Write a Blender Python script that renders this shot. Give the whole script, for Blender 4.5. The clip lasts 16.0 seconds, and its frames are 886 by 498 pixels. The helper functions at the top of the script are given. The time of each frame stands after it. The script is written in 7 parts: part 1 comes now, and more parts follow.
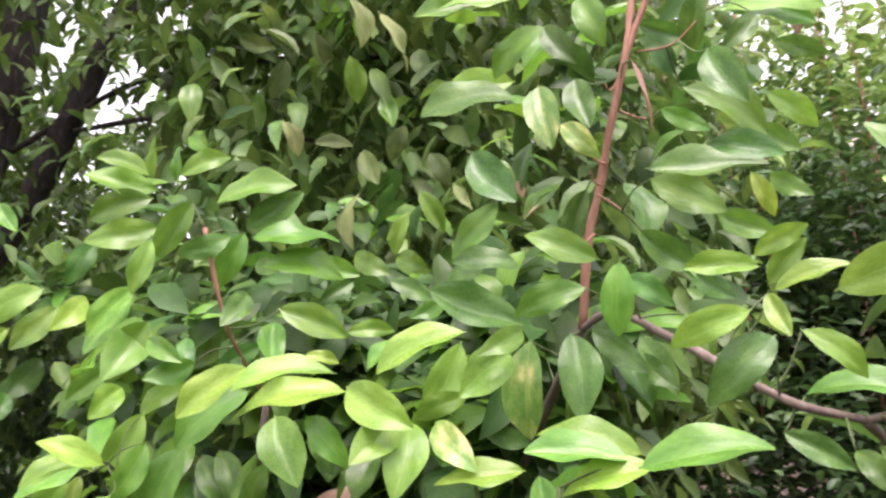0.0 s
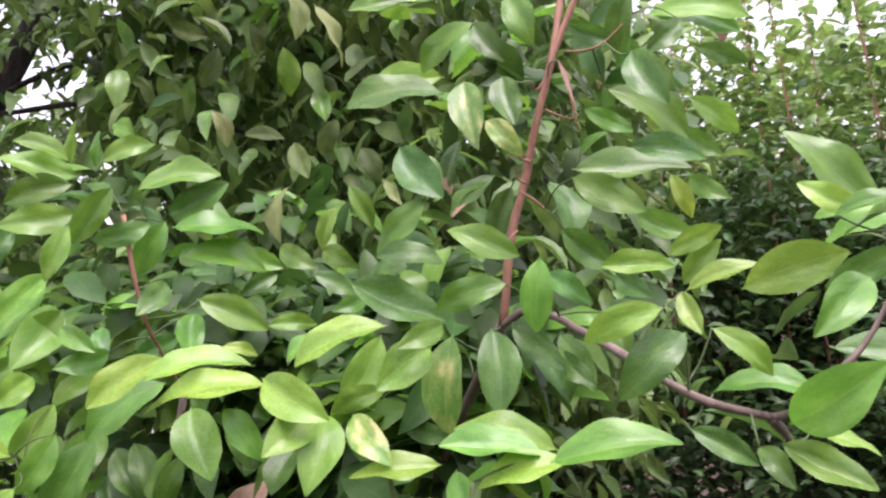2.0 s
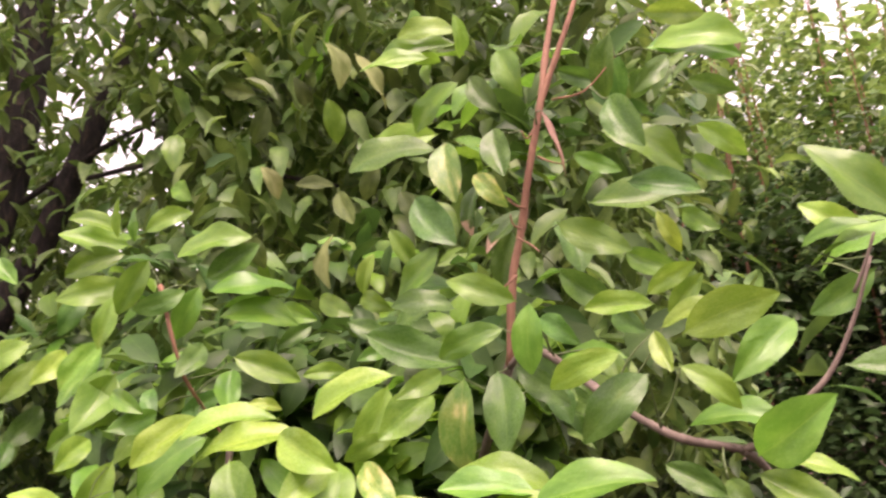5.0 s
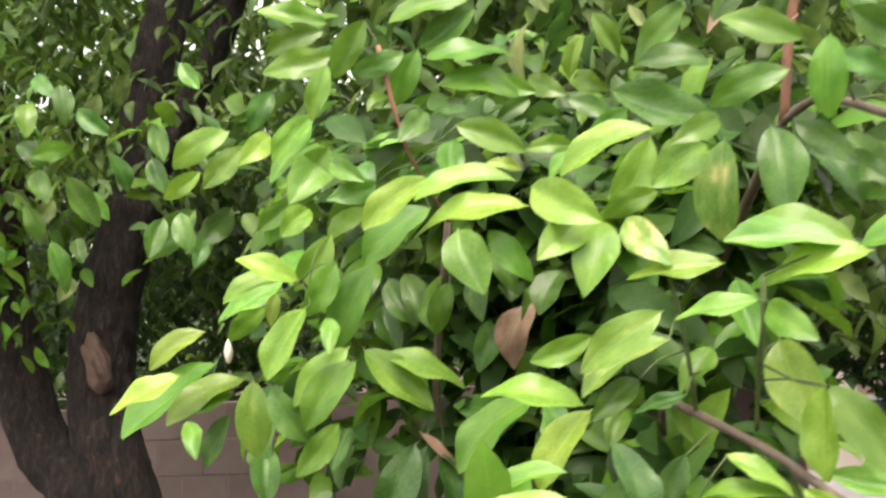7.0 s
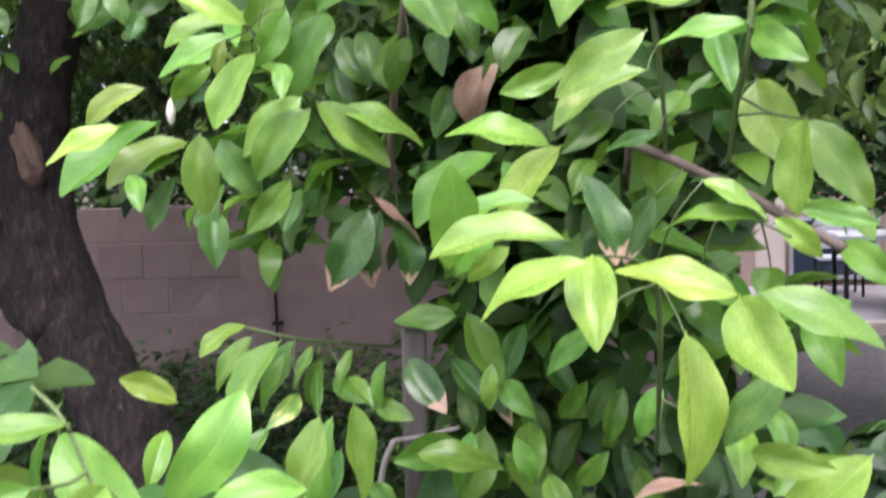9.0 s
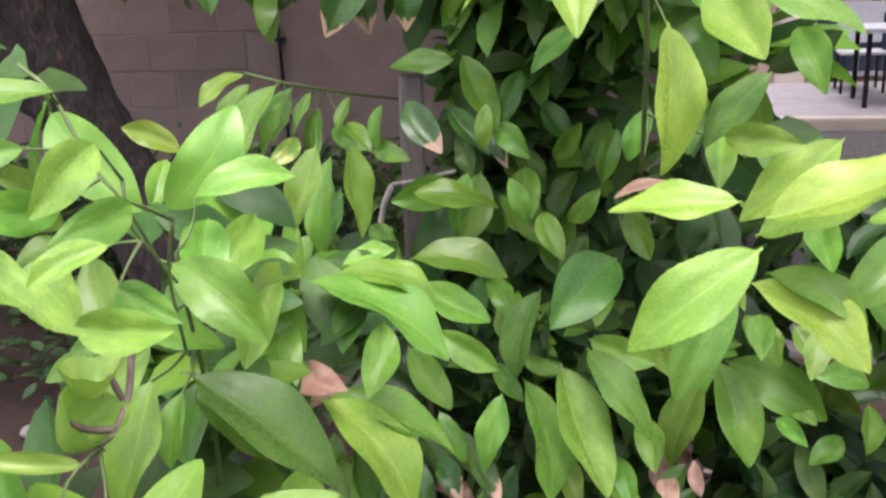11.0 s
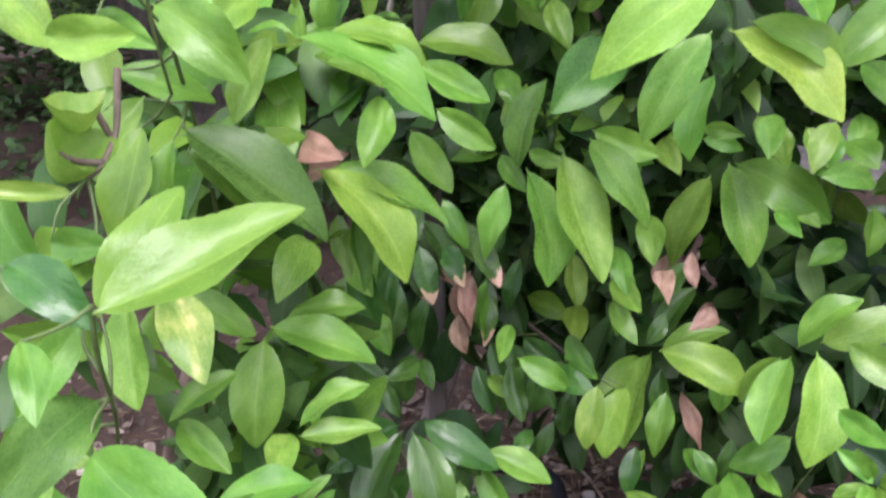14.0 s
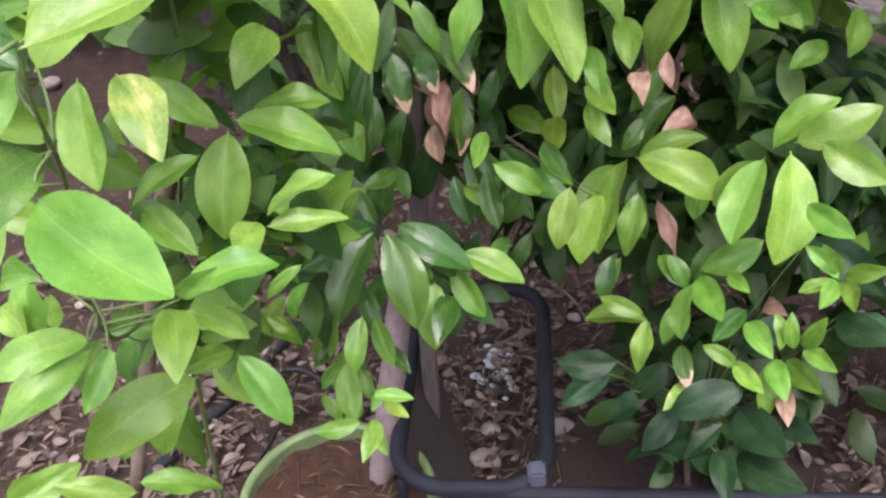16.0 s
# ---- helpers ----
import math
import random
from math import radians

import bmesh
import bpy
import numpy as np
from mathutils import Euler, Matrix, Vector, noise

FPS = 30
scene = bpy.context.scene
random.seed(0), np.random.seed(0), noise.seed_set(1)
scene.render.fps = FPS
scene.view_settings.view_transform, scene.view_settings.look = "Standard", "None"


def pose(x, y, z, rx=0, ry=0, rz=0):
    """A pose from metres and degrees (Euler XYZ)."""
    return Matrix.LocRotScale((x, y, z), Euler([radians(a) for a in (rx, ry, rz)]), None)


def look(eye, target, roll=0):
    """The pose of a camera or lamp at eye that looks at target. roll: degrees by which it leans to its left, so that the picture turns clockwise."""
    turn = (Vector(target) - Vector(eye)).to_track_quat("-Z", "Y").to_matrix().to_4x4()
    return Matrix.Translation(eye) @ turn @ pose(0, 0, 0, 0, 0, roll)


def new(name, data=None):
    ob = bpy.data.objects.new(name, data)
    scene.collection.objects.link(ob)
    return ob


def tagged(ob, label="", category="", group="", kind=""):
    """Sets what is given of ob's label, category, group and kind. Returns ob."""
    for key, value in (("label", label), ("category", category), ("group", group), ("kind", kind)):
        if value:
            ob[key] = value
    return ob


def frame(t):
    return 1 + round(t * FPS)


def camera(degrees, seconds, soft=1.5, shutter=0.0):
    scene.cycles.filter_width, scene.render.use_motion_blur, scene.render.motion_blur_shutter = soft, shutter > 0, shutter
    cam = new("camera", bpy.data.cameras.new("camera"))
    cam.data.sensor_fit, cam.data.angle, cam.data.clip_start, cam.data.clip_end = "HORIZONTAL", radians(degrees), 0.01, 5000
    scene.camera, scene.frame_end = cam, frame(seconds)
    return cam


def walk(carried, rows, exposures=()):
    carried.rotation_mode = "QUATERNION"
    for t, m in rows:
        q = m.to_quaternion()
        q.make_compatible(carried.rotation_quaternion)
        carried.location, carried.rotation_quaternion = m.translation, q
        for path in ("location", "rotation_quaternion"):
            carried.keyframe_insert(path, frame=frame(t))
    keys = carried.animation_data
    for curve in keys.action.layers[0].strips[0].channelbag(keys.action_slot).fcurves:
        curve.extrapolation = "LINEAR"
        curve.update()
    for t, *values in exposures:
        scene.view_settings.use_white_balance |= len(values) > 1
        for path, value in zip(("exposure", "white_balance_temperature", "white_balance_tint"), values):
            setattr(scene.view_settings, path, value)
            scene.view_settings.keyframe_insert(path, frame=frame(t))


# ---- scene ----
cam = camera(52.2, 16.0, 2.4, 0.5)
PATH = [
    (0, (0.132, 0.008, 1.613), (-0.084, 1.932, 2.115), -3.5),
    (0.5, (0.121, 0.014, 1.614), (0.008, 1.944, 2.123), -3.1),
    (1, (0.128, 0.018, 1.613), (0.072, 1.95, 2.126), -3.1),
    (1.5, (0.133, 0.016, 1.608), (0.093, 1.951, 2.112), -2.8),
    (2, (0.143, 0.012, 1.608), (0.068, 1.948, 2.101), -3.1),
    (2.5, (0.168, 0.008, 1.619), (0.134, 1.935, 2.156), -3.8),
    (3, (0.2, 0.005, 1.624), (0.204, 1.927, 2.178), -4.9),
    (5.5, (0.234, -0.033, 1.617), (-0.134, 1.859, 2.152), -6.3),
    (6, (0.227, -0.03, 1.609), (-0.234, 1.872, 2.021), -6.3),
    (6.5, (0.167, 0.015, 1.578), (-0.388, 1.911, 1.892), -4.3),
    (7, (0.108, 0.039, 1.562), (-0.491, 1.932, 1.804), -3.6),
    (7.5, (0.059, 0.071, 1.551), (-0.501, 1.984, 1.705), -2.8),
    (8, (0.061, 0.08, 1.539), (-0.444, 2.012, 1.638), -2.9),
    (8.5, (0.079, 0.086, 1.519), (-0.386, 2.03, 1.485), -2.9),
    (9, (0.077, 0.069, 1.5), (-0.418, 2.0, 1.341), -2.4),
    (9.5, (0.077, 0.057, 1.477), (-0.458, 1.962, 1.188), -2.1),
    (10, (0.08, 0.053, 1.464), (-0.441, 1.942, 1.064), -1.9),
    (10.2, (0.083, 0.053, 1.458), (-0.429, 1.936, 1.018), -2.3),
    (12.5, (0.12, 0.044, 1.424), (-0.441, 1.819, 0.69), -3.1),
    (13, (0.126, 0.037, 1.423), (-0.423, 1.8, 0.654), -2.4),
    (13.5, (0.133, 0.036, 1.416), (-0.421, 1.768, 0.583), -2.6),
    (14, (0.13, 0.036, 1.398), (-0.437, 1.722, 0.483), -2.7),
    (14.5, (0.135, 0.031, 1.389), (-0.433, 1.673, 0.398), -2.5),
    (15, (0.135, 0.023, 1.379), (-0.416, 1.622, 0.311), -2.5),
    (15.5, (0.151, 0.025, 1.361), (-0.384, 1.563, 0.2), -3.7),
    (16, (0.159, 0.02, 1.357), (-0.365, 1.536, 0.162), -4.0),
]
EXPOSURES = [(0, 1.48, 6650, 29), (0.5, 1.24, 6650, 31), (1, 1.21, 6550, 32), (2, 1.27, 6350, 32), (2.5, 1.31, 6450, 33), (3, 1.39, 7050, 43), (5.5, 1.32, 7750, 39), (6.0, 1.52, 7750, 37), (6.5, 1.52, 7150, 23), (7.0, 1.5, 7350, 14), (7.5, 1.46, 7100, 16), (8.0, 1.42, 5800, 15), (8.5, 1.46, 6000, 21), (9.5, 1.46, 6200, 25), (10, 1.42, 6400, 26), (12.5, 1.26, 6300, 20), (14.5, 1.44, 6100, 25), (16, 1.52, 6400, 27)]
walk(cam, [(t, look(eye, target, roll)) for t, eye, target, roll in PATH], EXPOSURES)
SKY, SUN = 0.25, 0.85

# ---- light: a bright, lightly overcast day ----
world = bpy.data.worlds.new("sky")
scene.world = world
world.use_nodes = True
wn = world.node_tree.nodes
sky = wn.new("ShaderNodeTexSky")
sky.sky_type = "NISHITA"
sky.sun_disc = False
sky.sun_elevation, sky.sun_rotation = radians(69), radians(160)
sky.dust_density, sky.ozone_density = 4.0, 1.0
wn["Background"].inputs["Strength"].default_value = SKY
haze = wn.new("ShaderNodeHueSaturation")
haze.inputs["Saturation"].default_value = 0.25
world.node_tree.links.new(sky.outputs["Color"], haze.inputs["Color"])
world.node_tree.links.new(haze.outputs["Color"], wn["Background"].inputs["Color"])
sun = new("sun", bpy.data.lights.new("sun", "SUN"))
sun.data.energy, sun.data.angle, sun.data.color = SUN, radians(28), (1.0, 0.96, 0.89)
sun.matrix_world = look((0, 0, 0), (-0.19, 0.34, -1.0))


# ---- materials ----
def material(name):
    m = bpy.data.materials.new(name)
    m.use_nodes = True
    n = m.node_tree.nodes
    return m, n, m.node_tree.links, n["Principled BSDF"]


def ramp(n, stops):
    r = n.new("ShaderNodeValToRGB")
    while len(r.color_ramp.elements) < len(stops):
        r.color_ramp.elements.new(0.5)
    for e, (pos, col) in zip(r.color_ramp.elements, stops):
        e.position, e.color = pos, (*col, 1)
    return r


def rough_mat(name, dark, light, scale, rough=0.85, bump=0.4, fine=6.0, stretch=(1, 1, 1), metal=0.0, dist=0.004):
    """A surface with variation at two scales and fine relief."""
    m, n, l, p = material(name)
    co, mp = n.new("ShaderNodeTexCoord"), n.new("ShaderNodeMapping")
    mp.inputs["Scale"].default_value = stretch
    l.new(co.outputs["Object"], mp.inputs["Vector"])
    a, b = n.new("ShaderNodeTexNoise"), n.new("ShaderNodeTexNoise")
    a.inputs["Scale"].default_value, a.inputs["Detail"].default_value = scale, 5
    b.inputs["Scale"].default_value, b.inputs["Detail"].default_value = scale * fine, 7
    b.inputs["Roughness"].default_value = 0.7
    for t in (a, b):
        l.new(mp.outputs["Vector"], t.inputs["Vector"])
    mix = n.new("ShaderNodeMix")
    mix.data_type, mix.inputs["Factor"].default_value = "FLOAT", 0.5
    l.new(a.outputs["Fac"], mix.inputs["A"])
    l.new(b.outputs["Fac"], mix.inputs["B"])
    r = ramp(n, [(0.35, dark), (0.65, light)])
    l.new(mix.outputs["Result"], r.inputs["Fac"])
    info, hue = n.new("ShaderNodeObjectInfo"), n.new("ShaderNodeHueSaturation")
    rv = n.new("ShaderNodeMapRange")
    rv.inputs["To Min"].default_value, rv.inputs["To Max"].default_value = 0.88, 1.12
    l.new(info.outputs["Random"], rv.inputs["Value"])
    l.new(rv.outputs["Result"], hue.inputs["Value"])
    l.new(r.outputs["Color"], hue.inputs["Color"])
    l.new(hue.outputs["Color"], p.inputs["Base Color"])
    bp = n.new("ShaderNodeBump")
    bp.inputs["Strength"].default_value, bp.inputs["Distance"].default_value = bump, dist
    l.new(b.outputs["Fac"], bp.inputs["Height"])
    l.new(bp.outputs["Normal"], p.inputs["Normal"])
    p.inputs["Roughness"].default_value, p.inputs["Metallic"].default_value = rough, metal
    return m


def leaf_mat(name, base, light, patch, amount=0.4, rough=0.28, sheer=0.36, tip=None, island=False, vary=0.22, spec=0.45):
    """A citrus leaf: mottled blade, pale midrib and side veins, a waxy face that lets some light through; tip: a dried end."""
    base, light, patch = ((c[0], c[1], c[2] * (1.08 if c[1] > c[0] else 1.0)) for c in (base, light, patch))
    m, n, l, p = material(name)
    uv, sep = n.new("ShaderNodeUVMap"), n.new("ShaderNodeSeparateXYZ")
    uv.uv_map = "blade"
    l.new(uv.outputs["UV"], sep.inputs["Vector"])
    info = n.new("ShaderNodeNewGeometry" if island else "ShaderNodeObjectInfo")
    rnd = info.outputs["Random Per Island" if island else "Random"]

    def math(op, a, b=None, c=None):
        k = n.new("ShaderNodeMath")
        k.operation = op
        for i, v in enumerate((a, b, c)):
            if v is None:
                continue
            if isinstance(v, (int, float)):
                k.inputs[i].default_value = v
            else:
                l.new(v, k.inputs[i])
        return k.outputs[0]

    off = math("ABSOLUTE", math("SUBTRACT", sep.outputs["X"], 0.5))
    co = n.new("ShaderNodeTexCoord")
    noise1 = n.new("ShaderNodeTexNoise")
    noise1.noise_dimensions = "4D"
    noise1.inputs["Scale"].default_value, noise1.inputs["Detail"].default_value = (22.0 if island else 3.0), 3
    l.new(math("MULTIPLY", rnd, 37.0), noise1.inputs["W"])
    l.new(co.outputs["Object"], noise1.inputs["Vector"])
    fine = n.new("ShaderNodeTexNoise")
    fine.inputs["Scale"].default_value, fine.inputs["Detail"].default_value = (260.0 if island else 34.0), 3
    l.new(co.outputs["Object"], fine.inputs["Vector"])
    blot = ramp(n, [(0.40, base), (0.62, light), (0.80, patch)])
    f = math("ADD", math("MULTIPLY", math("SUBTRACT", noise1.outputs["Fac"], 0.5), amount * 2.2), 0.5)
    f = math("ADD", f, math("MULTIPLY", math("SUBTRACT", fine.outputs["Fac"], 0.5), 0.12))
    l.new(f, blot.inputs["Fac"])
    col = blot.outputs["Color"]
    # midrib and side veins
    rib = math("SMOOTH_MIN", math("MULTIPLY", math("SUBTRACT", 0.022, off), 60.0), 1.0, 0.1)
    rib = math("MAXIMUM", rib, 0.0)
    vein = math("SINE", math("MULTIPLY", math("SUBTRACT", sep.outputs["Y"], math("MULTIPLY", off, 0.75)), 58.0))
    vein = math("POWER", math("MAXIMUM", vein, 0.0), 6.0)
    ribmix = n.new("ShaderNodeMix")
    ribmix.data_type = "RGBA"
    l.new(math("MINIMUM", math("ADD", math("MULTIPLY", rib, 0.24), math("MULTIPLY", vein, 0.05)), 0.6), ribmix.inputs["Factor"])
    l.new(col, ribmix.inputs["A"])
    ribmix.inputs["B"].default_value = (min(1, light[0] * 1.6 + 0.05), min(1, light[1] * 1.35 + 0.05), light[2] * 1.5 + 0.02, 1)
    col = ribmix.outputs["Result"]
    if tip:
        edge = math("ADD", sep.outputs["Y"], math("MULTIPLY", math("SUBTRACT", noise1.outputs["Fac"], 0.5), 0.7))
        edge = math("ADD", edge, math("MULTIPLY", off, 0.25))
        k = n.new("ShaderNodeMapRange")
        k.inputs["From Min"].default_value, k.inputs["From Max"].default_value = 0.83, 0.90
        l.new(edge, k.inputs["Value"])
        t = n.new("ShaderNodeMix")
        t.data_type = "RGBA"
        l.new(k.outputs["Result"], t.inputs["Factor"])
        l.new(col, t.inputs["A"])
        t.inputs["B"].default_value = (*tip, 1)
        col = t.outputs["Result"]
    hue = n.new("ShaderNodeHueSaturation")
    l.new(math("ADD", math("MULTIPLY", rnd, vary * 2), 1 - vary), hue.inputs["Value"])
    shift = math("FRACT", math("MULTIPLY", rnd, 7.31))
    l.new(math("ADD", math("MULTIPLY", shift, 0.03), 0.485), hue.inputs["Hue"])
    l.new(col, hue.inputs["Color"])
    col = hue.outputs["Color"]
    l.new(col, p.inputs["Base Color"])
    p.inputs["Specular IOR Level"].default_value = spec
    ro = math("ADD", math("MULTIPLY", fine.outputs["Fac"], 0.16), rough - 0.08)
    l.new(ro, p.inputs["Roughness"])
    bp = n.new("ShaderNodeBump")
    bp.inputs["Strength"].default_value, bp.inputs["Distance"].default_value = 0.12, (0.001 if island else 0.012)
    l.new(math("SUBTRACT", math("ADD", math("MULTIPLY", fine.outputs["Fac"], 0.3), math("MULTIPLY", vein, -0.03)), math("MULTIPLY", rib, 0.9)), bp.inputs["Height"])
    # the blade's uneven, quilted face
    quilt, swell = n.new("ShaderNodeTexNoise"), n.new("ShaderNodeBump")
    quilt.noise_dimensions = "4D"
    quilt.inputs["Scale"].default_value, quilt.inputs["Detail"].default_value = (75.0 if island else 5.0), 2.0
    l.new(co.outputs["Object"], quilt.inputs["Vector"])
    l.new(math("MULTIPLY", rnd, 23.0), quilt.inputs["W"])
    swell.inputs["Strength"].default_value, swell.inputs["Distance"].default_value = 0.30, 0.004
    l.new(quilt.outputs["Fac"], swell.inputs["Height"])
    l.new(bp.outputs["Normal"], swell.inputs["Normal"])
    l.new(swell.outputs["Normal"], p.inputs["Normal"])
    tr, mx = n.new("ShaderNodeBsdfTranslucent"), n.new("ShaderNodeMixShader")
    warm = n.new("ShaderNodeMix")
    warm.data_type, warm.blend_type = "RGBA", "MULTIPLY"
    warm.inputs["Factor"].default_value = 1.0
    l.new(col, warm.inputs["A"])
    warm.inputs["B"].default_value = (1.14, 1.13, 0.80, 1)
    l.new(warm.outputs["Result"], tr.inputs["Color"])
    mx.inputs["Fac"].default_value = sheer
    l.new(p.outputs["BSDF"], mx.inputs[1])
    l.new(tr.outputs["BSDF"], mx.inputs[2])
    l.new(mx.outputs["Shader"], n["Material Output"].inputs["Surface"])
    return m


# leaf greens; the tone given also follows how lit or shaded a leaf stands
TONES = {
    "b": dict(base=(0.124, 0.262, 0.036), light=(0.184, 0.340, 0.054), patch=(0.28, 0.42, 0.10), amount=0.5, rough=0.27, spec=0.36),
    "v": dict(base=(0.166, 0.298, 0.036), light=(0.234, 0.374, 0.054), patch=(0.34, 0.46, 0.10), amount=0.5, rough=0.27, spec=0.36),
    "c": dict(base=(0.19, 0.36, 0.05), light=(0.28, 0.44, 0.08), patch=(0.46, 0.55, 0.20), amount=0.45, rough=0.3),
    # q: dark glossy leaf, also d darkened for shade low inside the crown
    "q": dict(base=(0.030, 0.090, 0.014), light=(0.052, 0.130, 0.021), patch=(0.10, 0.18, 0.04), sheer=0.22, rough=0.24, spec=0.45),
    "l": dict(base=(0.108, 0.252, 0.032), light=(0.165, 0.330, 0.050), patch=(0.26, 0.43, 0.10), amount=0.42, rough=0.25, spec=0.36),
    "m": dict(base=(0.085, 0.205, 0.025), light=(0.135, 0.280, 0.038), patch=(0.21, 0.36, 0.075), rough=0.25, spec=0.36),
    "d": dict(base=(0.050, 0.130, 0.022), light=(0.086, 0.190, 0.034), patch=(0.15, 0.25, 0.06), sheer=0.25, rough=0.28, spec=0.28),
    "y": dict(base=(0.13, 0.26, 0.045), light=(0.27, 0.37, 0.085), patch=(0.56, 0.53, 0.22), amount=0.75),
    "x": dict(base=(0.034, 0.090, 0.017), light=(0.060, 0.135, 0.026), patch=(0.13, 0.20, 0.07), tip=(0.50, 0.34, 0.25), sheer=0.2),
    "n": dict(base=(0.21, 0.115, 0.080), light=(0.35, 0.225, 0.165), patch=(0.52, 0.40, 0.32), rough=0.6, sheer=0.2),
    "p": dict(base=(0.22, 0.27, 0.09), light=(0.33, 0.37, 0.15), patch=(0.45, 0.46, 0.24), rough=0.6, spec=0.2),
    "f": dict(base=(0.060, 0.100, 0.024), light=(0.105, 0.160, 0.040), patch=(0.20, 0.25, 0.085), rough=0.5, spec=0.22),
    # j and k: greens lowered to stand in for shade under the crown
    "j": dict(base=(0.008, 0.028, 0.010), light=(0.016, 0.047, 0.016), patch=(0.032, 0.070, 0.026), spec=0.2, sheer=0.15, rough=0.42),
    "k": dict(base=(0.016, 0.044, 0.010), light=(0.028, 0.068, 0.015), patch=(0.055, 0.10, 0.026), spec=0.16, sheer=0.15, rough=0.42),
}
LEAF = {k: leaf_mat("leaf_" + k, **v) for k, v in TONES.items()}
CROWD = {k: leaf_mat("crowd_" + k, island=True, vary=0.4, **{**v, "spec": 0.24}) for k, v in TONES.items()}
# inner leaves: d lowered so that its colour holds the crown's shade
CROWD["d"] = leaf_mat("crowd_inner_shaded", base=(0.034, 0.086, 0.018), light=(0.060, 0.130, 0.028), patch=(0.11, 0.19, 0.05), island=True, vary=0.4, rough=0.42, spec=0.22)
# f and h are lifted a little so that their greens take in haze
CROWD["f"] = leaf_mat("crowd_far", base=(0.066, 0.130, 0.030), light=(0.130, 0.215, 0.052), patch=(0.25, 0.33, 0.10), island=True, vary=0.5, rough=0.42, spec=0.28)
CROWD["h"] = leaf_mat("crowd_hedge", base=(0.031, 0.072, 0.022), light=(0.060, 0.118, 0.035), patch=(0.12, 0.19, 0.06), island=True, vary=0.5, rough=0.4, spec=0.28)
# g: sunlight and far haze put into a paler green
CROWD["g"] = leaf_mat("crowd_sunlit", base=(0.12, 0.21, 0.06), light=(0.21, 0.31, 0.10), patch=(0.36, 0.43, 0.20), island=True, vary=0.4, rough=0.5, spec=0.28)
CROWD["w"] = leaf_mat("crowd_litter", base=(0.045, 0.032, 0.025), light=(0.12, 0.094, 0.080), patch=(0.34, 0.30, 0.27), island=True, vary=0.5, rough=0.8, sheer=0.05)
CROWD["s"] = leaf_mat("crowd_straw", base=(0.085, 0.058, 0.038), light=(0.18, 0.135, 0.09), patch=(0.42, 0.34, 0.23), island=True, vary=0.4, rough=0.8, sheer=0.05)

def old_bark():
    """Dark furrowed bark with rusty flakes."""
    m, n, l, p = material("bark_dark")
    co, mp = n.new("ShaderNodeTexCoord"), n.new("ShaderNodeMapping")
    mp.inputs["Scale"].default_value = (1, 1, 0.35)
    l.new(co.outputs["Object"], mp.inputs["Vector"])
    a = n.new("ShaderNodeTexNoise")
    a.inputs["Scale"].default_value, a.inputs["Detail"].default_value, a.inputs["Roughness"].default_value = 60, 8, 0.66
    a.inputs["Distortion"].default_value = 0.6
    l.new(mp.outputs["Vector"], a.inputs["Vector"])
    b = n.new("ShaderNodeTexVoronoi")
    b.inputs["Scale"].default_value = 30
    l.new(mp.outputs["Vector"], b.inputs["Vector"])
    r = ramp(n, [(0.36, (0.006, 0.0045, 0.004)), (0.50, (0.020, 0.014, 0.012)), (0.61, (0.042, 0.028, 0.022)), (0.70, (0.13, 0.068, 0.040))])
    l.new(a.outputs["Fac"], r.inputs["Fac"])
    l.new(r.outputs["Color"], p.inputs["Base Color"])
    mix = n.new("ShaderNodeMix")
    mix.data_type, mix.inputs["Factor"].default_value = "FLOAT", 0.4
    l.new(a.outputs["Fac"], mix.inputs["A"])
    l.new(b.outputs["Distance"], mix.inputs["B"])
    bp = n.new("ShaderNodeBump")
    bp.inputs["Strength"].default_value, bp.inputs["Distance"].default_value = 1.0, 0.05
    l.new(mix.outputs["Result"], bp.inputs["Height"])
    l.new(bp.outputs["Normal"], p.inputs["Normal"])
    p.inputs["Roughness"].default_value = 0.85
    return m


BARK = {
    "bark_red": rough_mat("bark_red", (0.15, 0.062, 0.035), (0.30, 0.15, 0.09), 60, 0.75, 0.5, 5, (1, 1, 0.25), dist=0.002),
    "bark_grey": rough_mat("bark_grey", (0.065, 0.046, 0.034), (0.175, 0.130, 0.102), 55, 0.8, 0.5, 5, (1, 1, 0.3), dist=0.002),
    "green_stem": rough_mat("green_stem", (0.045, 0.075, 0.02), (0.10, 0.15, 0.04), 60, 0.6, 0.3, dist=0.001),
    "bark_dark": old_bark(),
    "bark_trunk": rough_mat("bark_trunk", (0.12, 0.090, 0.088), (0.25, 0.200, 0.200), 28, 0.8, 0.6, 6, (1, 1, 0.5), dist=0.004),
}
M_SOIL = rough_mat("soil", (0.024, 0.013, 0.009), (0.076, 0.042, 0.028), 22, 0.95, 1.0, 9, dist=0.02)
# bare earth, its colour lowered for the shade beneath shrub and crown
M_EARTH = rough_mat("dark_earth", (0.013, 0.008, 0.006), (0.040, 0.023, 0.016), 14, 0.95, 0.9, 8, dist=0.012)
M_COIR = rough_mat("coir", (0.032, 0.013, 0.007), (0.10, 0.044, 0.021), 40, 0.95, 0.9, 8, dist=0.006)
M_BLOCK = rough_mat("concrete_block", (0.145, 0.108, 0.098), (0.205, 0.158, 0.143), 6, 0.9, 0.5, 30, dist=0.003)
M_MORTAR = rough_mat("mortar", (0.16, 0.122, 0.111), (0.225, 0.178, 0.162), 9, 0.95, 0.5, 20, dist=0.003)
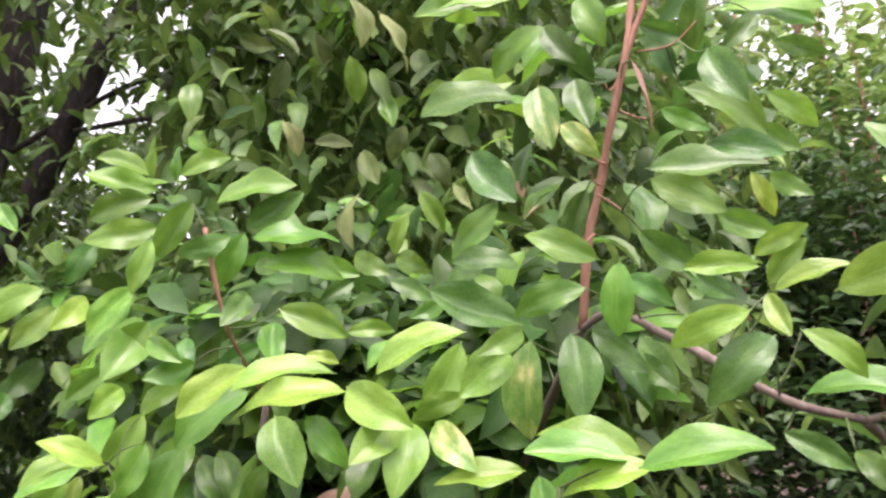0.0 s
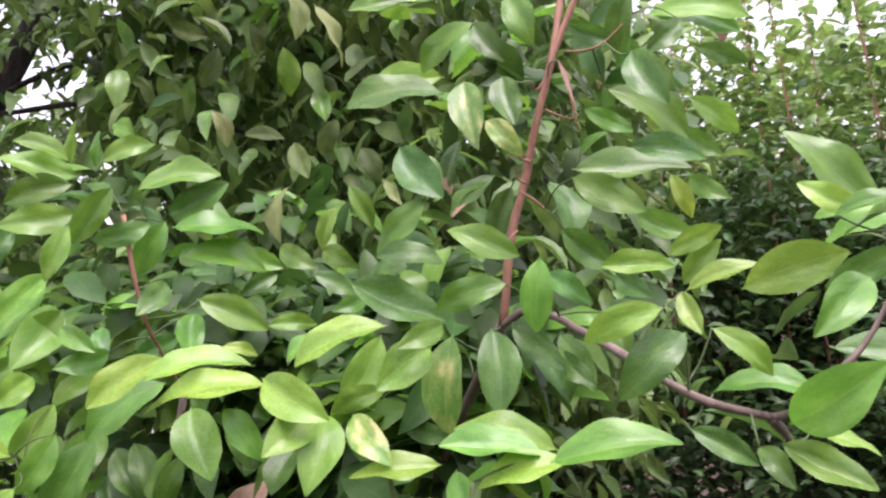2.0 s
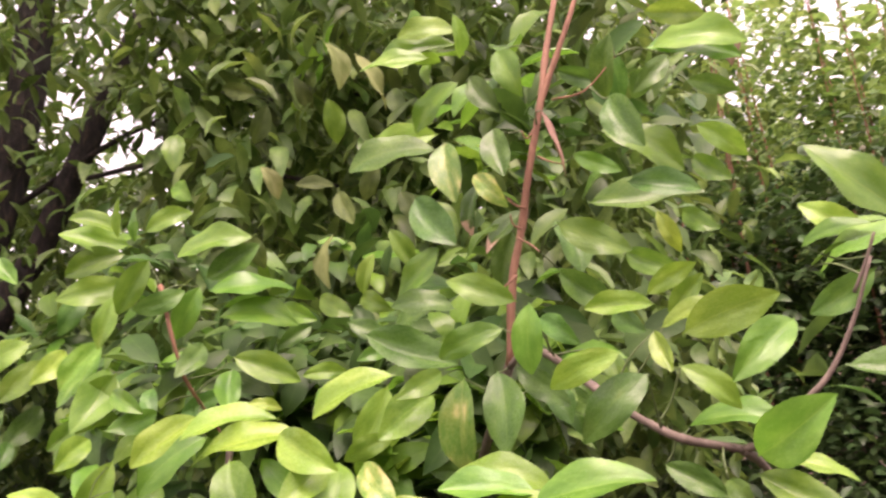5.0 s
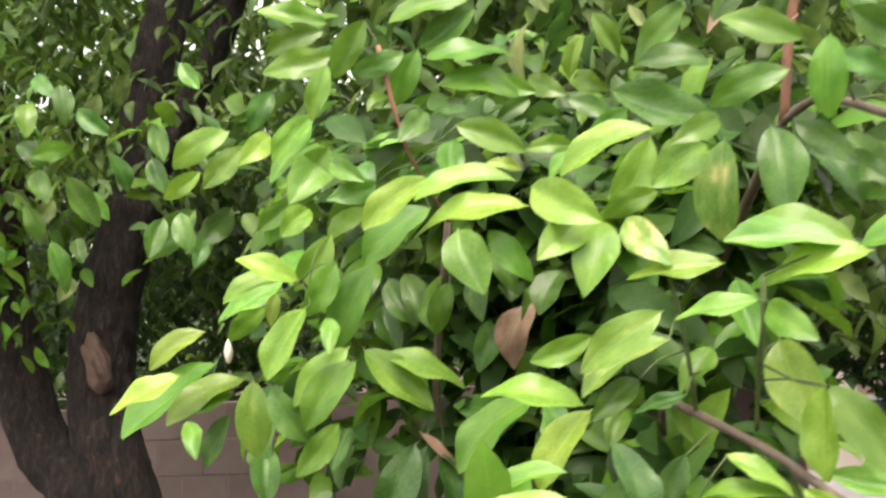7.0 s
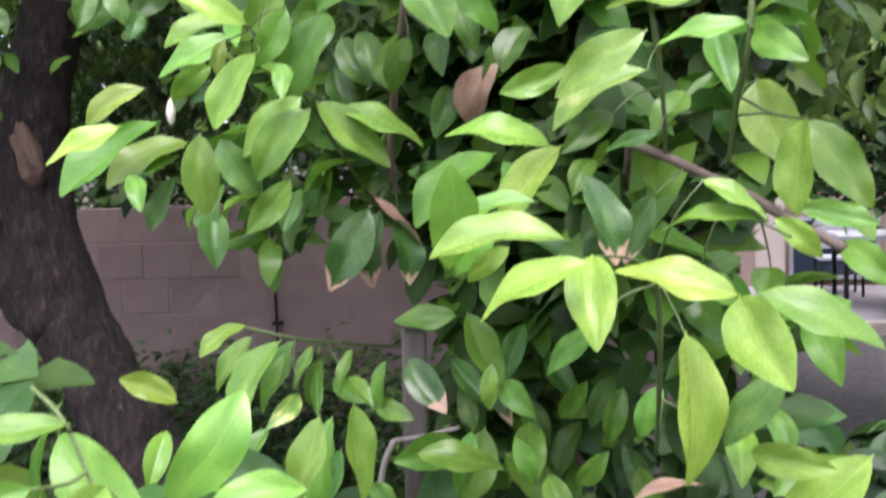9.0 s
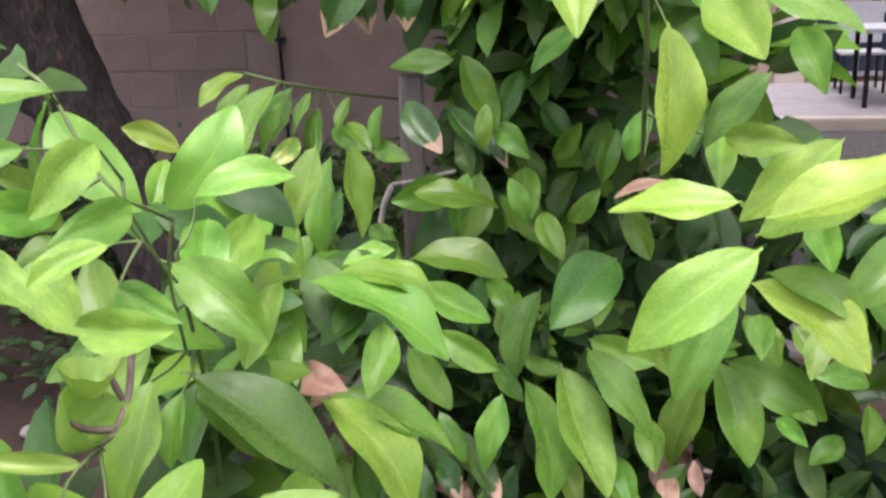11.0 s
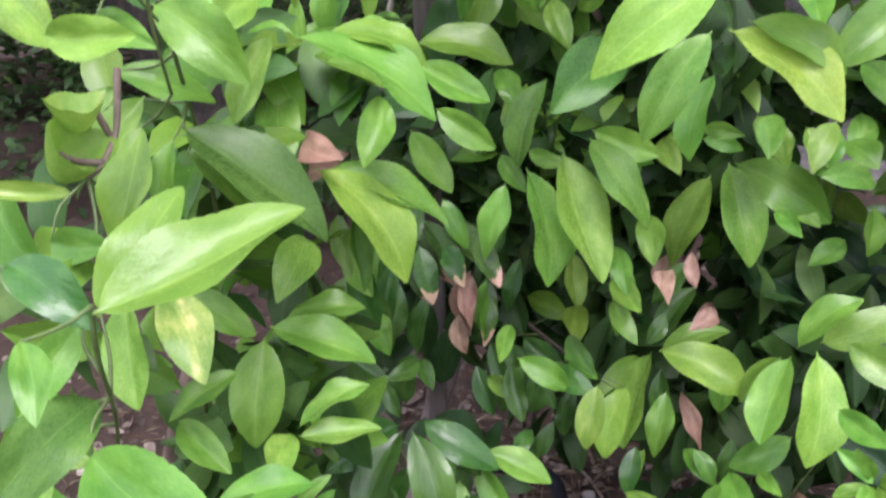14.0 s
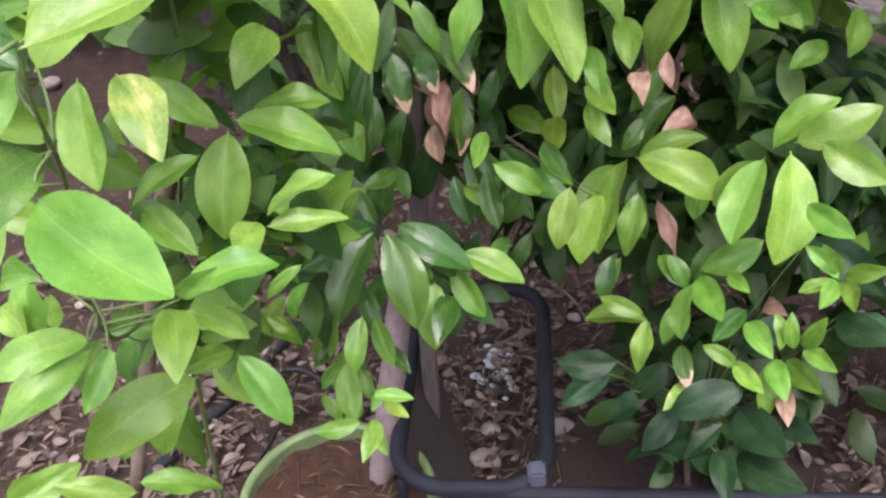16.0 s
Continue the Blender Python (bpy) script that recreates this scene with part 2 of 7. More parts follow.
M_RENDER = rough_mat("pink_render", (0.30, 0.215, 0.18), (0.38, 0.29, 0.25), 2.5, 0.9, 0.4, 40, dist=0.002)
M_TRIM = rough_mat("pale_trim", (0.48, 0.42, 0.37), (0.58, 0.51, 0.46), 4, 0.8, 0.2, 30)
M_BLACK = rough_mat("black_plastic", (0.008, 0.009, 0.013), (0.020, 0.022, 0.030), 12, 0.68, 0.15, 25, dist=0.0008)
M_TUB_IN = rough_mat("tub_inside", (0.075, 0.062, 0.056), (0.13, 0.110, 0.100), 9, 0.7, 0.25, 20, dist=0.001)
M_POT = rough_mat("green_pot_plastic", (0.085, 0.135, 0.055), (0.16, 0.23, 0.10), 16, 0.5, 0.15, 14, dist=0.0008)
M_CLIP = rough_mat("grey_plastic", (0.04, 0.05, 0.07), (0.08, 0.09, 0.12), 30, 0.45, 0.1)
M_HOSE = rough_mat("black_hose", (0.008, 0.008, 0.010), (0.022, 0.022, 0.026), 30, 0.5, 0.2, dist=0.001)
M_WOOD = rough_mat("weathered_wood", (0.055, 0.048, 0.044), (0.135, 0.118, 0.11), 14, 0.85, 0.7, 8, (1, 1, 0.12), dist=0.004)
M_WOOD_PALE = rough_mat("pale_dead_wood", (0.20, 0.17, 0.16), (0.38, 0.34, 0.33), 30, 0.85, 0.6, 7, (1, 1, 0.2), dist=0.002)
M_SCAR = rough_mat("pruned_scar", (0.07, 0.042, 0.030), (0.15, 0.10, 0.075), 18, 0.85, 0.5, 6, dist=0.006)
M_PAVE = rough_mat("pale_paving", (0.22, 0.20, 0.21), (0.32, 0.30, 0.31), 3, 0.9, 0.3, 40, dist=0.003)
M_GRAVEL = rough_mat("gravel", (0.10, 0.09, 0.09), (0.26, 0.24, 0.24), 26, 0.95, 1.0, 5, dist=0.02)
M_METAL = rough_mat("white_metal", (0.36, 0.37, 0.41), (0.46, 0.47, 0.51), 8, 0.45, 0.1)
M_BUD = rough_mat("bud", (0.62, 0.55, 0.46), (0.74, 0.68, 0.60), 90, 0.6, 0.2)
M_GREEN = rough_mat("green_fabric", (0.16, 0.36, 0.05), (0.24, 0.46, 0.08), 30, 0.9, 0.3)
M_STONE = rough_mat("stone", (0.13, 0.115, 0.105), (0.26, 0.24, 0.225), 30, 0.85, 0.4, 6, dist=0.003)
M_DEBRIS = rough_mat("debris", (0.20, 0.24, 0.26), (0.38, 0.43, 0.46), 60, 0.8, 0.4, 5, dist=0.002)
for q in (M_BLACK, M_CLIP, M_HOSE):
    q.node_tree.nodes["Principled BSDF"].inputs["Specular IOR Level"].default_value = 0.15
M_GLASS, gn, gl, gp = material("window_glass")
gp.inputs["Base Color"].default_value, gp.inputs["Roughness"].default_value = (0.03, 0.045, 0.07, 1), 0.06


# ---- mesh helpers ----
def mesh_of(name, verts, faces, mat, smooth=True):
    me = bpy.data.meshes.new(name)
    me.from_pydata([tuple(v) for v in verts], [], faces)
    me.materials.append(mat)
    if smooth:
        me.polygons.foreach_set("use_smooth", [True] * len(me.polygons))
    me.update()
    return me


def part(name, bm, mat, parent=None, label="", smooth=False):
    """Links a bmesh as one mesh object under a thing or a part."""
    me = bpy.data.meshes.new(name)
    bm.to_mesh(me)
    bm.free()
    me.materials.append(mat)
    if smooth:
        me.polygons.foreach_set("use_smooth", [True] * len(me.polygons))
    ob = new(name, me)
    if parent:
        ob.parent = parent
        ob.matrix_parent_inverse = parent.matrix_world.inverted()
    return tagged(ob, label)


def thing(name, label, category, at=(0, 0, 0), group="", kind=""):
    ob = new(name)
    ob.location = at
    ob.empty_display_size = 0.05
    bpy.context.view_layer.update()
    return tagged(ob, label, category, group, kind)


def smooth_line(points, steps=5):
    """Catmull-Rom through the points."""
    p = [Vector(q) for q in points]
    p = [p[0] * 2 - p[1]] + p + [p[-1] * 2 - p[-2]]
    out = []
    for i in range(1, len(p) - 2):
        a, b, c, d = p[i - 1], p[i], p[i + 1], p[i + 2]
        for k in range(steps):
            t = k / steps
            out.append(0.5 * (2 * b + (c - a) * t + (2 * a - 5 * b + 4 * c - d) * t * t + (3 * b - a - 3 * c + d) * t**3))
    return out + [p[-2]]


def tube_data(points, radii, sides=8, wob=0.0, seed=0):
    rnd = random.Random(seed)
    verts, faces = [], []
    prev = None
    for i, p in enumerate(points):
        d = (points[min(i + 1, len(points) - 1)] - points[max(i - 1, 0)]).normalized()
        u = d.cross(Vector((0, 0, 1)) if abs(d.z) < 0.9 else Vector((0, 1, 0))).normalized() if prev is None else (prev - d * prev.dot(d)).normalized()
        prev, v = u, d.cross(u)
        for k in range(sides):
            a = 2 * math.pi * k / sides
            r = radii[i] * (1 + wob * (noise.noise(Vector((math.cos(a) * 2, math.sin(a) * 2, i * 0.35 + seed))) + 0.3 * (rnd.random() - 0.5)))
            verts.append(p + (u * math.cos(a) + v * math.sin(a)) * r)
    n = len(points)
    for i in range(n - 1):
        for k in range(sides):
            a, b = i * sides + k, i * sides + (k + 1) % sides
            faces.append((a, b, b + sides, a + sides))
    faces.append(tuple(reversed(range(sides))))
    faces.append(tuple(range((n - 1) * sides, n * sides)))
    return verts, faces


def tube(name, points, r0, r1, mat, parent, sides=8, steps=5, wob=0.0, seed=0, label=""):
    line = smooth_line(points, steps)
    radii = [r0 + (r1 - r0) * i / (len(line) - 1) for i in range(len(line))]
    v, f = tube_data(line, radii, sides, wob, seed)
    ob = new(name, mesh_of(name, v, f, mat))
    ob.parent = parent
    if parent:
        ob.matrix_parent_inverse = parent.matrix_world.inverted()
    return tagged(ob, label)


# ---- leaves ----
def blade(fold, arch, wave, twist, slim, nx=4, ny=10, teeth=0.0):
    """Blade from the stalk at the origin to the tip at (0, 1, 0), one unit wide, face up: vertices, faces and the blade's own coordinates."""
    verts, uv, faces = [], [], []
    for j in range(ny + 1):
        s = 0.6 * j / ny + 0.2 * (1 - math.cos(math.pi * j / ny))
        q = max(0.0, (s - 0.04) / 0.96)
        bow = q**0.97
        half = 0.5 * math.sin(math.pi * bow) ** slim * (1 - 0.34 * max(0.0, (q - 0.72) / 0.28) ** 1.5)
        half = max(half, 0.02 if s < 0.5 else 0.003)
        mid = arch * 4 * s * (1 - s) - (0.12 + arch) * 1.6 * max(0.0, s - 0.62) ** 2
        sway = 0.4 * twist * 4 * s * (1 - s)
        for i in range(nx + 1):
            u = i / nx * 2 - 1
            edge = 1 + teeth * (-1) ** j * (1 if abs(u) > 0.99 and 0.08 < s < 0.97 else 0)
            x = u * half * edge
            z = mid + fold * abs(x) * (1 - 0.35 * abs(u)) + wave * 0.5 * math.sin(s * 11 + (1.9 if u > 0 else 0) + fold * 30) * u * u * half * 2
            a = twist * (s - 0.4)
            verts.append((sway + x * math.cos(a) - (z - mid) * math.sin(a), s, mid + x * math.sin(a) + (z - mid) * math.cos(a)))
            uv.append((u * 0.5 + 0.5, s))
    for j in range(ny):
        for i in range(nx):
            a = j * (nx + 1) + i
            faces.append((a, a + 1, a + nx + 2, a + nx + 1))
    return verts, faces, uv


def with_uv(me, uv):
    layer = me.uv_layers.new(name="blade")
    idx = np.empty(len(me.loops), dtype=np.int32)
    me.loops.foreach_get("vertex_index", idx)
    layer.data.foreach_set("uv", np.asarray(uv, dtype=np.float32)[idx].ravel())
    return me


def cupped(depth, slim, nx=6, ny=28):
    """A leaf that has drawn up into a bowl, its rim raised all round."""
    verts, faces, uv = blade(0.0, 0.0, 0.03, 0.1, slim, nx, ny, 0.012)
    return [(x * (1 - 0.25 * depth), s, z + depth * (1.4 * x * x * 2 + (2 * s - 1) ** 2)) for x, s, z in verts], faces, uv


SHAPES = [(0.30, 0.06, 0.04, 0.15, 0.58), (0.20, 0.10, 0.05, -0.22, 0.66), (0.40, 0.03, 0.03, 0.10, 0.60), (0.12, 0.08, 0.06, 0.28, 0.54),
          (0.26, 0.13, 0.04, -0.12, 0.68), (0.34, -0.02, 0.05, 0.22, 0.57), (-0.12, 0.09, 0.04, 0.18, 0.62), (0.22, 0.05, 0.07, -0.3, 0.64), (-0.06, 0.14, 0.03, -0.15, 0.56)]
CURLED = [(0.40, 0.12, 0.08, 0.6, 0.75), (0.5, 0.16, 0.07, -0.5, 0.72), (0.3, 0.20, 0.12, 0.8, 0.8)]
leaf_meshes = {}


def leaf_mesh(tone, k):
    if (tone, k) not in leaf_meshes:
        shape = CURLED[k % 3] if tone in "npc" else SHAPES[k]
        v, f, uv = cupped(0.42 + 0.1 * k, 0.42) if tone == "c" else blade(*shape, nx=6, ny=40, teeth=0.012)
        leaf_meshes[tone, k] = with_uv(mesh_of("leaf", v, f, LEAF[tone]), uv)
    return leaf_meshes[tone, k]


plant = None
bases, boughs = [], []
count = 0


def leaf(tone, bx, by, bz, tx, ty, tz, width, lean):
    """One leaf of the plant being built: stalk end, tip, width, and how far its face leans from upward, in degrees."""
    global count
    count += 1
    b, t = Vector((bx, by, bz)), Vector((tx, ty, tz))
    a = (t - b).normalized()
    up = Vector((0, 0, 1)) - a * a.z
    if up.length < 0.15:
        up = Vector((0, -1, 0)) - a * -a.y
    nrm = Matrix.Rotation(radians(lean), 3, a) @ up.normalized()
    side = a.cross(nrm)
    size = (t - b).length * (1.12 if (t - b).length < 0.065 else 1.05)
    m = Matrix.Identity(4)
    for i, (c, k) in enumerate(((side, width * (0.90 if tone == "q" or size < 0.06 else 1.0)), (a, size), (nrm, width * 1.4 if tone in "npc" else size))):
        for j in range(3):
            m[j][i] = c[j] * k
    m.translation = b
    ob = new("leaf", leaf_mesh(tone, count % 3 if tone in "npc" else (count * 7 + count // 5) % len(SHAPES)))
    home = min(boughs, key=lambda q: (q[0] - b).length)[1] if boughs else plant
    ob.parent = home
    ob.matrix_parent_inverse = home.matrix_world.inverted()
    ob.matrix_basis = m
    bases.append((b, (b + t) / 2, a, size))


def crowd(name, places, sizes, directions, normals, mat, parent=None, seed=0, low=True, slender=0.45):
    """Many leaves in one mesh: each from its stalk end along a direction, facing a normal."""
    rng = np.random.default_rng(seed)
    protos = [blade(*s, nx=2, ny=5) if low else blade(*s, nx=4, ny=6) for s in SHAPES]
    pv = np.array([p[0] for p in protos])
    fac, uv = np.array(protos[0][1]), np.array(protos[0][2])
    n, k = len(places), pv.shape[1]
    pick = rng.integers(0, len(protos), n)
    d = directions / np.linalg.norm(directions, axis=1, keepdims=True)
    nn = normals - (normals * d).sum(1, keepdims=True) * d
    nn /= np.linalg.norm(nn, axis=1, keepdims=True) + 1e-9
    sd = np.cross(d, nn)
    v = pv[pick]
    w = (sizes * slender * rng.uniform(0.85, 1.2, n))[:, None, None]
    s = sizes[:, None, None]
    world_v = places[:, None] + v[..., :1] * w * sd[:, None] + v[..., 1:2] * s * d[:, None] + v[..., 2:] * s * nn[:, None]
    faces = (fac[None] + (np.arange(n) * k)[:, None, None]).reshape(-1, 4)
    me = bpy.data.meshes.new(name)
    me.vertices.add(n * k)
    me.vertices.foreach_set("co", world_v.astype(np.float32).ravel())
    me.loops.add(faces.size)
    me.loops.foreach_set("vertex_index", faces.astype(np.int32).ravel())
    me.polygons.add(len(faces))
    me.polygons.foreach_set("loop_start", np.arange(0, faces.size, 4, dtype=np.int32))
    me.polygons.foreach_set("use_smooth", np.ones(len(faces), dtype=bool))
    me.update(calc_edges=True)
    with_uv(me, np.tile(uv, (n, 1)))
    me.materials.append(mat)
    ob = new(name, me)
    ob.parent = parent
    if parent:
        ob.matrix_parent_inverse = parent.matrix_world.inverted()
    return tagged(ob, kind="stuff")


def hanging(rng, n, droop=0.6, spread=1.0):
    """Directions that fan out sideways and hang a little, with faces turned up and about."""
    a = rng.uniform(0, 2 * math.pi, n)
    d = np.stack([np.cos(a) * spread, np.sin(a) * spread, -droop + rng.normal(0, 0.35, n)], 1)
    up = np.stack([rng.normal(0, 0.45, n), rng.normal(-0.25, 0.45, n), np.ones(n)], 1)
    return d, up


def whorls(rng, centres, droop=0.35):
    """Leaves in whorls, five to eight round each shoot end, spreading and drooping."""
    n = len(centres)
    k = rng.integers(5, 9, n)
    own = np.repeat(np.arange(n), k)
    m = len(own)
    axis = np.stack([rng.normal(0, 0.45, n), rng.normal(-0.5, 0.4, n), np.abs(rng.normal(0.8, 0.3, n))], 1)
    axis /= np.linalg.norm(axis, axis=1, keepdims=True)
    u = np.cross(axis, (0.3, 0.9, 0.1))
    u /= np.linalg.norm(u, axis=1, keepdims=True)
    v = np.cross(axis, u)
    turn = np.concatenate([np.arange(q) * 2.4 for q in k]) + rng.uniform(0, 6.3, n)[own] + rng.normal(0, 0.25, m)
    rise = np.concatenate([np.arange(q) / q for q in k])
    radial = u[own] * np.cos(turn)[:, None] + v[own] * np.sin(turn)[:, None]
    d = radial + axis[own] * (rise * 0.9 - 0.15)[:, None] + np.stack([0 * rise, 0 * rise, -droop + rng.normal(0, 0.15, m)], 1)
    d /= np.linalg.norm(d, axis=1, keepdims=True)
    p = centres[own] + axis[own] * (rise * 0.045)[:, None] + d * 0.008
    up = axis[own] + rng.normal(0, 0.22, (m, 3))
    return p, d, up


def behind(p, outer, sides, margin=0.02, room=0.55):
    """Which places lie deeper in the crown than the outer leaves, looked at from the given camera positions."""
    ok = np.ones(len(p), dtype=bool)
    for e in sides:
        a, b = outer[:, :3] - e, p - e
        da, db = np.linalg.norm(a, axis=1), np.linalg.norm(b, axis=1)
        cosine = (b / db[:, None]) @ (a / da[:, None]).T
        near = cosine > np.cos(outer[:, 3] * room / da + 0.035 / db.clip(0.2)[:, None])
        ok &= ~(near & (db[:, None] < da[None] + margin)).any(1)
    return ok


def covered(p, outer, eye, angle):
    """Which places lie close behind some outer leaf from a camera position, so that gaps between the boughs stay open.
    """
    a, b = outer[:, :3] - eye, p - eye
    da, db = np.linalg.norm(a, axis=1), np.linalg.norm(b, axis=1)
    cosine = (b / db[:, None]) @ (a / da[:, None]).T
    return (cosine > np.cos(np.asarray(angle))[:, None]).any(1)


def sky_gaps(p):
    """Leaves out the places in openings of the crowns, set by direction from the camera, where the sky shows through.
    """
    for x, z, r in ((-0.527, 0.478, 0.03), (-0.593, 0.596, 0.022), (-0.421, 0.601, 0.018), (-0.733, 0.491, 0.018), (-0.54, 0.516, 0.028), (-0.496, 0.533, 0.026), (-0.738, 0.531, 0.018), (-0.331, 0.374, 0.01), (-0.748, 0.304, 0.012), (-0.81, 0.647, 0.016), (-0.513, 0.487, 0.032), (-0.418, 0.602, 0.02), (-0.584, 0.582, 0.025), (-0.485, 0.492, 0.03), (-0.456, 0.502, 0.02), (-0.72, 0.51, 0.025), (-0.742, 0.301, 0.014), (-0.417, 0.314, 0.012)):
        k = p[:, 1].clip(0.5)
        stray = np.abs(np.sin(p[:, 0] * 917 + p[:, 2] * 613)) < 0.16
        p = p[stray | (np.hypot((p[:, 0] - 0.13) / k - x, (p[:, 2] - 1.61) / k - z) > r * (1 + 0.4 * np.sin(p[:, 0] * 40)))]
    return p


# three positions along the camera path, used to sort the filler leaves
CAMERA_EYES = (np.array((0.13, 0.02, 1.61)), np.array((0.07, 0.07, 1.50)), np.array((0.14, 0.03, 1.38)))


def twigs(name, pairs, mat, parent, r=0.0009):
    verts, faces = [], []
    for i, (a, b) in enumerate(pairs):
        mid = (a + b) / 2 + Vector((0.05, 0.12, -0.10)) * (a - b).length * math.sin(i * 2.4)
        line = smooth_line([b, mid, a], 3)
        v, f = tube_data(line, [r * (1.5 - 0.6 * q / (len(line) - 1)) for q in range(len(line))], 4)
        o = len(verts)
        verts += v
        faces += [tuple(x + o for x in g) for g in f]
    ob = new(name, mesh_of(name, verts, faces, mat))
    ob.parent = parent
    ob.matrix_parent_inverse = parent.matrix_world.inverted()
    return tagged(ob, kind="stuff")


def joins(samples, reach=0.11):
    pairs = []
    for b, mid, a, size in bases:
        q = min(samples, key=lambda s: (s - b).length)
        if 0.004 < (q - b).length < reach:
            pairs.append((b + a * size * 0.03, q))
    return pairs


# ---- ground and walls ----
def spread(near, far, n):
    s = np.linspace(-1, 1, n)
    return np.sign(s) * (near * np.abs(s) + far * np.abs(s) ** 7)


gx, gy = spread(6, 200, 90), spread(6, 200, 90) + 1.0
gv = [(x, y, 0.012 * noise.noise(Vector((x * 5, y * 5, 0))) + 0.02 * noise.noise(Vector((x * 1.3, y * 1.3, 4)))) for y in gy for x in gx]
gf = [(j * 90 + i, j * 90 + i + 1, j * 90 + i + 91, j * 90 + i + 90) for j in range(89) for i in range(89)]
ground = tagged(new("ground", mesh_of("ground", gv, gf, M_SOIL)), "reddish brown garden soil with bark mulch and dry litter", "ground", kind="structure")


def slab(name, x0, y0, z0, x1, y1, z1, mat, parent=None, bevel=0.0, label=""):
    bm = bmesh.new()
    bmesh.ops.create_cube(bm, size=1, matrix=Matrix.LocRotScale(((x0 + x1) / 2, (y0 + y1) / 2, (z0 + z1) / 2), None, (x1 - x0, y1 - y0, z1 - z0)))
    if bevel:
        bmesh.ops.bevel(bm, geom=bm.edges[:], offset=bevel, segments=2, affect="EDGES")
    return part(name, bm, mat, parent, label)


wall = tagged(slab("wall_north", -6.2, 4.508, -0.1, -2.03, 4.66, 1.40, M_MORTAR), "low garden wall of grey-brown concrete blocks", "wall", kind="structure")
plain = tagged(slab("wall_east", -2.027, 4.50, -0.1, 0.35, 4.66, 1.415, M_BLOCK), "smooth rendered stretch of low garden wall", "wall", kind="structure")
# three unseen walls added to close the plot and hold back low sky light
tagged(slab("wall_south", -6.2, -4.6, -0.1, 6.2, -4.4, 2.4, M_RENDER), "plain rendered wall, unseen, added to block low sky light", "wall", kind="structure")
tagged(slab("wall_west", -6.4, -4.6, -0.1, -6.203, 4.7, 2.2, M_RENDER), "plain rendered side wall, unseen, added to block low sky light", "wall", kind="structure")
tagged(slab("wall_far_east", 6.203, -4.6, -0.1, 6.4, 12.0, 2.6, M_RENDER), "plain rendered far side wall, unseen, added to block low sky light", "wall", kind="structure")
pipe = thing("drain_pipe", "thin dark pipe standing against the garden wall", "pipe", (-1.98, 4.47, 0))
tube("pipe", [(-1.98, 4.47, 0), (-1.98, 4.47, 0.7), (-1.98, 4.47, 1.42)], 0.009, 0.009, M_HOSE, pipe, 10)
for k in range(3):
    slab("bracket", -2.005, 4.455, 0.35 + 0.4 * k, -1.955, 4.507, 0.37 + 0.4 * k, M_HOSE, pipe, 0.004)

# ---- far side: gravel, kerb, paving and the house ----
gravel = tagged(slab("gravel", 0.4, 3.4, -0.06, 6.0, 8.2, 0.03, M_GRAVEL), "pale gravel bed", "gravel", kind="structure")
kerb = tagged(slab("kerb", 0.4, 8.2, -0.06, 6.0, 8.38, 0.13, M_TRIM, None, 0.015), "pale concrete kerb", "kerb", kind="structure")
paving = tagged(slab("pavement", 0.4, 8.38, -0.06, 6.0, 11.0, 0.09, M_PAVE), "pale patio paving", "paving", kind="structure")
house = thing("house", "pink rendered house with a dark window", "house", (2.4, 11.6, 0))
slab("wall", 0.62, 11.0, -0.1, 0.98, 11.8, 5.2, M_RENDER, house)
slab("corner_trim", 0.98, 10.97, -0.1, 1.30, 11.3, 5.2, M_TRIM, house, 0.01, "pale corner pillar")
slab("wall", 1.30, 11.5, -0.1, 5.5, 11.8, 5.2, M_RENDER, house)
slab("roof", 0.5, 10.7, 5.2, 5.8, 12.6, 5.45, M_TRIM, house, 0.02)
win = slab("window", 1.45, 11.47, 0.15, 2.35, 11.52, 0.80, M_GLASS, house)
slab("frame", 1.40, 11.455, 0.10, 2.40, 11.499, 0.148, M_METAL, win)
slab("frame", 1.40, 11.455, 0.802, 2.40, 11.499, 0.85, M_METAL, win)
for x in (1.40, 1.88, 2.352):
    slab("frame", x, 11.455, 0.15, x + 0.046, 11.499, 0.80, M_METAL, win)
table = thing("patio_table", "pale metal patio table on slim legs", "table", (2.0, 9.4, 0.09))
slab("tabletop", 1.55, 9.0, 0.76, 2.55, 9.8, 0.80, M_METAL, table, 0.008)
for x in (1.6, 2.46):
    for y in (9.05, 9.7):
        slab("leg", x, y, 0.09, x + 0.04, y + 0.04, 0.76, M_HOSE, table)


def patio_chair(x, y, label, cushion=False):
    ch = thing("patio_chair", label, "chair", (x, y, 0.09), "chairs on the patio")
    slab("seat", x - 0.22, y - 0.22, 0.47, x + 0.22, y + 0.22, 0.50, M_METAL, ch, 0.01)
    slab("backrest", x - 0.22, y + 0.20, 0.56, x + 0.22, y + 0.235, 0.98, M_METAL, ch, 0.012)
    for q in (-0.21, 0.185):
        slab("leg", x + q, y - 0.21, 0.09, x + q + 0.025, y - 0.185, 0.47, M_HOSE, ch)
        slab("leg", x + q, y + 0.205, 0.09, x + q + 0.025, y + 0.23, 0.56, M_HOSE, ch)
    if cushion:
        slab("cushion", x - 0.19, y - 0.19, 0.50, x + 0.19, y + 0.19, 0.56, M_GREEN, ch, 0.02, "bright green cushion")


patio_chair(2.15, 8.72, "white metal patio chair with a green cushion", True)
patio_chair(1.75, 10.25, "white metal patio chair with a straight back")

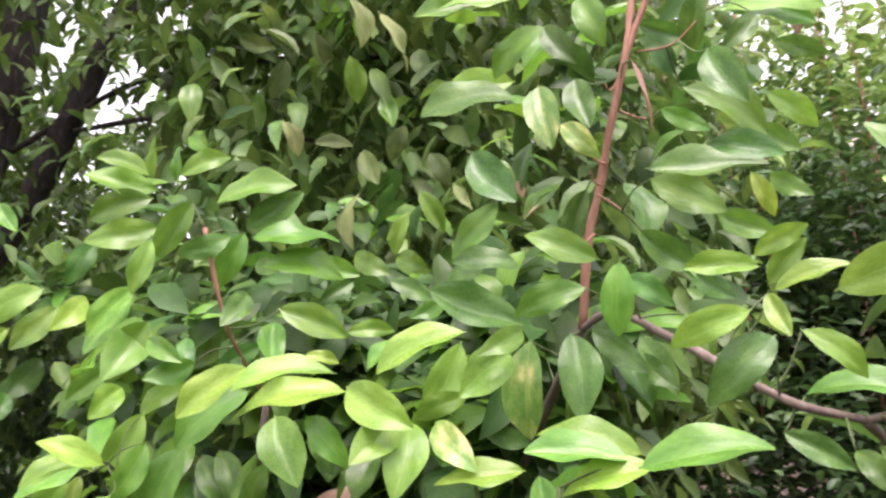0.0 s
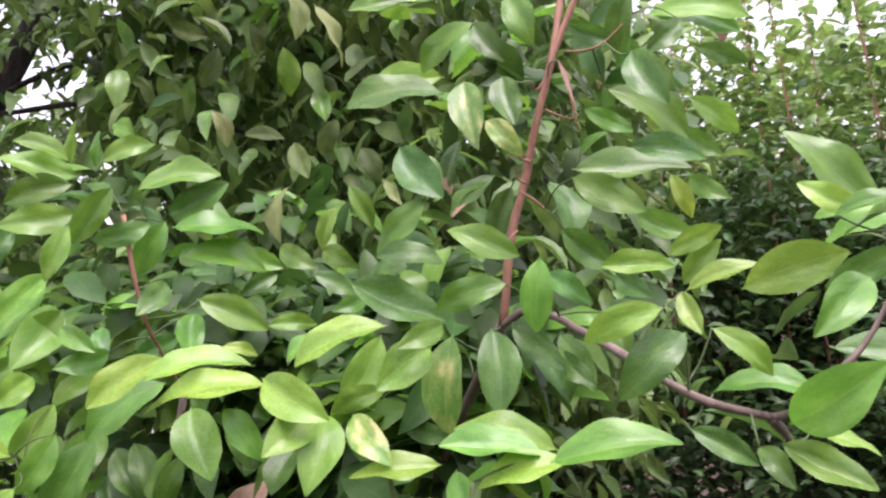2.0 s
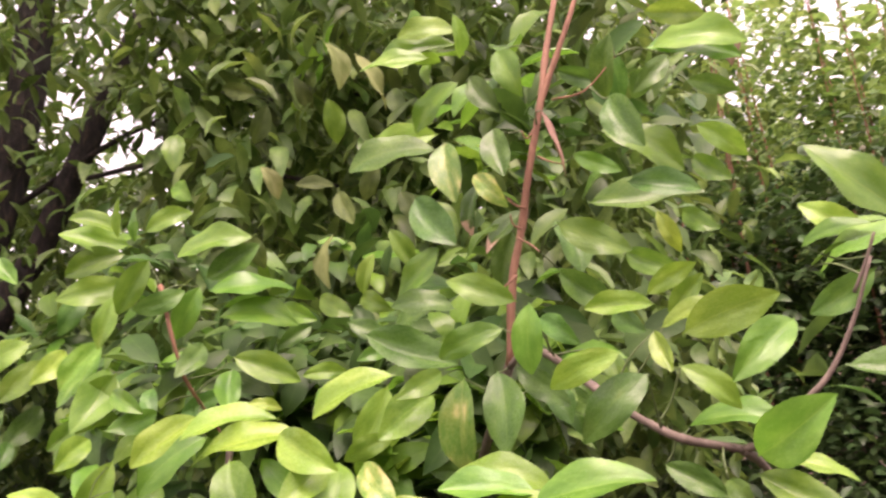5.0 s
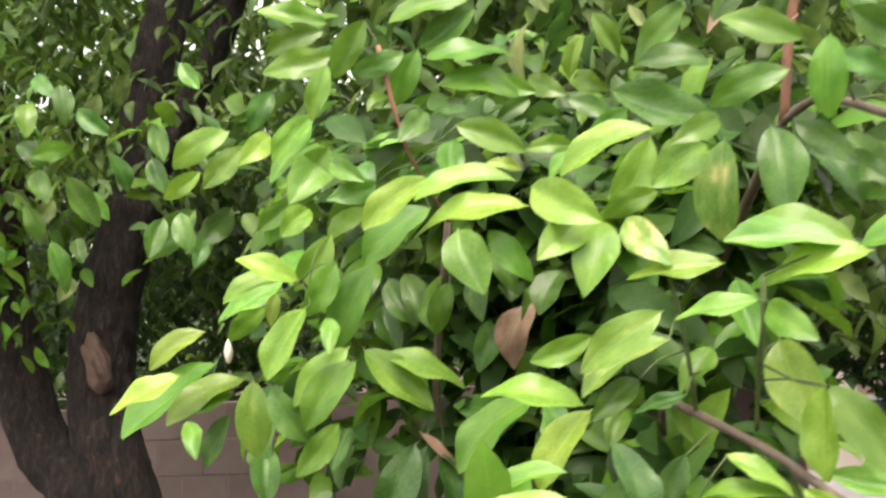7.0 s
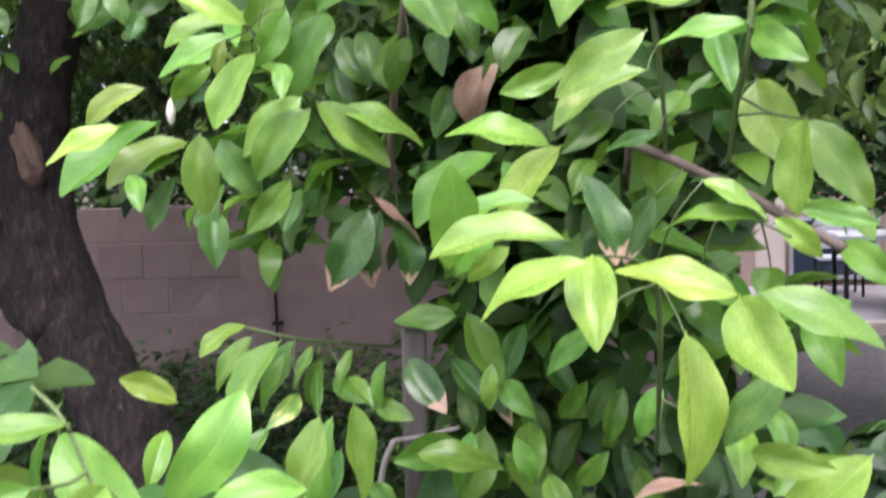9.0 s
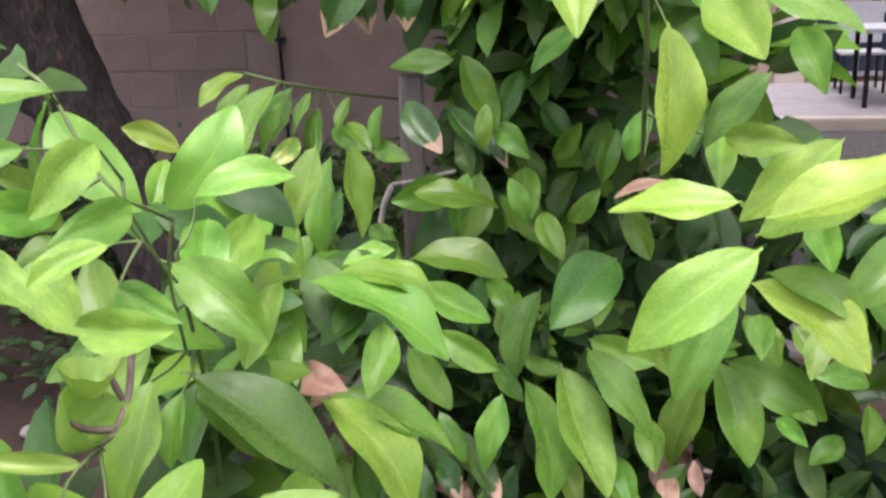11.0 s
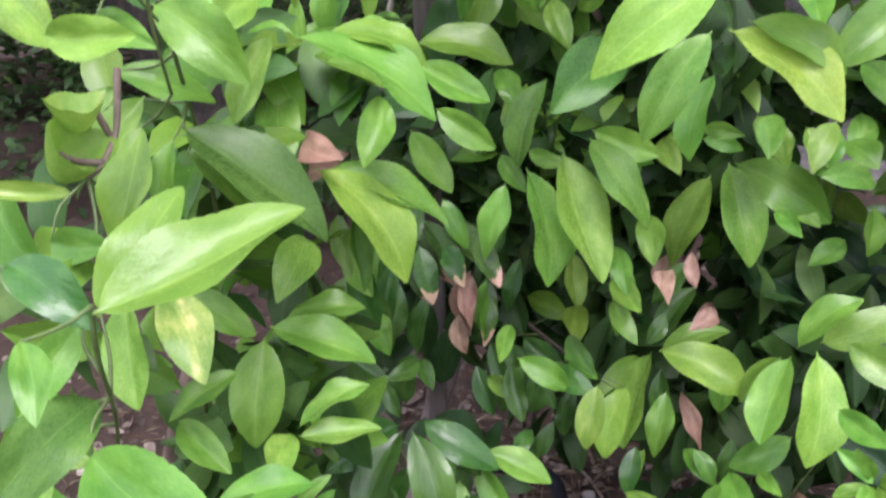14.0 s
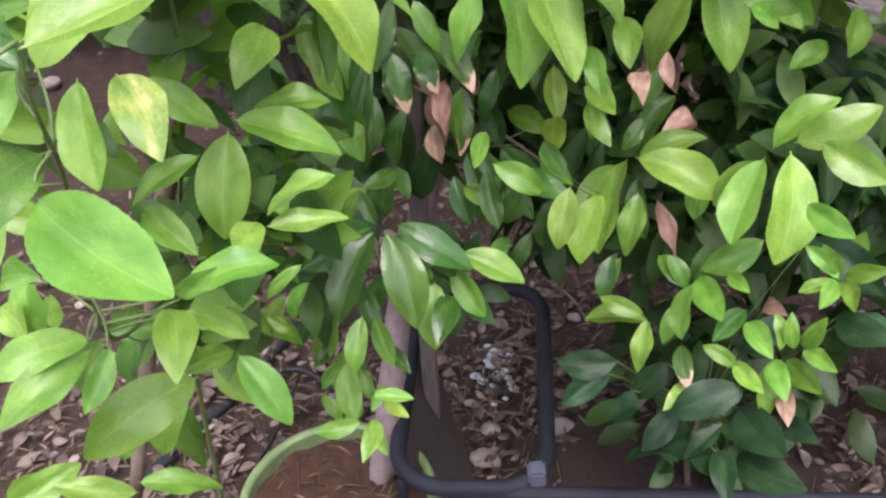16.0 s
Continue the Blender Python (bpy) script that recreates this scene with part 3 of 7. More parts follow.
# ---- the old tree by the wall ----
plant = thing("old_tree", "old tree with a dark furrowed leaning trunk", "tree", (-1.28, 2.45, 0))
trunk = tube("trunk", [(-1.27, 2.45, -0.06), (-1.35, 2.45, 0.25), (-1.45, 2.45, 0.55), (-1.59, 2.45, 0.85), (-1.73, 2.45, 1.15), (-1.81, 2.45, 1.5), (-1.78, 2.45, 1.8), (-1.66, 2.45, 2.13)], 0.150, 0.085, BARK["bark_dark"], plant, 48, 14, 0.14, 3)
for k, (pts, r0, r1) in enumerate((
        ([(-1.67, 2.45, 2.10), (-1.60, 2.45, 2.5), (-1.50, 2.5, 3.0), (-1.42, 2.5, 3.8)], 0.080, 0.055),
        ([(-1.74, 2.43, 1.10), (-1.87, 2.40, 1.25), (-2.02, 2.40, 1.42), (-2.14, 2.40, 1.85), (-2.24, 2.40, 2.6), (-2.3, 2.4, 3.2)], 0.10, 0.06),
        ([(-1.60, 2.45, 2.2), (-1.40, 2.48, 2.55), (-1.25, 2.5, 2.9), (-1.05, 2.55, 3.4)], 0.045, 0.035),
        ([(-1.5, 2.5, 2.7), (-1.0, 2.4, 2.85), (-0.4, 2.2, 2.75), (0.2, 2.1, 2.6)], 0.010, 0.005),
        ([(-1.3, 2.5, 2.75), (-0.8, 2.2, 2.62), (-0.3, 2.0, 2.4)], 0.009, 0.005),
        ([(-1.9, 2.4, 2.1), (-2.0, 2.1, 2.25), (-1.9, 1.8, 2.2)], 0.02, 0.006))):
    tube("limb", pts, r0, r1, BARK["bark_dark"], plant, 16, 8, 0.2, 11 + k)
bm = bmesh.new()
bmesh.ops.create_icosphere(bm, subdivisions=4, radius=1)
for q in bm.verts:
    c = q.co
    k = 1 + 0.35 * noise.noise(c * 1.6 + Vector((3, 1, 0))) + 0.12 * noise.noise(c * 6)
    wide = 0.75 + 0.35 * max(-c.z, 0)
    hollow = 0.55 * max(0, 1 - (c.x * c.x + c.z * c.z) * 1.5) if c.y < 0 else 0
    q.co = Vector((-1.759 + 0.050 * c.x * k * wide - 0.022 * c.z, 2.362 + 0.036 * c.y * (k - hollow), 1.617 + 0.088 * c.z * k))
part("pruning_scar", bm, M_SCAR, None, "pale healed scar where a limb was cut", True)
scar = bpy.context.scene.objects["pruning_scar"]
scar.parent = plant
scar.matrix_parent_inverse = plant.matrix_world.inverted()


def cloud(rng, n, lo, hi, clumps, tight):
    """Places gathered in clumps inside a box, leaving gaps."""
    c = rng.uniform(lo, hi, (clumps, 3))
    return c[rng.integers(0, clumps, n)] + rng.normal(0, 1, (n, 3)) * np.asarray(tight)


rng = np.random.default_rng(7)
for n, lo, hi, clumps, tight, size, tone, slim in (
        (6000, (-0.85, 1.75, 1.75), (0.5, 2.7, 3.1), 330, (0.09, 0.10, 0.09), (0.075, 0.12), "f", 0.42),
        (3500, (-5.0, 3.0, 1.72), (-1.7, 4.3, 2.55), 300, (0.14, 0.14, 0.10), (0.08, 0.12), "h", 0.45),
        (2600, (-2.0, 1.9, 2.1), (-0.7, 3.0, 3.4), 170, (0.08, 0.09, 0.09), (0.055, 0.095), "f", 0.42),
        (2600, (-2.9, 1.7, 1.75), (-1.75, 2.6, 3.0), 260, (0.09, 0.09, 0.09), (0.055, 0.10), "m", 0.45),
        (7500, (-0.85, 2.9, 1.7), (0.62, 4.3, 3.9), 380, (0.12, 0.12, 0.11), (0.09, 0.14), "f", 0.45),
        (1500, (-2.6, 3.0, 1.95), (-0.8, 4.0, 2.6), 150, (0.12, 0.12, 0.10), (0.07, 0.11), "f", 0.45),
        # high canopy out of view, added to shade the trunk and wall
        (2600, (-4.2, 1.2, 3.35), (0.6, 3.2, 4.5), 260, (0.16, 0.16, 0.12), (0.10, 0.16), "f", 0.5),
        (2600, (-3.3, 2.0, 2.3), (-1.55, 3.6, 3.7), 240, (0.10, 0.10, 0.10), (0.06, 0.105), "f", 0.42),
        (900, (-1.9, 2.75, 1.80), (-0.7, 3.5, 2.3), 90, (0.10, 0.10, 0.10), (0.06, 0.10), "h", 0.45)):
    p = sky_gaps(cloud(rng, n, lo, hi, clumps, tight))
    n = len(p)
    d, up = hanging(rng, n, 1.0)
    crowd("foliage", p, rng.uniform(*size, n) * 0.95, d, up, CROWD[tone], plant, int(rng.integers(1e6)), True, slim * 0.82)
leaf("p", -0.221, 1.662, 2.603, -0.206, 1.715, 2.515, 0.049, 115)
leaf("p", -0.170, 1.732, 2.600, -0.122, 1.800, 2.489, 0.065, 79)
leaf("p", -0.156, 1.412, 2.090, -0.180, 1.434, 2.002, 0.044, -87)
leaf("p", -0.323, 1.516, 2.278, -0.301, 1.547, 2.219, 0.033, 118)
leaf("p", -0.005, 1.432, 2.096, 0.022, 1.447, 2.056, 0.024, 89)
leaf("m", -0.224, 1.674, 2.476, -0.220, 1.717, 2.390, 0.047, 165)
leaf("m", -0.161, 1.733, 2.411, -0.147, 1.713, 2.329, 0.040, 30)
leaf("m", -0.497, 1.538, 2.383, -0.495, 1.509, 2.298, 0.043, -22)
leaf("f", -0.349, 1.645, 2.471, -0.388, 1.670, 2.399, 0.043, -143)
leaf("f", -0.285, 1.642, 2.533, -0.272, 1.641, 2.443, 0.043, 80)
leaf("f", -0.280, 1.764, 2.499, -0.307, 1.725, 2.560, 0.037, -138)
leaf("f", -0.464, 1.692, 2.554, -0.391, 1.689, 2.521, 0.037, 110)
leaf("f", -0.085, 1.707, 2.489, -0.067, 1.686, 2.408, 0.040, 41)
leaf("f", -0.042, 1.658, 2.369, -0.008, 1.630, 2.301, 0.038, 64)
leaf("f", -0.294, 1.637, 2.277, -0.222, 1.657, 2.271, 0.035, 71)
leaf("f", -0.344, 1.456, 2.132, -0.313, 1.487, 2.069, 0.036, 122)
leaf("f", -0.166, 1.491, 2.195, -0.140, 1.475, 2.125, 0.036, 59)
leaf("f", -0.085, 1.480, 2.227, -0.118, 1.497, 2.173, 0.034, -131)
leaf("f", -0.039, 1.418, 2.148, -0.008, 1.410, 2.085, 0.034, 82)
leaf("m", -0.055, 1.381, 2.073, -0.023, 1.405, 2.008, 0.036, 100)
leaf("m", -0.486, 1.484, 2.251, -0.440, 1.458, 2.211, 0.038, 76)
# leaves by the trunk, mostly toned d for the shade they hang in
leaf("d", -1.126, 1.497, 1.971, -1.094, 1.547, 1.875, 0.053, 91)
leaf("d", -1.165, 1.495, 1.844, -1.152, 1.523, 1.743, 0.050, 80)
leaf("m", -1.171, 1.446, 2.005, -1.111, 1.492, 2.023, 0.040, 105)
leaf("d", -1.166, 1.572, 1.857, -1.135, 1.548, 1.803, 0.032, 19)
leaf("d", -1.059, 1.535, 2.016, -1.040, 1.571, 1.943, 0.039, 93)
leaf("d", -0.950, 1.546, 2.067, -0.929, 1.534, 1.985, 0.040, 29)
leaf("m", -1.194, 1.473, 2.124, -1.172, 1.438, 2.046, 0.041, -12)
leaf("d", -1.110, 1.459, 2.145, -1.094, 1.454, 2.062, 0.040, 36)
leaf("d", -1.096, 1.492, 2.101, -1.033, 1.501, 2.044, 0.040, 82)
leaf("d", -1.228, 1.472, 2.042, -1.154, 1.473, 1.993, 0.041, 78)
leaf("m", -0.968, 1.664, 2.228, -0.923, 1.656, 2.163, 0.037, 65)
leaf("d", -1.207, 1.507, 1.994, -1.164, 1.483, 1.922, 0.041, 27)
leaf("f", -1.108, 1.577, 2.158, -1.149, 1.572, 2.088, 0.038, -114)
leaf("d", -0.970, 1.555, 1.999, -0.936, 1.548, 1.923, 0.039, 53)
leaf("f", -1.223, 1.567, 1.948, -1.232, 1.523, 1.882, 0.037, -63)
leaf("d", -0.882, 1.466, 1.855, -0.889, 1.427, 1.780, 0.040, -52)
leaf("d", -0.857, 1.479, 1.865, -0.828, 1.469, 1.786, 0.040, 43)
leaf("d", -0.829, 1.509, 1.815, -0.823, 1.472, 1.759, 0.032, -30)
leaf("m", -1.135, 1.572, 1.951, -1.092, 1.574, 1.890, 0.035, 66)
leaf("d", -1.226, 1.490, 1.923, -1.213, 1.519, 1.849, 0.039, 116)
leaf("f", -1.056, 1.598, 2.202, -1.083, 1.605, 2.137, 0.036, -143)
leaf("d", -1.205, 1.502, 2.193, -1.155, 1.489, 2.136, 0.036, 56)
leaf("f", -1.217, 1.610, 1.785, -1.203, 1.560, 1.729, 0.036, -35)

# ---- right: a leafy hedge with tall thin shoots ----
hedge = thing("hedge", "tall dark hedge of small glossy leaves with thin upright shoots", "hedge", (1.9, 4.0, 0))
for n, lo, hi, clumps, tight, size, tone in (
        (20000, (0.25, 3.3, 1.36), (4.0, 4.6, 2.85), 1500, (0.09, 0.10, 0.07), (0.05, 0.085), "h"),
        (12000, (0.2, 4.6, 1.42), (4.8, 5.4, 3.2), 900, (0.13, 0.10, 0.10), (0.09, 0.15), "h"),
        (2600, (1.0, 3.9, 2.2), (3.8, 4.6, 3.5), 170, (0.10, 0.10, 0.10), (0.06, 0.10), "f")):
    p = cloud(rng, n, lo, hi, clumps, tight)
    d, up = hanging(rng, n, 0.35)
    crowd("foliage", p, rng.uniform(*size, n), d, up, CROWD[tone], hedge, int(rng.integers(1e6)))
for x, y in ((2.7, 4.2), (3.5, 4.5)):
    tube("trunk", [(x, y, -0.05), (x + 0.06, y, 0.8), (x - 0.05, y + 0.03, 1.6), (x - 0.1, y, 2.3)], 0.05, 0.03, BARK["bark_grey"], hedge, 9, 5, 0.2, 5)
    tube("limb", [(x - 0.03, y, 1.5), (x - 0.7, y + 0.05, 1.72), (x - 1.5, y - 0.04, 1.68), (x - 2.2, y, 1.8)], 0.03, 0.012, BARK["bark_grey"], hedge, 7, 5, 0.2, 6)
rows = {"g": [], "f": [], "h": []}
for k in range(150):
    x, y = random.uniform(0.7, 4.2), random.uniform(3.7, 5.5)
    h = random.uniform(3.1, 4.2) + 0.10 * x
    tip = x + random.uniform(-0.12, 0.12)
    if k < 60:
        tube("shoot", [(x, y, 1.75), ((x + tip) / 2, y, h * 0.75), (tip, y, h)], 0.009, 0.003, BARK["bark_red"], hedge, 5, 4, 0.1, k)
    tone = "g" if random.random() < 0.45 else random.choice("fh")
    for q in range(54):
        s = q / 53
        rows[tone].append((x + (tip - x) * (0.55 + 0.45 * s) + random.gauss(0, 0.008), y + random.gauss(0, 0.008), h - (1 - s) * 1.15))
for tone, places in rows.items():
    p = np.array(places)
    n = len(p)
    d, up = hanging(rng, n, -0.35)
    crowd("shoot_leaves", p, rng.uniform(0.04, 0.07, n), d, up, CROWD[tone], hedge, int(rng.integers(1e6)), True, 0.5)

# ---- distance: a belt of trees ----
belt = thing("tree_belt", "distant belt of green trees, paled for sun and haze", "trees", (-2, 8, 0), kind="stuff")
for n, lo, hi, clumps, tight, size, tone in (
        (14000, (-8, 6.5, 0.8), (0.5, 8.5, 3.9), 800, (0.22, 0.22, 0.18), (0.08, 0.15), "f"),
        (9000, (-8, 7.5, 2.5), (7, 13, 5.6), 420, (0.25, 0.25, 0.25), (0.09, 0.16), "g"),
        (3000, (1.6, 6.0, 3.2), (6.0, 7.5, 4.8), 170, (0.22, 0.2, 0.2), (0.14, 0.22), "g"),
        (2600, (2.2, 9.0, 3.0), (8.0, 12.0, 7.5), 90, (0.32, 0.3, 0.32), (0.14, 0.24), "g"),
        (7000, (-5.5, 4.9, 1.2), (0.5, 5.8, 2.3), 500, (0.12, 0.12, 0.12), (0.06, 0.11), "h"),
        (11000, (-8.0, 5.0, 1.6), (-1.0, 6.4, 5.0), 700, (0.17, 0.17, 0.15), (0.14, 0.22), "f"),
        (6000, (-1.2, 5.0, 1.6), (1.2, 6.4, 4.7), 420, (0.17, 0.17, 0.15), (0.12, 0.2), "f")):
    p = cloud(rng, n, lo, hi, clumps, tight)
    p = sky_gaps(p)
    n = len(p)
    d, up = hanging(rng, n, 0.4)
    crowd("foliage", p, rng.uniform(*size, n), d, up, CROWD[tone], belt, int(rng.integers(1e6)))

# ---- the citrus tree ----
plant = thing("citrus_tree", "young citrus tree with lime and dark green glossy leaves, some browned", "tree", (-0.29, 0.865, 0.05))
wood = []


def bough(name, r0, r1, bark, *pts):
    line = smooth_line(pts, 6)
    ob = tube(name, pts, r0, r1, BARK[bark], plant, 8, 6, 0.32, len(wood))
    wood.extend(line)
    boughs.extend((q, ob) for q in line)
    return ob


bough("trunk", 0.023, 0.018, "bark_trunk", (-0.29, 0.865, 0.05), (-0.272, 0.89, 0.20), (-0.262, 0.955, 0.36), (-0.25, 1.01, 0.50), (-0.225, 1.06, 0.62), (-0.205, 1.09, 0.72))
bough("limb", 0.0060, 0.0050, "bark_grey", (-0.205, 1.09, 0.72), (-0.19, 1.20, 0.90), (-0.10, 1.30, 1.12), (0.0, 1.24, 1.38), (0.08, 1.02, 1.60), (0.162, 0.837, 1.742))
bough("limb", 0.0040, 0.0034, "bark_grey", (-0.12, 1.10, 1.08), (-0.13, 1.16, 1.30), (-0.20, 1.15, 1.44), (-0.28, 1.11, 1.485))
bough("limb", 0.0030, 0.0028, "bark_grey", (-0.17, 1.13, 0.92), (-0.06, 1.27, 1.12), (0.01, 1.13, 1.36), (0.044, 0.81, 1.521))
bough("limb", 0.0049, 0.0040, "bark_grey", (-0.20, 1.15, 1.44), (-0.24, 1.08, 1.50), (-0.183, 0.984, 1.712))
bough("branch", 0.003, 0.002, "bark_grey", (-0.20, 1.13, 0.78), (-0.12, 1.06, 0.76), (-0.005, 0.90, 0.80))
bough("stem", 0.0042, 0.0032, "bark_red", (0.162, 0.837, 1.742), (0.176, 0.829, 1.824), (0.192, 0.823, 1.876), (0.206, 0.814, 1.928), (0.226, 0.806, 1.992), (0.237, 0.812, 2.043), (0.256, 0.833, 2.123))
bough("stem", 0.0034, 0.0024, "bark_red", (0.226, 0.806, 1.992), (0.244, 0.806, 2.032), (0.263, 0.804, 2.072), (0.282, 0.808, 2.117))
bough("branch", 0.0037, 0.0031, "bark_grey", (0.162, 0.837, 1.742), (0.189, 0.804, 1.750), (0.219, 0.744, 1.721), (0.245, 0.673, 1.688), (0.269, 0.650, 1.665), (0.294, 0.635, 1.648), (0.334, 0.644, 1.637))
bough("branch", 0.0032, 0.0012, "bark_grey", (0.334, 0.644, 1.637), (0.350, 0.639, 1.641), (0.368, 0.631, 1.657), (0.397, 0.628, 1.680), (0.420, 0.623, 1.716), (0.438, 0.618, 1.756))
bough("branch", 0.004, 0.002, "bark_grey", (0.334, 0.644, 1.637), (0.348, 0.661, 1.625), (0.362, 0.678, 1.606))
bough("branch", 0.0026, 0.0016, "bark_red", (-0.212, 0.874, 1.884), (-0.204, 0.880, 1.833), (-0.200, 0.888, 1.805), (-0.196, 0.907, 1.774), (-0.183, 0.984, 1.712))
bough("branch", 0.0021, 0.0016, "green_stem", (0.129, 0.694, 1.605), (0.126, 0.697, 1.573), (0.120, 0.718, 1.540), (0.115, 0.746, 1.497))
bough("branch", 0.004, 0.0033, "bark_grey", (0.044, 0.810, 1.521), (0.072, 0.779, 1.508), (0.101, 0.757, 1.493), (0.127, 0.733, 1.479), (0.155, 0.697, 1.460), (0.179, 0.670, 1.445))
bough("branch", 0.0021, 0.0016, "green_stem", (0.064, 0.727, 1.618), (0.069, 0.740, 1.579), (0.072, 0.760, 1.538), (0.072, 0.779, 1.508))
bough("branch", 0.0021, 0.0016, "green_stem", (-0.324, 0.901, 1.653), (-0.315, 0.941, 1.629), (-0.303, 1.002, 1.582), (-0.293, 1.060, 1.530), (-0.276, 1.095, 1.485))
bough("branch", 0.0021, 0.0016, "green_stem", (0.065, 0.655, 1.438), (0.067, 0.672, 1.400), (0.065, 0.704, 1.348), (0.061, 0.750, 1.285))
bough("stick", 0.006, 0.005, "bark_grey", (-0.066, 1.138, 1.223), (-0.045, 1.109, 1.182), (-0.021, 1.101, 1.144))
bough("branch", 0.002, 0.0014, "green_stem", (-0.367, 0.944, 1.348), (-0.321, 0.963, 1.333), (-0.287, 1.028, 1.315), (-0.249, 1.113, 1.296))
bough("branch", 0.0013, 0.001, "green_stem", (-0.185, 1.081, 0.919), (-0.135, 1.100, 0.930), (-0.072, 1.127, 0.961), (-0.015, 1.144, 0.983), (0.048, 1.158, 1.002))
bough("branch", 0.0013, 0.001, "green_stem", (-0.051, 1.074, 0.661), (0.066, 1.128, 0.683), (0.163, 1.158, 0.688), (0.275, 1.200, 0.690), (0.360, 1.222, 0.709))
bough("branch", 0.004, 0.003, "bark_grey", (-0.219, 0.824, 0.742), (-0.192, 0.795, 0.742), (-0.189, 0.815, 0.649))
bough("stick", 0.004, 0.003, "bark_grey", (-0.340, 0.675, 0.882), (-0.329, 0.665, 0.857), (-0.315, 0.655, 0.832))
bough("spur", 0.0012, 0.0007, "bark_red", (0.227, 0.815, 1.990), (0.210, 0.809, 1.961), (0.204, 0.803, 1.967))
bough("spur", 0.0012, 0.0007, "bark_red", (0.238, 0.815, 2.000), (0.271, 0.809, 2.001), (0.305, 0.803, 2.029))
bough("spur", 0.0012, 0.0007, "bark_red", (0.187, 0.815, 1.862), (0.199, 0.809, 1.851), (0.207, 0.803, 1.841))
bough("spur", 0.0012, 0.0007, "bark_red", (0.181, 0.815, 1.825), (0.170, 0.809, 1.815), (0.160, 0.803, 1.810))
bough("spur", 0.0012, 0.0007, "bark_red", (0.216, 0.815, 1.942), (0.227, 0.809, 1.933), (0.239, 0.803, 1.926))
bough("spur", 0.0012, 0.0007, "bark_red", (0.198, 0.815, 1.891), (0.189, 0.809, 1.893), (0.182, 0.803, 1.900))
bough("spur", 0.0012, 0.0007, "bark_red", (0.193, 0.815, 1.870), (0.185, 0.809, 1.873), (0.183, 0.803, 1.883))
bough("branch", 0.0015, 0.001, "bark_grey", (0.422, 0.617, 1.732), (0.432, 0.609, 1.752), (0.439, 0.602, 1.769))
leaf("m", -0.355, 1.056, 2.016, -0.409, 1.021, 2.036, 0.032, -62)
leaf("m", -0.363, 1.092, 2.010, -0.439, 1.047, 2.026, 0.042, -75)
leaf("m", -0.317, 0.975, 1.981, -0.309, 0.961, 2.024, 0.022, 123)
leaf("m", -0.249, 0.888, 1.942, -0.243, 0.877, 1.975, 0.017, 134)
leaf("m", -0.294, 0.999, 1.991, -0.241, 1.011, 2.013, 0.028, 84)
leaf("m", -0.362, 1.077, 1.994, -0.433, 1.051, 1.968, 0.038, -85)
leaf("m", -0.317, 0.997, 1.930, -0.392, 0.966, 1.912, 0.039, -86)
leaf("m", -0.225, 0.875, 1.915, -0.260, 0.876, 1.864, 0.030, -120)
leaf("d", -0.239, 0.861, 1.856, -0.191, 0.876, 1.872, 0.027, 106)
leaf("b", -0.291, 0.921, 1.893, -0.314, 0.925, 1.839, 0.028, -108)
leaf("m", -0.178, 0.902, 1.884, -0.207, 0.905, 1.833, 0.029, -121)
leaf("m", -0.231, 0.951, 1.935, -0.146, 0.972, 1.958, 0.042, 57)
leaf("d", -0.203, 0.973, 1.912, -0.139, 0.982, 1.948, 0.035, 92)
leaf("m", -0.189, 0.951, 1.891, -0.098, 0.979, 1.889, 0.045, 47)
leaf("m", -0.179, 0.952, 1.857, -0.095, 0.978, 1.845, 0.042, 60)
leaf("m", -0.149, 0.917, 1.802, -0.083, 0.941, 1.772, 0.036, 78)
leaf("d", -0.177, 0.903, 1.819, -0.187, 0.862, 1.782, 0.027, -54)
leaf("m", -0.160, 0.943, 1.793, -0.150, 0.903, 1.744, 0.030, -4)
leaf("m", -0.119, 1.171, 1.922, -0.073, 1.145, 1.886, 0.030, 78)
leaf("m", -0.066, 1.192, 1.916, -0.021, 1.162, 1.888, 0.029, 84)
leaf("b", -0.054, 1.252, 1.997, -0.078, 1.264, 1.945, 0.027, -102)
leaf("m", -0.323, 0.967, 1.816, -0.334, 0.907, 1.743, 0.046, -50)
leaf("b", -0.325, 0.954, 1.848, -0.371, 0.942, 1.796, 0.033, -82)
leaf("d", -0.258, 0.942, 1.783, -0.246, 0.916, 1.747, 0.022, 4)
leaf("d", -0.190, 0.989, 1.778, -0.234, 0.977, 1.757, 0.026, -99)
leaf("v", -0.064, 0.821, 1.716, -0.152, 0.796, 1.708, 0.043, -34)
leaf("v", -0.091, 0.806, 1.733, -0.063, 0.814, 1.726, 0.014, 70)
leaf("v", -0.145, 0.815, 1.728, -0.205, 0.797, 1.687, 0.035, -63)
leaf("m", -0.174, 0.903, 1.716, -0.242, 0.882, 1.665, 0.041, -63)
leaf("v", -0.080, 0.933, 1.711, -0.192, 0.903, 1.691, 0.055, -38)
leaf("v", -0.037, 0.739, 1.695, 0.018, 0.709, 1.658, 0.034, 72)
leaf("v", 0.002, 0.747, 1.674, -0.025, 0.700, 1.634, 0.032, -59)
leaf("b", -0.141, 0.879, 1.688, -0.107, 0.830, 1.622, 0.044, 25)
leaf("m", -0.121, 0.916, 1.689, -0.082, 0.929, 1.637, 0.031, 74)
leaf("m", 0.011, 0.755, 1.666, 0.004, 0.710, 1.606, 0.036, -23)
leaf("v", 0.061, 0.788, 1.740, -0.017, 0.782, 1.712, 0.039, -46)
leaf("b", 0.058, 0.764, 1.729, 0.025, 0.767, 1.674, 0.031, -104)
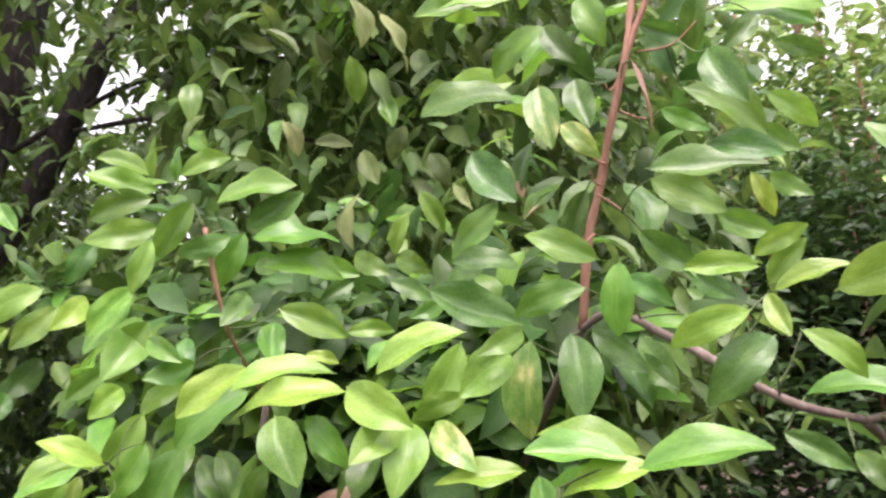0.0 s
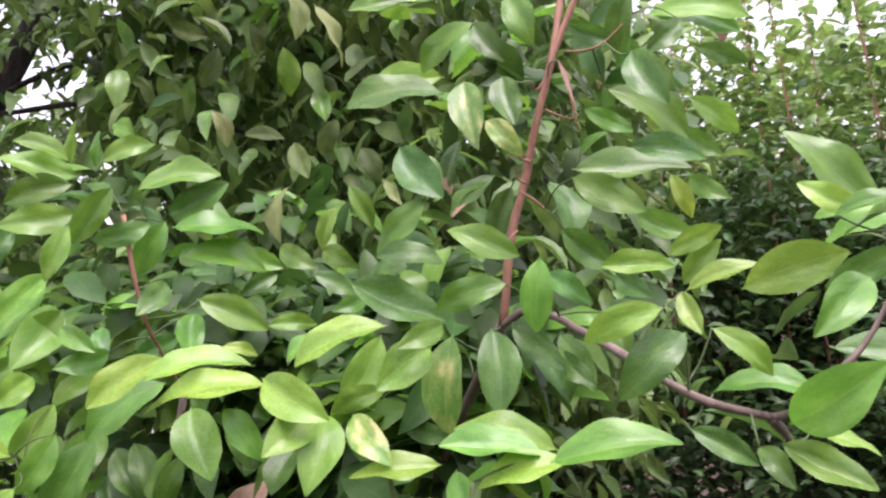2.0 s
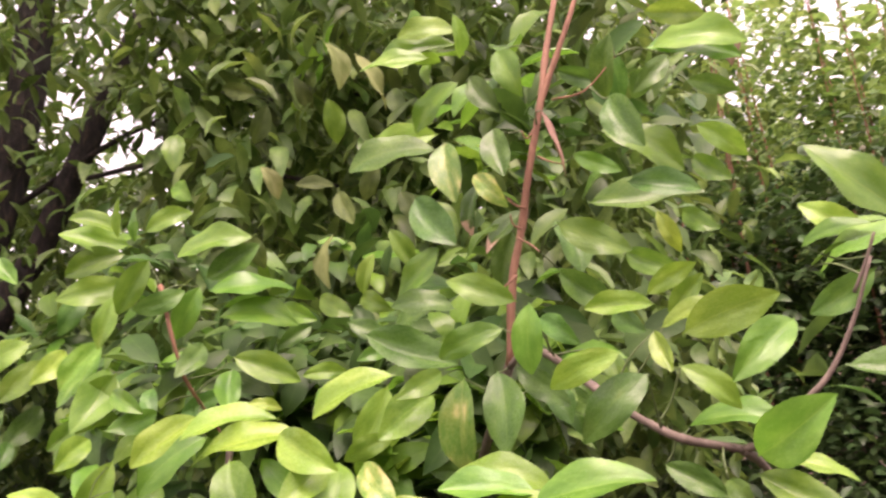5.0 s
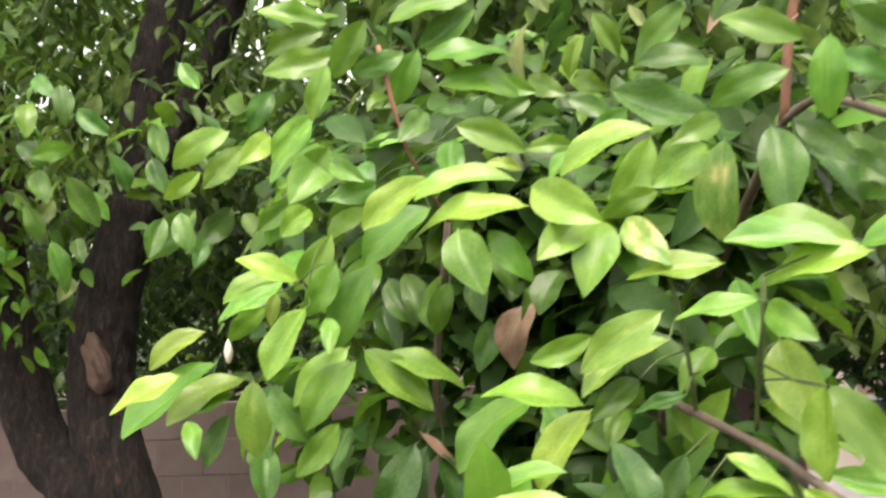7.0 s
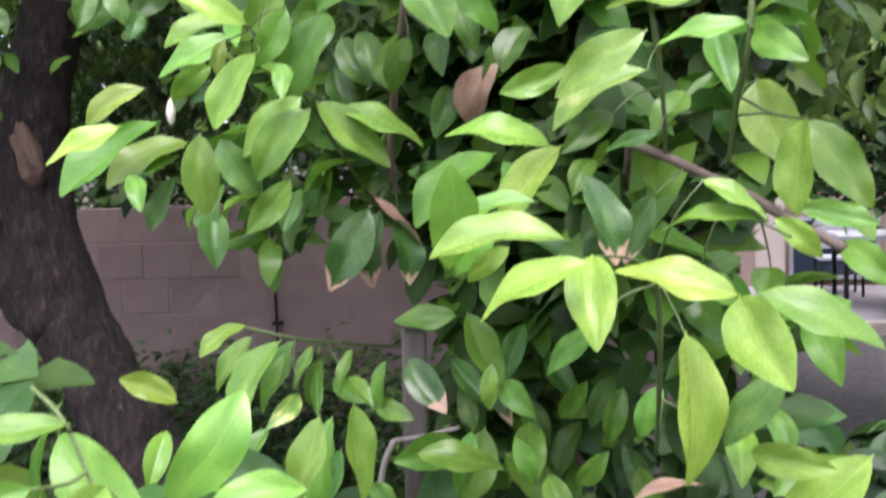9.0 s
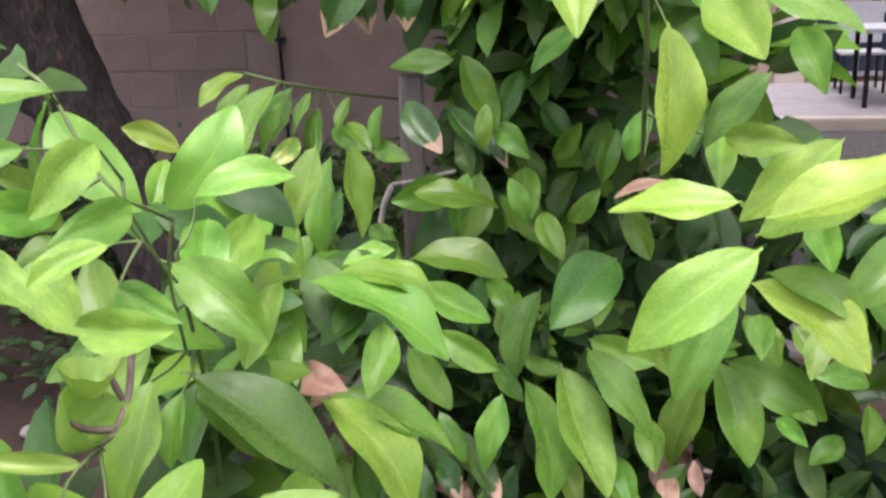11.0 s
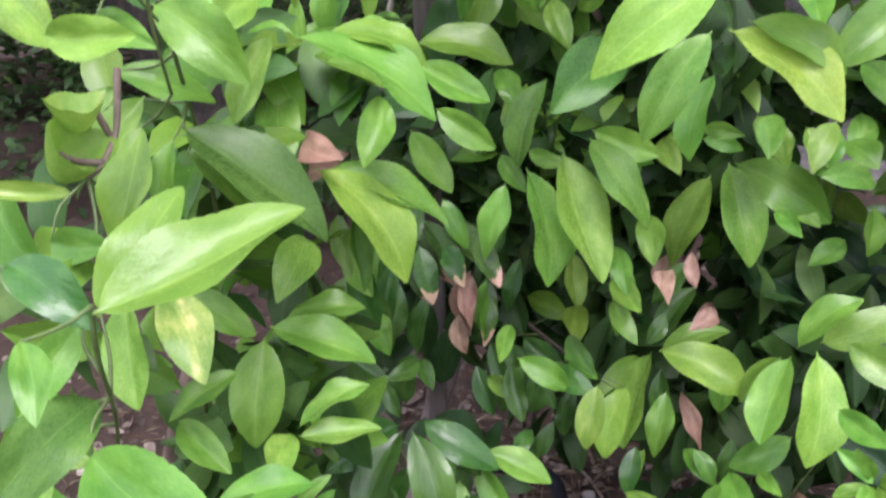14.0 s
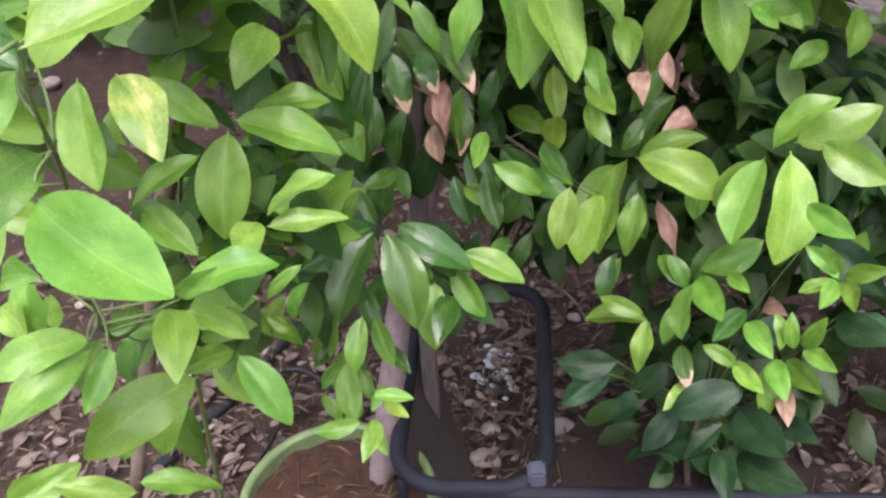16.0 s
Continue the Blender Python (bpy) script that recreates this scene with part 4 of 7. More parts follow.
leaf("b", 0.100, 0.756, 1.714, 0.062, 0.706, 1.679, 0.034, -68)
leaf("m", 0.061, 0.759, 1.682, 0.020, 0.756, 1.668, 0.022, -95)
leaf("m", 0.111, 0.742, 1.732, 0.080, 0.711, 1.711, 0.023, -78)
leaf("y", 0.115, 0.861, 1.741, 0.106, 0.870, 1.652, 0.042, 22)
leaf("d", 0.151, 0.824, 1.738, 0.153, 0.793, 1.661, 0.039, 5)
leaf("d", 0.021, 0.840, 1.793, 0.106, 0.855, 1.756, 0.044, 72)
leaf("m", 0.167, 0.766, 1.766, 0.111, 0.770, 1.750, 0.027, -85)
leaf("l", 0.181, 0.775, 1.791, 0.125, 0.771, 1.816, 0.029, -83)
leaf("l", 0.194, 0.733, 1.780, 0.188, 0.744, 1.726, 0.027, -148)
leaf("m", 0.090, 0.945, 1.904, 0.036, 0.957, 1.851, 0.036, -80)
leaf("d", 0.062, 0.975, 1.976, 0.107, 0.938, 1.904, 0.044, 69)
leaf("d", 0.121, 0.787, 1.954, 0.035, 0.784, 1.948, 0.040, -62)
leaf("v", 0.122, 0.802, 1.977, 0.052, 0.800, 1.974, 0.033, -83)
leaf("y", 0.141, 0.695, 1.922, 0.146, 0.677, 1.867, 0.028, 23)
leaf("y", 0.157, 0.746, 1.907, 0.183, 0.727, 1.870, 0.023, 81)
leaf("d", 0.177, 0.800, 1.973, 0.183, 0.773, 1.918, 0.029, 21)
leaf("m", 0.153, 0.760, 2.009, 0.107, 0.777, 1.977, 0.028, -86)
leaf("n", 0.226, 0.765, 1.970, 0.240, 0.788, 1.914, 0.014, 84)
leaf("d", 0.290, 0.753, 1.967, 0.309, 0.726, 1.906, 0.033, 63)
leaf("m", 0.281, 0.862, 1.979, 0.358, 0.866, 1.927, 0.043, 71)
leaf("d", 0.266, 1.079, 1.971, 0.401, 1.057, 1.958, 0.065, 51)
leaf("m", 0.227, 0.750, 1.852, 0.285, 0.750, 1.820, 0.031, 88)
leaf("v", 0.316, 0.775, 1.858, 0.331, 0.782, 1.822, 0.018, 128)
leaf("m", 0.283, 0.776, 1.824, 0.320, 0.750, 1.797, 0.025, 92)
leaf("v", 0.290, 0.699, 1.766, 0.326, 0.686, 1.782, 0.020, 104)
leaf("v", 0.295, 0.697, 1.757, 0.245, 0.706, 1.763, 0.024, -71)
leaf("v", 0.258, 0.582, 1.706, 0.213, 0.593, 1.691, 0.023, -93)
leaf("b", 0.295, 0.537, 1.706, 0.345, 0.516, 1.718, 0.028, 101)
leaf("v", 0.294, 0.670, 1.733, 0.341, 0.654, 1.744, 0.024, 51)
leaf("m", 0.310, 0.750, 1.752, 0.338, 0.736, 1.782, 0.022, 106)
leaf("v", 0.288, 0.661, 1.731, 0.294, 0.645, 1.700, 0.017, 42)
leaf("d", 0.275, 0.601, 1.692, 0.231, 0.588, 1.655, 0.028, -76)
leaf("m", 0.299, 0.657, 1.656, 0.360, 0.638, 1.652, 0.030, 37)
leaf("l", 0.340, 0.624, 1.631, 0.378, 0.562, 1.659, 0.037, 108)
leaf("v", 0.524, 0.882, 1.842, 0.474, 0.894, 1.875, 0.028, -92)
leaf("m", 0.398, 1.048, 2.002, 0.429, 1.019, 1.960, 0.028, 85)
leaf("m", 0.346, 0.831, 1.872, 0.369, 0.803, 1.843, 0.022, 81)
leaf("v", 0.196, 0.733, 1.625, 0.120, 0.736, 1.648, 0.037, -48)
leaf("m", 0.183, 0.640, 1.615, 0.266, 0.627, 1.624, 0.040, 42)
leaf("v", 0.105, 0.729, 1.619, 0.041, 0.724, 1.615, 0.030, -46)
leaf("m", 0.184, 0.696, 1.621, 0.109, 0.698, 1.633, 0.036, -36)
leaf("y", 0.034, 0.750, 1.663, 0.063, 0.719, 1.626, 0.026, 50)
leaf("v", 0.200, 0.695, 1.616, 0.134, 0.699, 1.602, 0.032, -47)
leaf("d", 0.278, 0.638, 1.633, 0.314, 0.629, 1.609, 0.021, 73)
leaf("d", 0.317, 0.622, 1.618, 0.326, 0.595, 1.594, 0.018, 47)
leaf("m", 0.343, 0.660, 1.620, 0.391, 0.642, 1.590, 0.028, 56)
leaf("v", 0.370, 0.675, 1.628, 0.406, 0.661, 1.611, 0.020, 39)
leaf("m", -0.305, 0.942, 1.707, -0.343, 0.927, 1.649, 0.033, -97)
leaf("m", -0.275, 0.995, 1.679, -0.292, 0.938, 1.622, 0.039, -52)
leaf("d", 0.199, 0.756, 1.770, 0.228, 0.728, 1.741, 0.023, 76)
leaf("d", 0.221, 0.813, 1.825, 0.264, 0.815, 1.789, 0.028, 108)
leaf("d", 0.169, 0.822, 1.739, 0.211, 0.824, 1.702, 0.027, 77)
leaf("l", 0.364, 0.993, 2.125, 0.468, 0.971, 2.109, 0.051, 71)
leaf("d", 0.303, 0.793, 2.051, 0.292, 0.822, 2.001, 0.027, -132)
leaf("l", 0.403, 1.015, 2.028, 0.451, 1.017, 1.986, 0.030, 108)
leaf("d", 0.181, 0.858, 1.883, 0.162, 0.873, 1.834, 0.026, -113)
leaf("d", 0.110, 0.886, 1.815, 0.050, 0.880, 1.826, 0.029, -64)
leaf("x", 0.176, 1.280, 2.038, 0.110, 1.297, 1.987, 0.040, -69)
leaf("x", 0.133, 1.059, 2.013, 0.115, 1.079, 1.956, 0.030, -96)
leaf("m", 0.668, 1.163, 1.917, 0.567, 1.165, 2.031, 0.071, -78)
leaf("m", 0.579, 0.949, 1.847, 0.664, 0.897, 1.898, 0.053, 58)
leaf("b", 0.497, 0.947, 1.854, 0.554, 0.926, 1.859, 0.029, 48)
leaf("b", 0.547, 0.827, 1.825, 0.469, 0.861, 1.802, 0.041, -46)
leaf("l", 0.353, 0.498, 1.701, 0.315, 0.476, 1.672, 0.025, -67)
leaf("d", 0.469, 0.709, 1.766, 0.423, 0.729, 1.742, 0.026, -101)
leaf("d", 0.494, 0.947, 1.718, 0.621, 0.901, 1.684, 0.065, 37)
leaf("m", 0.545, 0.747, 1.798, 0.536, 0.709, 1.733, 0.036, 15)
leaf("m", 0.299, 0.636, 1.699, 0.333, 0.633, 1.668, 0.022, 75)
leaf("b", 0.420, 0.908, 2.115, 0.361, 0.912, 2.130, 0.030, -119)
leaf("m", 0.357, 0.994, 2.127, 0.461, 0.987, 2.099, 0.051, 68)
leaf("m", 0.096, 1.359, 2.375, -0.037, 1.348, 2.365, 0.063, -58)
leaf("b", 0.098, 1.350, 2.395, 0.002, 1.337, 2.399, 0.046, -79)
leaf("b", 0.133, 0.964, 2.204, 0.134, 0.989, 2.161, 0.023, 147)
leaf("v", -0.492, 0.981, 1.613, -0.546, 0.948, 1.574, 0.035, -49)
leaf("v", -0.450, 0.865, 1.563, -0.507, 0.826, 1.530, 0.036, -41)
leaf("m", -0.472, 0.974, 1.575, -0.560, 0.916, 1.501, 0.061, -32)
leaf("v", -0.473, 1.039, 1.553, -0.554, 0.990, 1.509, 0.049, -39)
leaf("m", -0.485, 1.032, 1.536, -0.543, 0.996, 1.507, 0.035, -38)
leaf("b", -0.381, 0.894, 1.554, -0.378, 0.892, 1.475, 0.037, -28)
leaf("m", -0.445, 0.866, 1.515, -0.419, 0.839, 1.483, 0.023, 18)
leaf("d", -0.491, 1.028, 1.513, -0.513, 1.011, 1.457, 0.029, -51)
leaf("d", -0.333, 0.843, 1.545, -0.304, 0.855, 1.496, 0.030, 87)
leaf("b", -0.253, 0.857, 1.580, -0.304, 0.836, 1.529, 0.035, -65)
leaf("m", -0.237, 0.837, 1.566, -0.283, 0.817, 1.507, 0.037, -66)
leaf("m", -0.292, 0.910, 1.505, -0.329, 0.890, 1.458, 0.030, -78)
leaf("b", -0.254, 0.893, 1.578, -0.192, 0.914, 1.515, 0.043, 53)
leaf("b", -0.237, 0.908, 1.572, -0.162, 0.931, 1.535, 0.041, 37)
leaf("v", -0.308, 0.865, 1.650, -0.356, 0.837, 1.673, 0.029, -66)
leaf("v", -0.321, 0.874, 1.656, -0.382, 0.845, 1.635, 0.034, -41)
leaf("b", -0.402, 1.015, 1.669, -0.473, 0.982, 1.627, 0.042, -52)
leaf("b", -0.293, 0.849, 1.622, -0.331, 0.834, 1.556, 0.037, -59)
leaf("m", -0.439, 1.036, 1.640, -0.478, 1.018, 1.605, 0.027, -95)
leaf("m", -0.285, 0.905, 1.673, -0.315, 0.898, 1.621, 0.030, -102)
leaf("m", -0.253, 0.930, 1.668, -0.293, 0.922, 1.584, 0.044, -77)
leaf("b", -0.266, 0.838, 1.609, -0.253, 0.811, 1.578, 0.021, 4)
leaf("v", -0.350, 0.895, 1.643, -0.349, 0.878, 1.611, 0.017, -26)
leaf("b", -0.572, 1.186, 1.914, -0.647, 1.156, 1.866, 0.044, -88)
leaf("b", -0.527, 1.149, 1.879, -0.585, 1.132, 1.824, 0.039, -90)
leaf("v", -0.656, 1.238, 1.873, -0.703, 1.218, 1.836, 0.030, -106)
leaf("b", -0.336, 0.972, 1.845, -0.390, 0.966, 1.782, 0.039, -78)
leaf("m", -0.303, 0.945, 1.806, -0.349, 0.941, 1.744, 0.040, -113)
leaf("d", -0.639, 1.451, 2.056, -0.666, 1.412, 1.980, 0.042, -76)
leaf("v", -0.454, 1.086, 1.873, -0.471, 1.038, 1.826, 0.033, -70)
leaf("d", -0.879, 1.569, 1.885, -0.963, 1.531, 1.796, 0.063, -103)
leaf("d", -0.807, 1.581, 1.885, -0.845, 1.520, 1.806, 0.051, -75)
leaf("m", -0.401, 1.069, 1.775, -0.451, 1.052, 1.742, 0.029, -88)
leaf("d", -0.875, 1.600, 1.851, -0.863, 1.557, 1.777, 0.041, -20)
leaf("x", -0.250, 1.024, 1.471, -0.291, 0.999, 1.384, 0.047, -69)
leaf("x", -0.243, 1.042, 1.466, -0.253, 1.028, 1.383, 0.040, -19)
leaf("x", -0.226, 1.026, 1.460, -0.206, 1.022, 1.386, 0.036, 24)
leaf("n", -0.249, 1.031, 1.483, -0.193, 1.041, 1.419, 0.022, 20)
leaf("m", -0.079, 0.891, 1.520, -0.153, 0.872, 1.460, 0.046, -42)
leaf("v", -0.010, 0.754, 1.519, -0.087, 0.743, 1.533, 0.037, -37)
leaf("v", 0.002, 0.715, 1.519, -0.037, 0.706, 1.468, 0.031, -50)
leaf("m", 0.009, 0.698, 1.573, -0.033, 0.693, 1.558, 0.022, -92)
leaf("n", -0.095, 1.026, 1.619, -0.129, 1.023, 1.549, 0.040, -78)
leaf("d", -0.091, 1.066, 1.637, -0.112, 1.015, 1.602, 0.031, -53)
leaf("b", 0.064, 0.649, 1.585, 0.011, 0.649, 1.552, 0.029, -72)
leaf("y", 0.064, 0.698, 1.566, -0.000, 0.695, 1.532, 0.034, -36)
leaf("b", 0.125, 0.673, 1.588, 0.074, 0.677, 1.581, 0.024, -46)
leaf("v", 0.139, 0.779, 1.563, 0.157, 0.733, 1.499, 0.039, 34)
leaf("m", 0.130, 0.686, 1.587, 0.152, 0.648, 1.563, 0.024, 60)
leaf("m", -0.161, 1.005, 1.456, -0.151, 1.001, 1.401, 0.026, 22)
leaf("m", -0.008, 0.656, 1.481, -0.055, 0.648, 1.472, 0.023, -31)
leaf("x", 0.016, 0.689, 1.499, 0.038, 0.683, 1.443, 0.028, 38)
leaf("x", 0.064, 0.743, 1.482, 0.044, 0.737, 1.437, 0.024, -72)
leaf("v", 0.094, 0.646, 1.492, 0.128, 0.640, 1.470, 0.019, 35)
leaf("m", 0.128, 0.640, 1.466, 0.075, 0.644, 1.463, 0.025, -23)
leaf("d", 0.038, 0.712, 1.539, 0.009, 0.684, 1.516, 0.022, -65)
leaf("d", 0.069, 0.739, 1.525, 0.033, 0.738, 1.515, 0.017, -49)
leaf("d", -0.285, 1.054, 1.664, -0.247, 1.035, 1.606, 0.034, 53)
leaf("m", -0.183, 0.977, 1.646, -0.201, 0.976, 1.595, 0.027, -104)
leaf("d", -0.156, 0.966, 1.646, -0.139, 0.933, 1.604, 0.026, 21)
leaf("d", -0.429, 1.005, 1.474, -0.413, 0.970, 1.413, 0.034, -4)
leaf("v", 0.138, 0.672, 1.466, 0.163, 0.668, 1.443, 0.018, 87)
leaf("b", 0.156, 0.705, 1.471, 0.200, 0.698, 1.460, 0.021, 57)
leaf("v", -0.032, 0.679, 1.450, -0.058, 0.673, 1.430, 0.017, -86)
leaf("v", 0.034, 0.562, 1.450, -0.026, 0.552, 1.422, 0.032, -27)
leaf("v", 0.030, 0.604, 1.451, 0.035, 0.560, 1.409, 0.029, 2)
leaf("v", 0.111, 0.573, 1.430, 0.052, 0.575, 1.444, 0.029, -38)
leaf("v", 0.110, 0.570, 1.431, 0.127, 0.517, 1.398, 0.031, 34)
leaf("b", 0.123, 0.608, 1.427, 0.181, 0.598, 1.402, 0.030, 39)
leaf("m", 0.167, 0.750, 1.392, 0.181, 0.710, 1.356, 0.026, 33)
leaf("v", 0.082, 0.598, 1.407, 0.083, 0.581, 1.325, 0.039, -43)
leaf("d", -0.149, 1.003, 1.352, -0.213, 0.985, 1.349, 0.031, -52)
leaf("m", -0.131, 0.966, 1.361, -0.097, 0.961, 1.287, 0.038, 38)
leaf("m", -0.099, 0.931, 1.315, -0.101, 0.922, 1.275, 0.020, -25)
leaf("m", 0.031, 0.614, 1.407, 0.004, 0.607, 1.382, 0.018, -54)
leaf("m", -0.147, 0.987, 1.212, -0.200, 0.928, 1.214, 0.038, -72)
leaf("m", -0.123, 0.998, 1.232, -0.144, 0.970, 1.157, 0.041, -48)
leaf("m", -0.079, 1.025, 1.232, -0.065, 0.969, 1.190, 0.034, 6)
leaf("m", -0.102, 0.990, 1.208, -0.037, 0.981, 1.146, 0.043, 27)
leaf("m", -0.165, 0.858, 1.174, -0.075, 0.874, 1.157, 0.044, 33)
leaf("d", 0.032, 0.893, 1.171, -0.016, 0.809, 1.134, 0.054, -41)
leaf("v", 0.118, 0.430, 1.344, 0.069, 0.432, 1.340, 0.023, -34)
leaf("n", 0.092, 0.630, 1.305, 0.054, 0.628, 1.297, 0.012, -17)
leaf("m", 0.065, 0.794, 1.329, 0.050, 0.785, 1.292, 0.022, -59)
leaf("d", 0.144, 0.650, 1.372, 0.108, 0.645, 1.331, 0.026, -48)
leaf("b", 0.114, 0.567, 1.347, 0.148, 0.544, 1.347, 0.020, 73)
leaf("v", 0.178, 0.581, 1.343, 0.130, 0.576, 1.302, 0.030, -50)
leaf("v", -0.466, 0.962, 1.259, -0.518, 0.936, 1.291, 0.031, -58)
leaf("v", -0.396, 1.002, 1.341, -0.438, 0.975, 1.314, 0.027, -31)
leaf("m", -0.373, 0.969, 1.335, -0.404, 0.944, 1.285, 0.030, -32)
leaf("b", -0.322, 0.931, 1.338, -0.361, 0.896, 1.261, 0.044, -23)
leaf("b", -0.217, 0.772, 1.303, -0.233, 0.745, 1.236, 0.035, -20)
leaf("l", -0.233, 0.897, 1.282, -0.220, 0.877, 1.193, 0.043, -35)
leaf("m", -0.228, 0.948, 1.272, -0.185, 0.924, 1.261, 0.024, 60)
leaf("y", -0.303, 0.928, 1.281, -0.316, 0.883, 1.261, 0.024, -53)
leaf("x", -0.189, 0.947, 1.316, -0.146, 0.916, 1.271, 0.033, 43)
leaf("b", -0.167, 0.801, 1.204, -0.216, 0.771, 1.172, 0.031, -21)
leaf("m", -0.121, 0.741, 1.190, -0.064, 0.748, 1.159, 0.031, 46)
leaf("b", -0.216, 0.671, 1.183, -0.187, 0.613, 1.146, 0.035, -2)
leaf("v", -0.170, 0.626, 1.137, -0.096, 0.615, 1.057, 0.052, 8)
leaf("b", -0.175, 0.655, 1.124, -0.081, 0.671, 1.079, 0.049, 9)
leaf("m", -0.128, 0.668, 1.185, -0.125, 0.622, 1.150, 0.028, -20)
leaf("l", -0.150, 0.790, 1.111, -0.110, 0.780, 1.058, 0.032, 31)
leaf("n", -0.224, 0.693, 1.115, -0.172, 0.681, 1.127, 0.030, 71)
leaf("v", 0.126, 0.419, 1.328, 0.079, 0.406, 1.291, 0.029, -46)
leaf("b", 0.120, 0.471, 1.291, 0.096, 0.454, 1.247, 0.025, -43)
leaf("v", 0.127, 0.511, 1.282, 0.180, 0.497, 1.248, 0.031, 28)
leaf("v", 0.129, 0.453, 1.331, 0.193, 0.453, 1.357, 0.033, 24)
leaf("b", 0.129, 0.508, 1.307, 0.197, 0.508, 1.332, 0.034, 20)
leaf("m", 0.224, 0.604, 1.286, 0.186, 0.567, 1.253, 0.030, -43)
leaf("d", -0.042, 0.896, 1.135, -0.064, 0.862, 1.057, 0.041, 1)
leaf("b", -0.060, 0.877, 1.046, -0.024, 0.830, 0.943, 0.056, -21)
leaf("b", -0.019, 0.863, 1.070, 0.031, 0.817, 0.962, 0.060, -2)
leaf("b", 0.005, 0.873, 1.084, 0.068, 0.846, 1.010, 0.048, 12)
leaf("b", 0.120, 1.110, 0.957, 0.083, 1.061, 0.857, 0.055, -2)
leaf("b", 0.139, 1.120, 0.971, 0.177, 1.068, 0.864, 0.058, 9)
leaf("l", 0.146, 1.125, 0.969, 0.257, 1.094, 0.917, 0.060, 63)
leaf("l", 0.265, 1.285, 0.914, 0.267, 1.252, 0.839, 0.039, -8)
leaf("b", 0.291, 1.310, 0.862, 0.324, 1.240, 0.853, 0.036, 45)
leaf("b", 0.284, 1.164, 1.029, 0.281, 1.107, 0.988, 0.033, 6)
leaf("b", 0.182, 1.091, 1.046, 0.180, 1.033, 1.020, 0.031, 1)
leaf("l", -0.082, 0.881, 1.025, -0.096, 0.842, 0.958, 0.037, 3)
leaf("v", -0.045, 1.108, 0.831, -0.032, 1.074, 0.770, 0.033, -11)
leaf("v", -0.029, 1.053, 0.785, -0.018, 0.985, 0.776, 0.033, 1)
leaf("m", -0.110, 1.111, 0.755, -0.047, 1.079, 0.746, 0.034, 48)
leaf("n", -0.131, 0.915, 0.892, -0.127, 0.882, 0.837, 0.027, 30)
leaf("x", -0.166, 0.906, 0.930, -0.130, 0.866, 0.909, 0.027, 25)
leaf("x", -0.114, 0.868, 0.969, -0.084, 0.850, 0.924, 0.027, 13)
leaf("x", -0.183, 0.886, 0.938, -0.163, 0.861, 0.886, 0.029, -4)
leaf("m", -0.112, 0.907, 0.892, -0.107, 0.875, 0.841, 0.028, 40)
leaf("l", 0.003, 0.905, 1.081, 0.064, 0.903, 1.061, 0.031, 67)
leaf("b", 0.051, 0.998, 0.950, 0.070, 0.937, 0.920, 0.033, 15)
leaf("n", 0.083, 1.117, 0.845, 0.084, 1.090, 0.797, 0.032, -1)
leaf("n", 0.103, 1.218, 0.794, 0.112, 1.178, 0.773, 0.025, 13)
leaf("n", 0.138, 1.140, 0.760, 0.118, 1.098, 0.751, 0.026, -29)
leaf("q", 0.118, 1.084, 0.815, 0.077, 1.044, 0.753, 0.040, -9)
leaf("v", 0.083, 0.955, 0.794, 0.185, 0.936, 0.766, 0.051, 36)
leaf("b", 0.076, 0.936, 0.804, 0.055, 0.872, 0.716, 0.052, 27)
leaf("v", 0.053, 0.907, 0.772, 0.037, 0.857, 0.708, 0.039, -4)
leaf("m", 0.059, 1.001, 0.751, 0.018, 0.928, 0.734, 0.040, -34)
leaf("b", 0.083, 0.988, 0.774, 0.157, 1.006, 0.801, 0.038, 17)
leaf("v", 0.245, 0.899, 0.855, 0.247, 0.833, 0.761, 0.054, -19)
leaf("l", 0.223, 0.915, 0.835, 0.200, 0.864, 0.757, 0.045, 7)
leaf("b", 0.251, 0.929, 0.848, 0.326, 0.941, 0.891, 0.041, 51)
leaf("m", 0.231, 0.943, 0.828, 0.288, 0.968, 0.884, 0.039, 13)
leaf("b", 0.276, 0.919, 0.858, 0.342, 0.891, 0.835, 0.039, 57)
leaf("l", 0.240, 0.935, 0.714, 0.177, 0.912, 0.677, 0.038, -46)
leaf("m", 0.218, 0.957, 0.806, 0.182, 0.931, 0.762, 0.030, -40)
leaf("q", -0.132, 1.094, 0.679, -0.063, 1.084, 0.643, 0.038, 51)
leaf("m", -0.130, 1.084, 0.671, -0.119, 1.042, 0.608, 0.036, 4)
leaf("n", 0.111, 0.993, 0.714, 0.143, 0.952, 0.659, 0.030, -13)
leaf("x", -0.004, 1.034, 0.674, -0.001, 0.972, 0.645, 0.032, -5)
leaf("q", -0.240, 0.767, 0.705, -0.247, 0.714, 0.653, 0.035, 2)
leaf("v", -0.149, 0.674, 0.616, -0.118, 0.657, 0.617, 0.017, 31)
leaf("m", 0.115, 0.873, 0.628, 0.066, 0.878, 0.638, 0.025, -49)
leaf("m", 0.122, 0.899, 0.591, 0.045, 0.891, 0.590, 0.036, -2)
leaf("l", 0.119, 0.870, 0.622, 0.116, 0.830, 0.579, 0.028, 19)
leaf("m", 0.174, 0.902, 0.675, 0.201, 0.835, 0.669, 0.034, 24)
leaf("m", 0.166, 0.872, 0.684, 0.161, 0.834, 0.639, 0.028, 28)
leaf("l", 0.147, 0.885, 0.638, 0.142, 0.856, 0.605, 0.022, -7)
leaf("m", 0.204, 0.871, 0.708, 0.224, 0.837, 0.712, 0.019, 39)
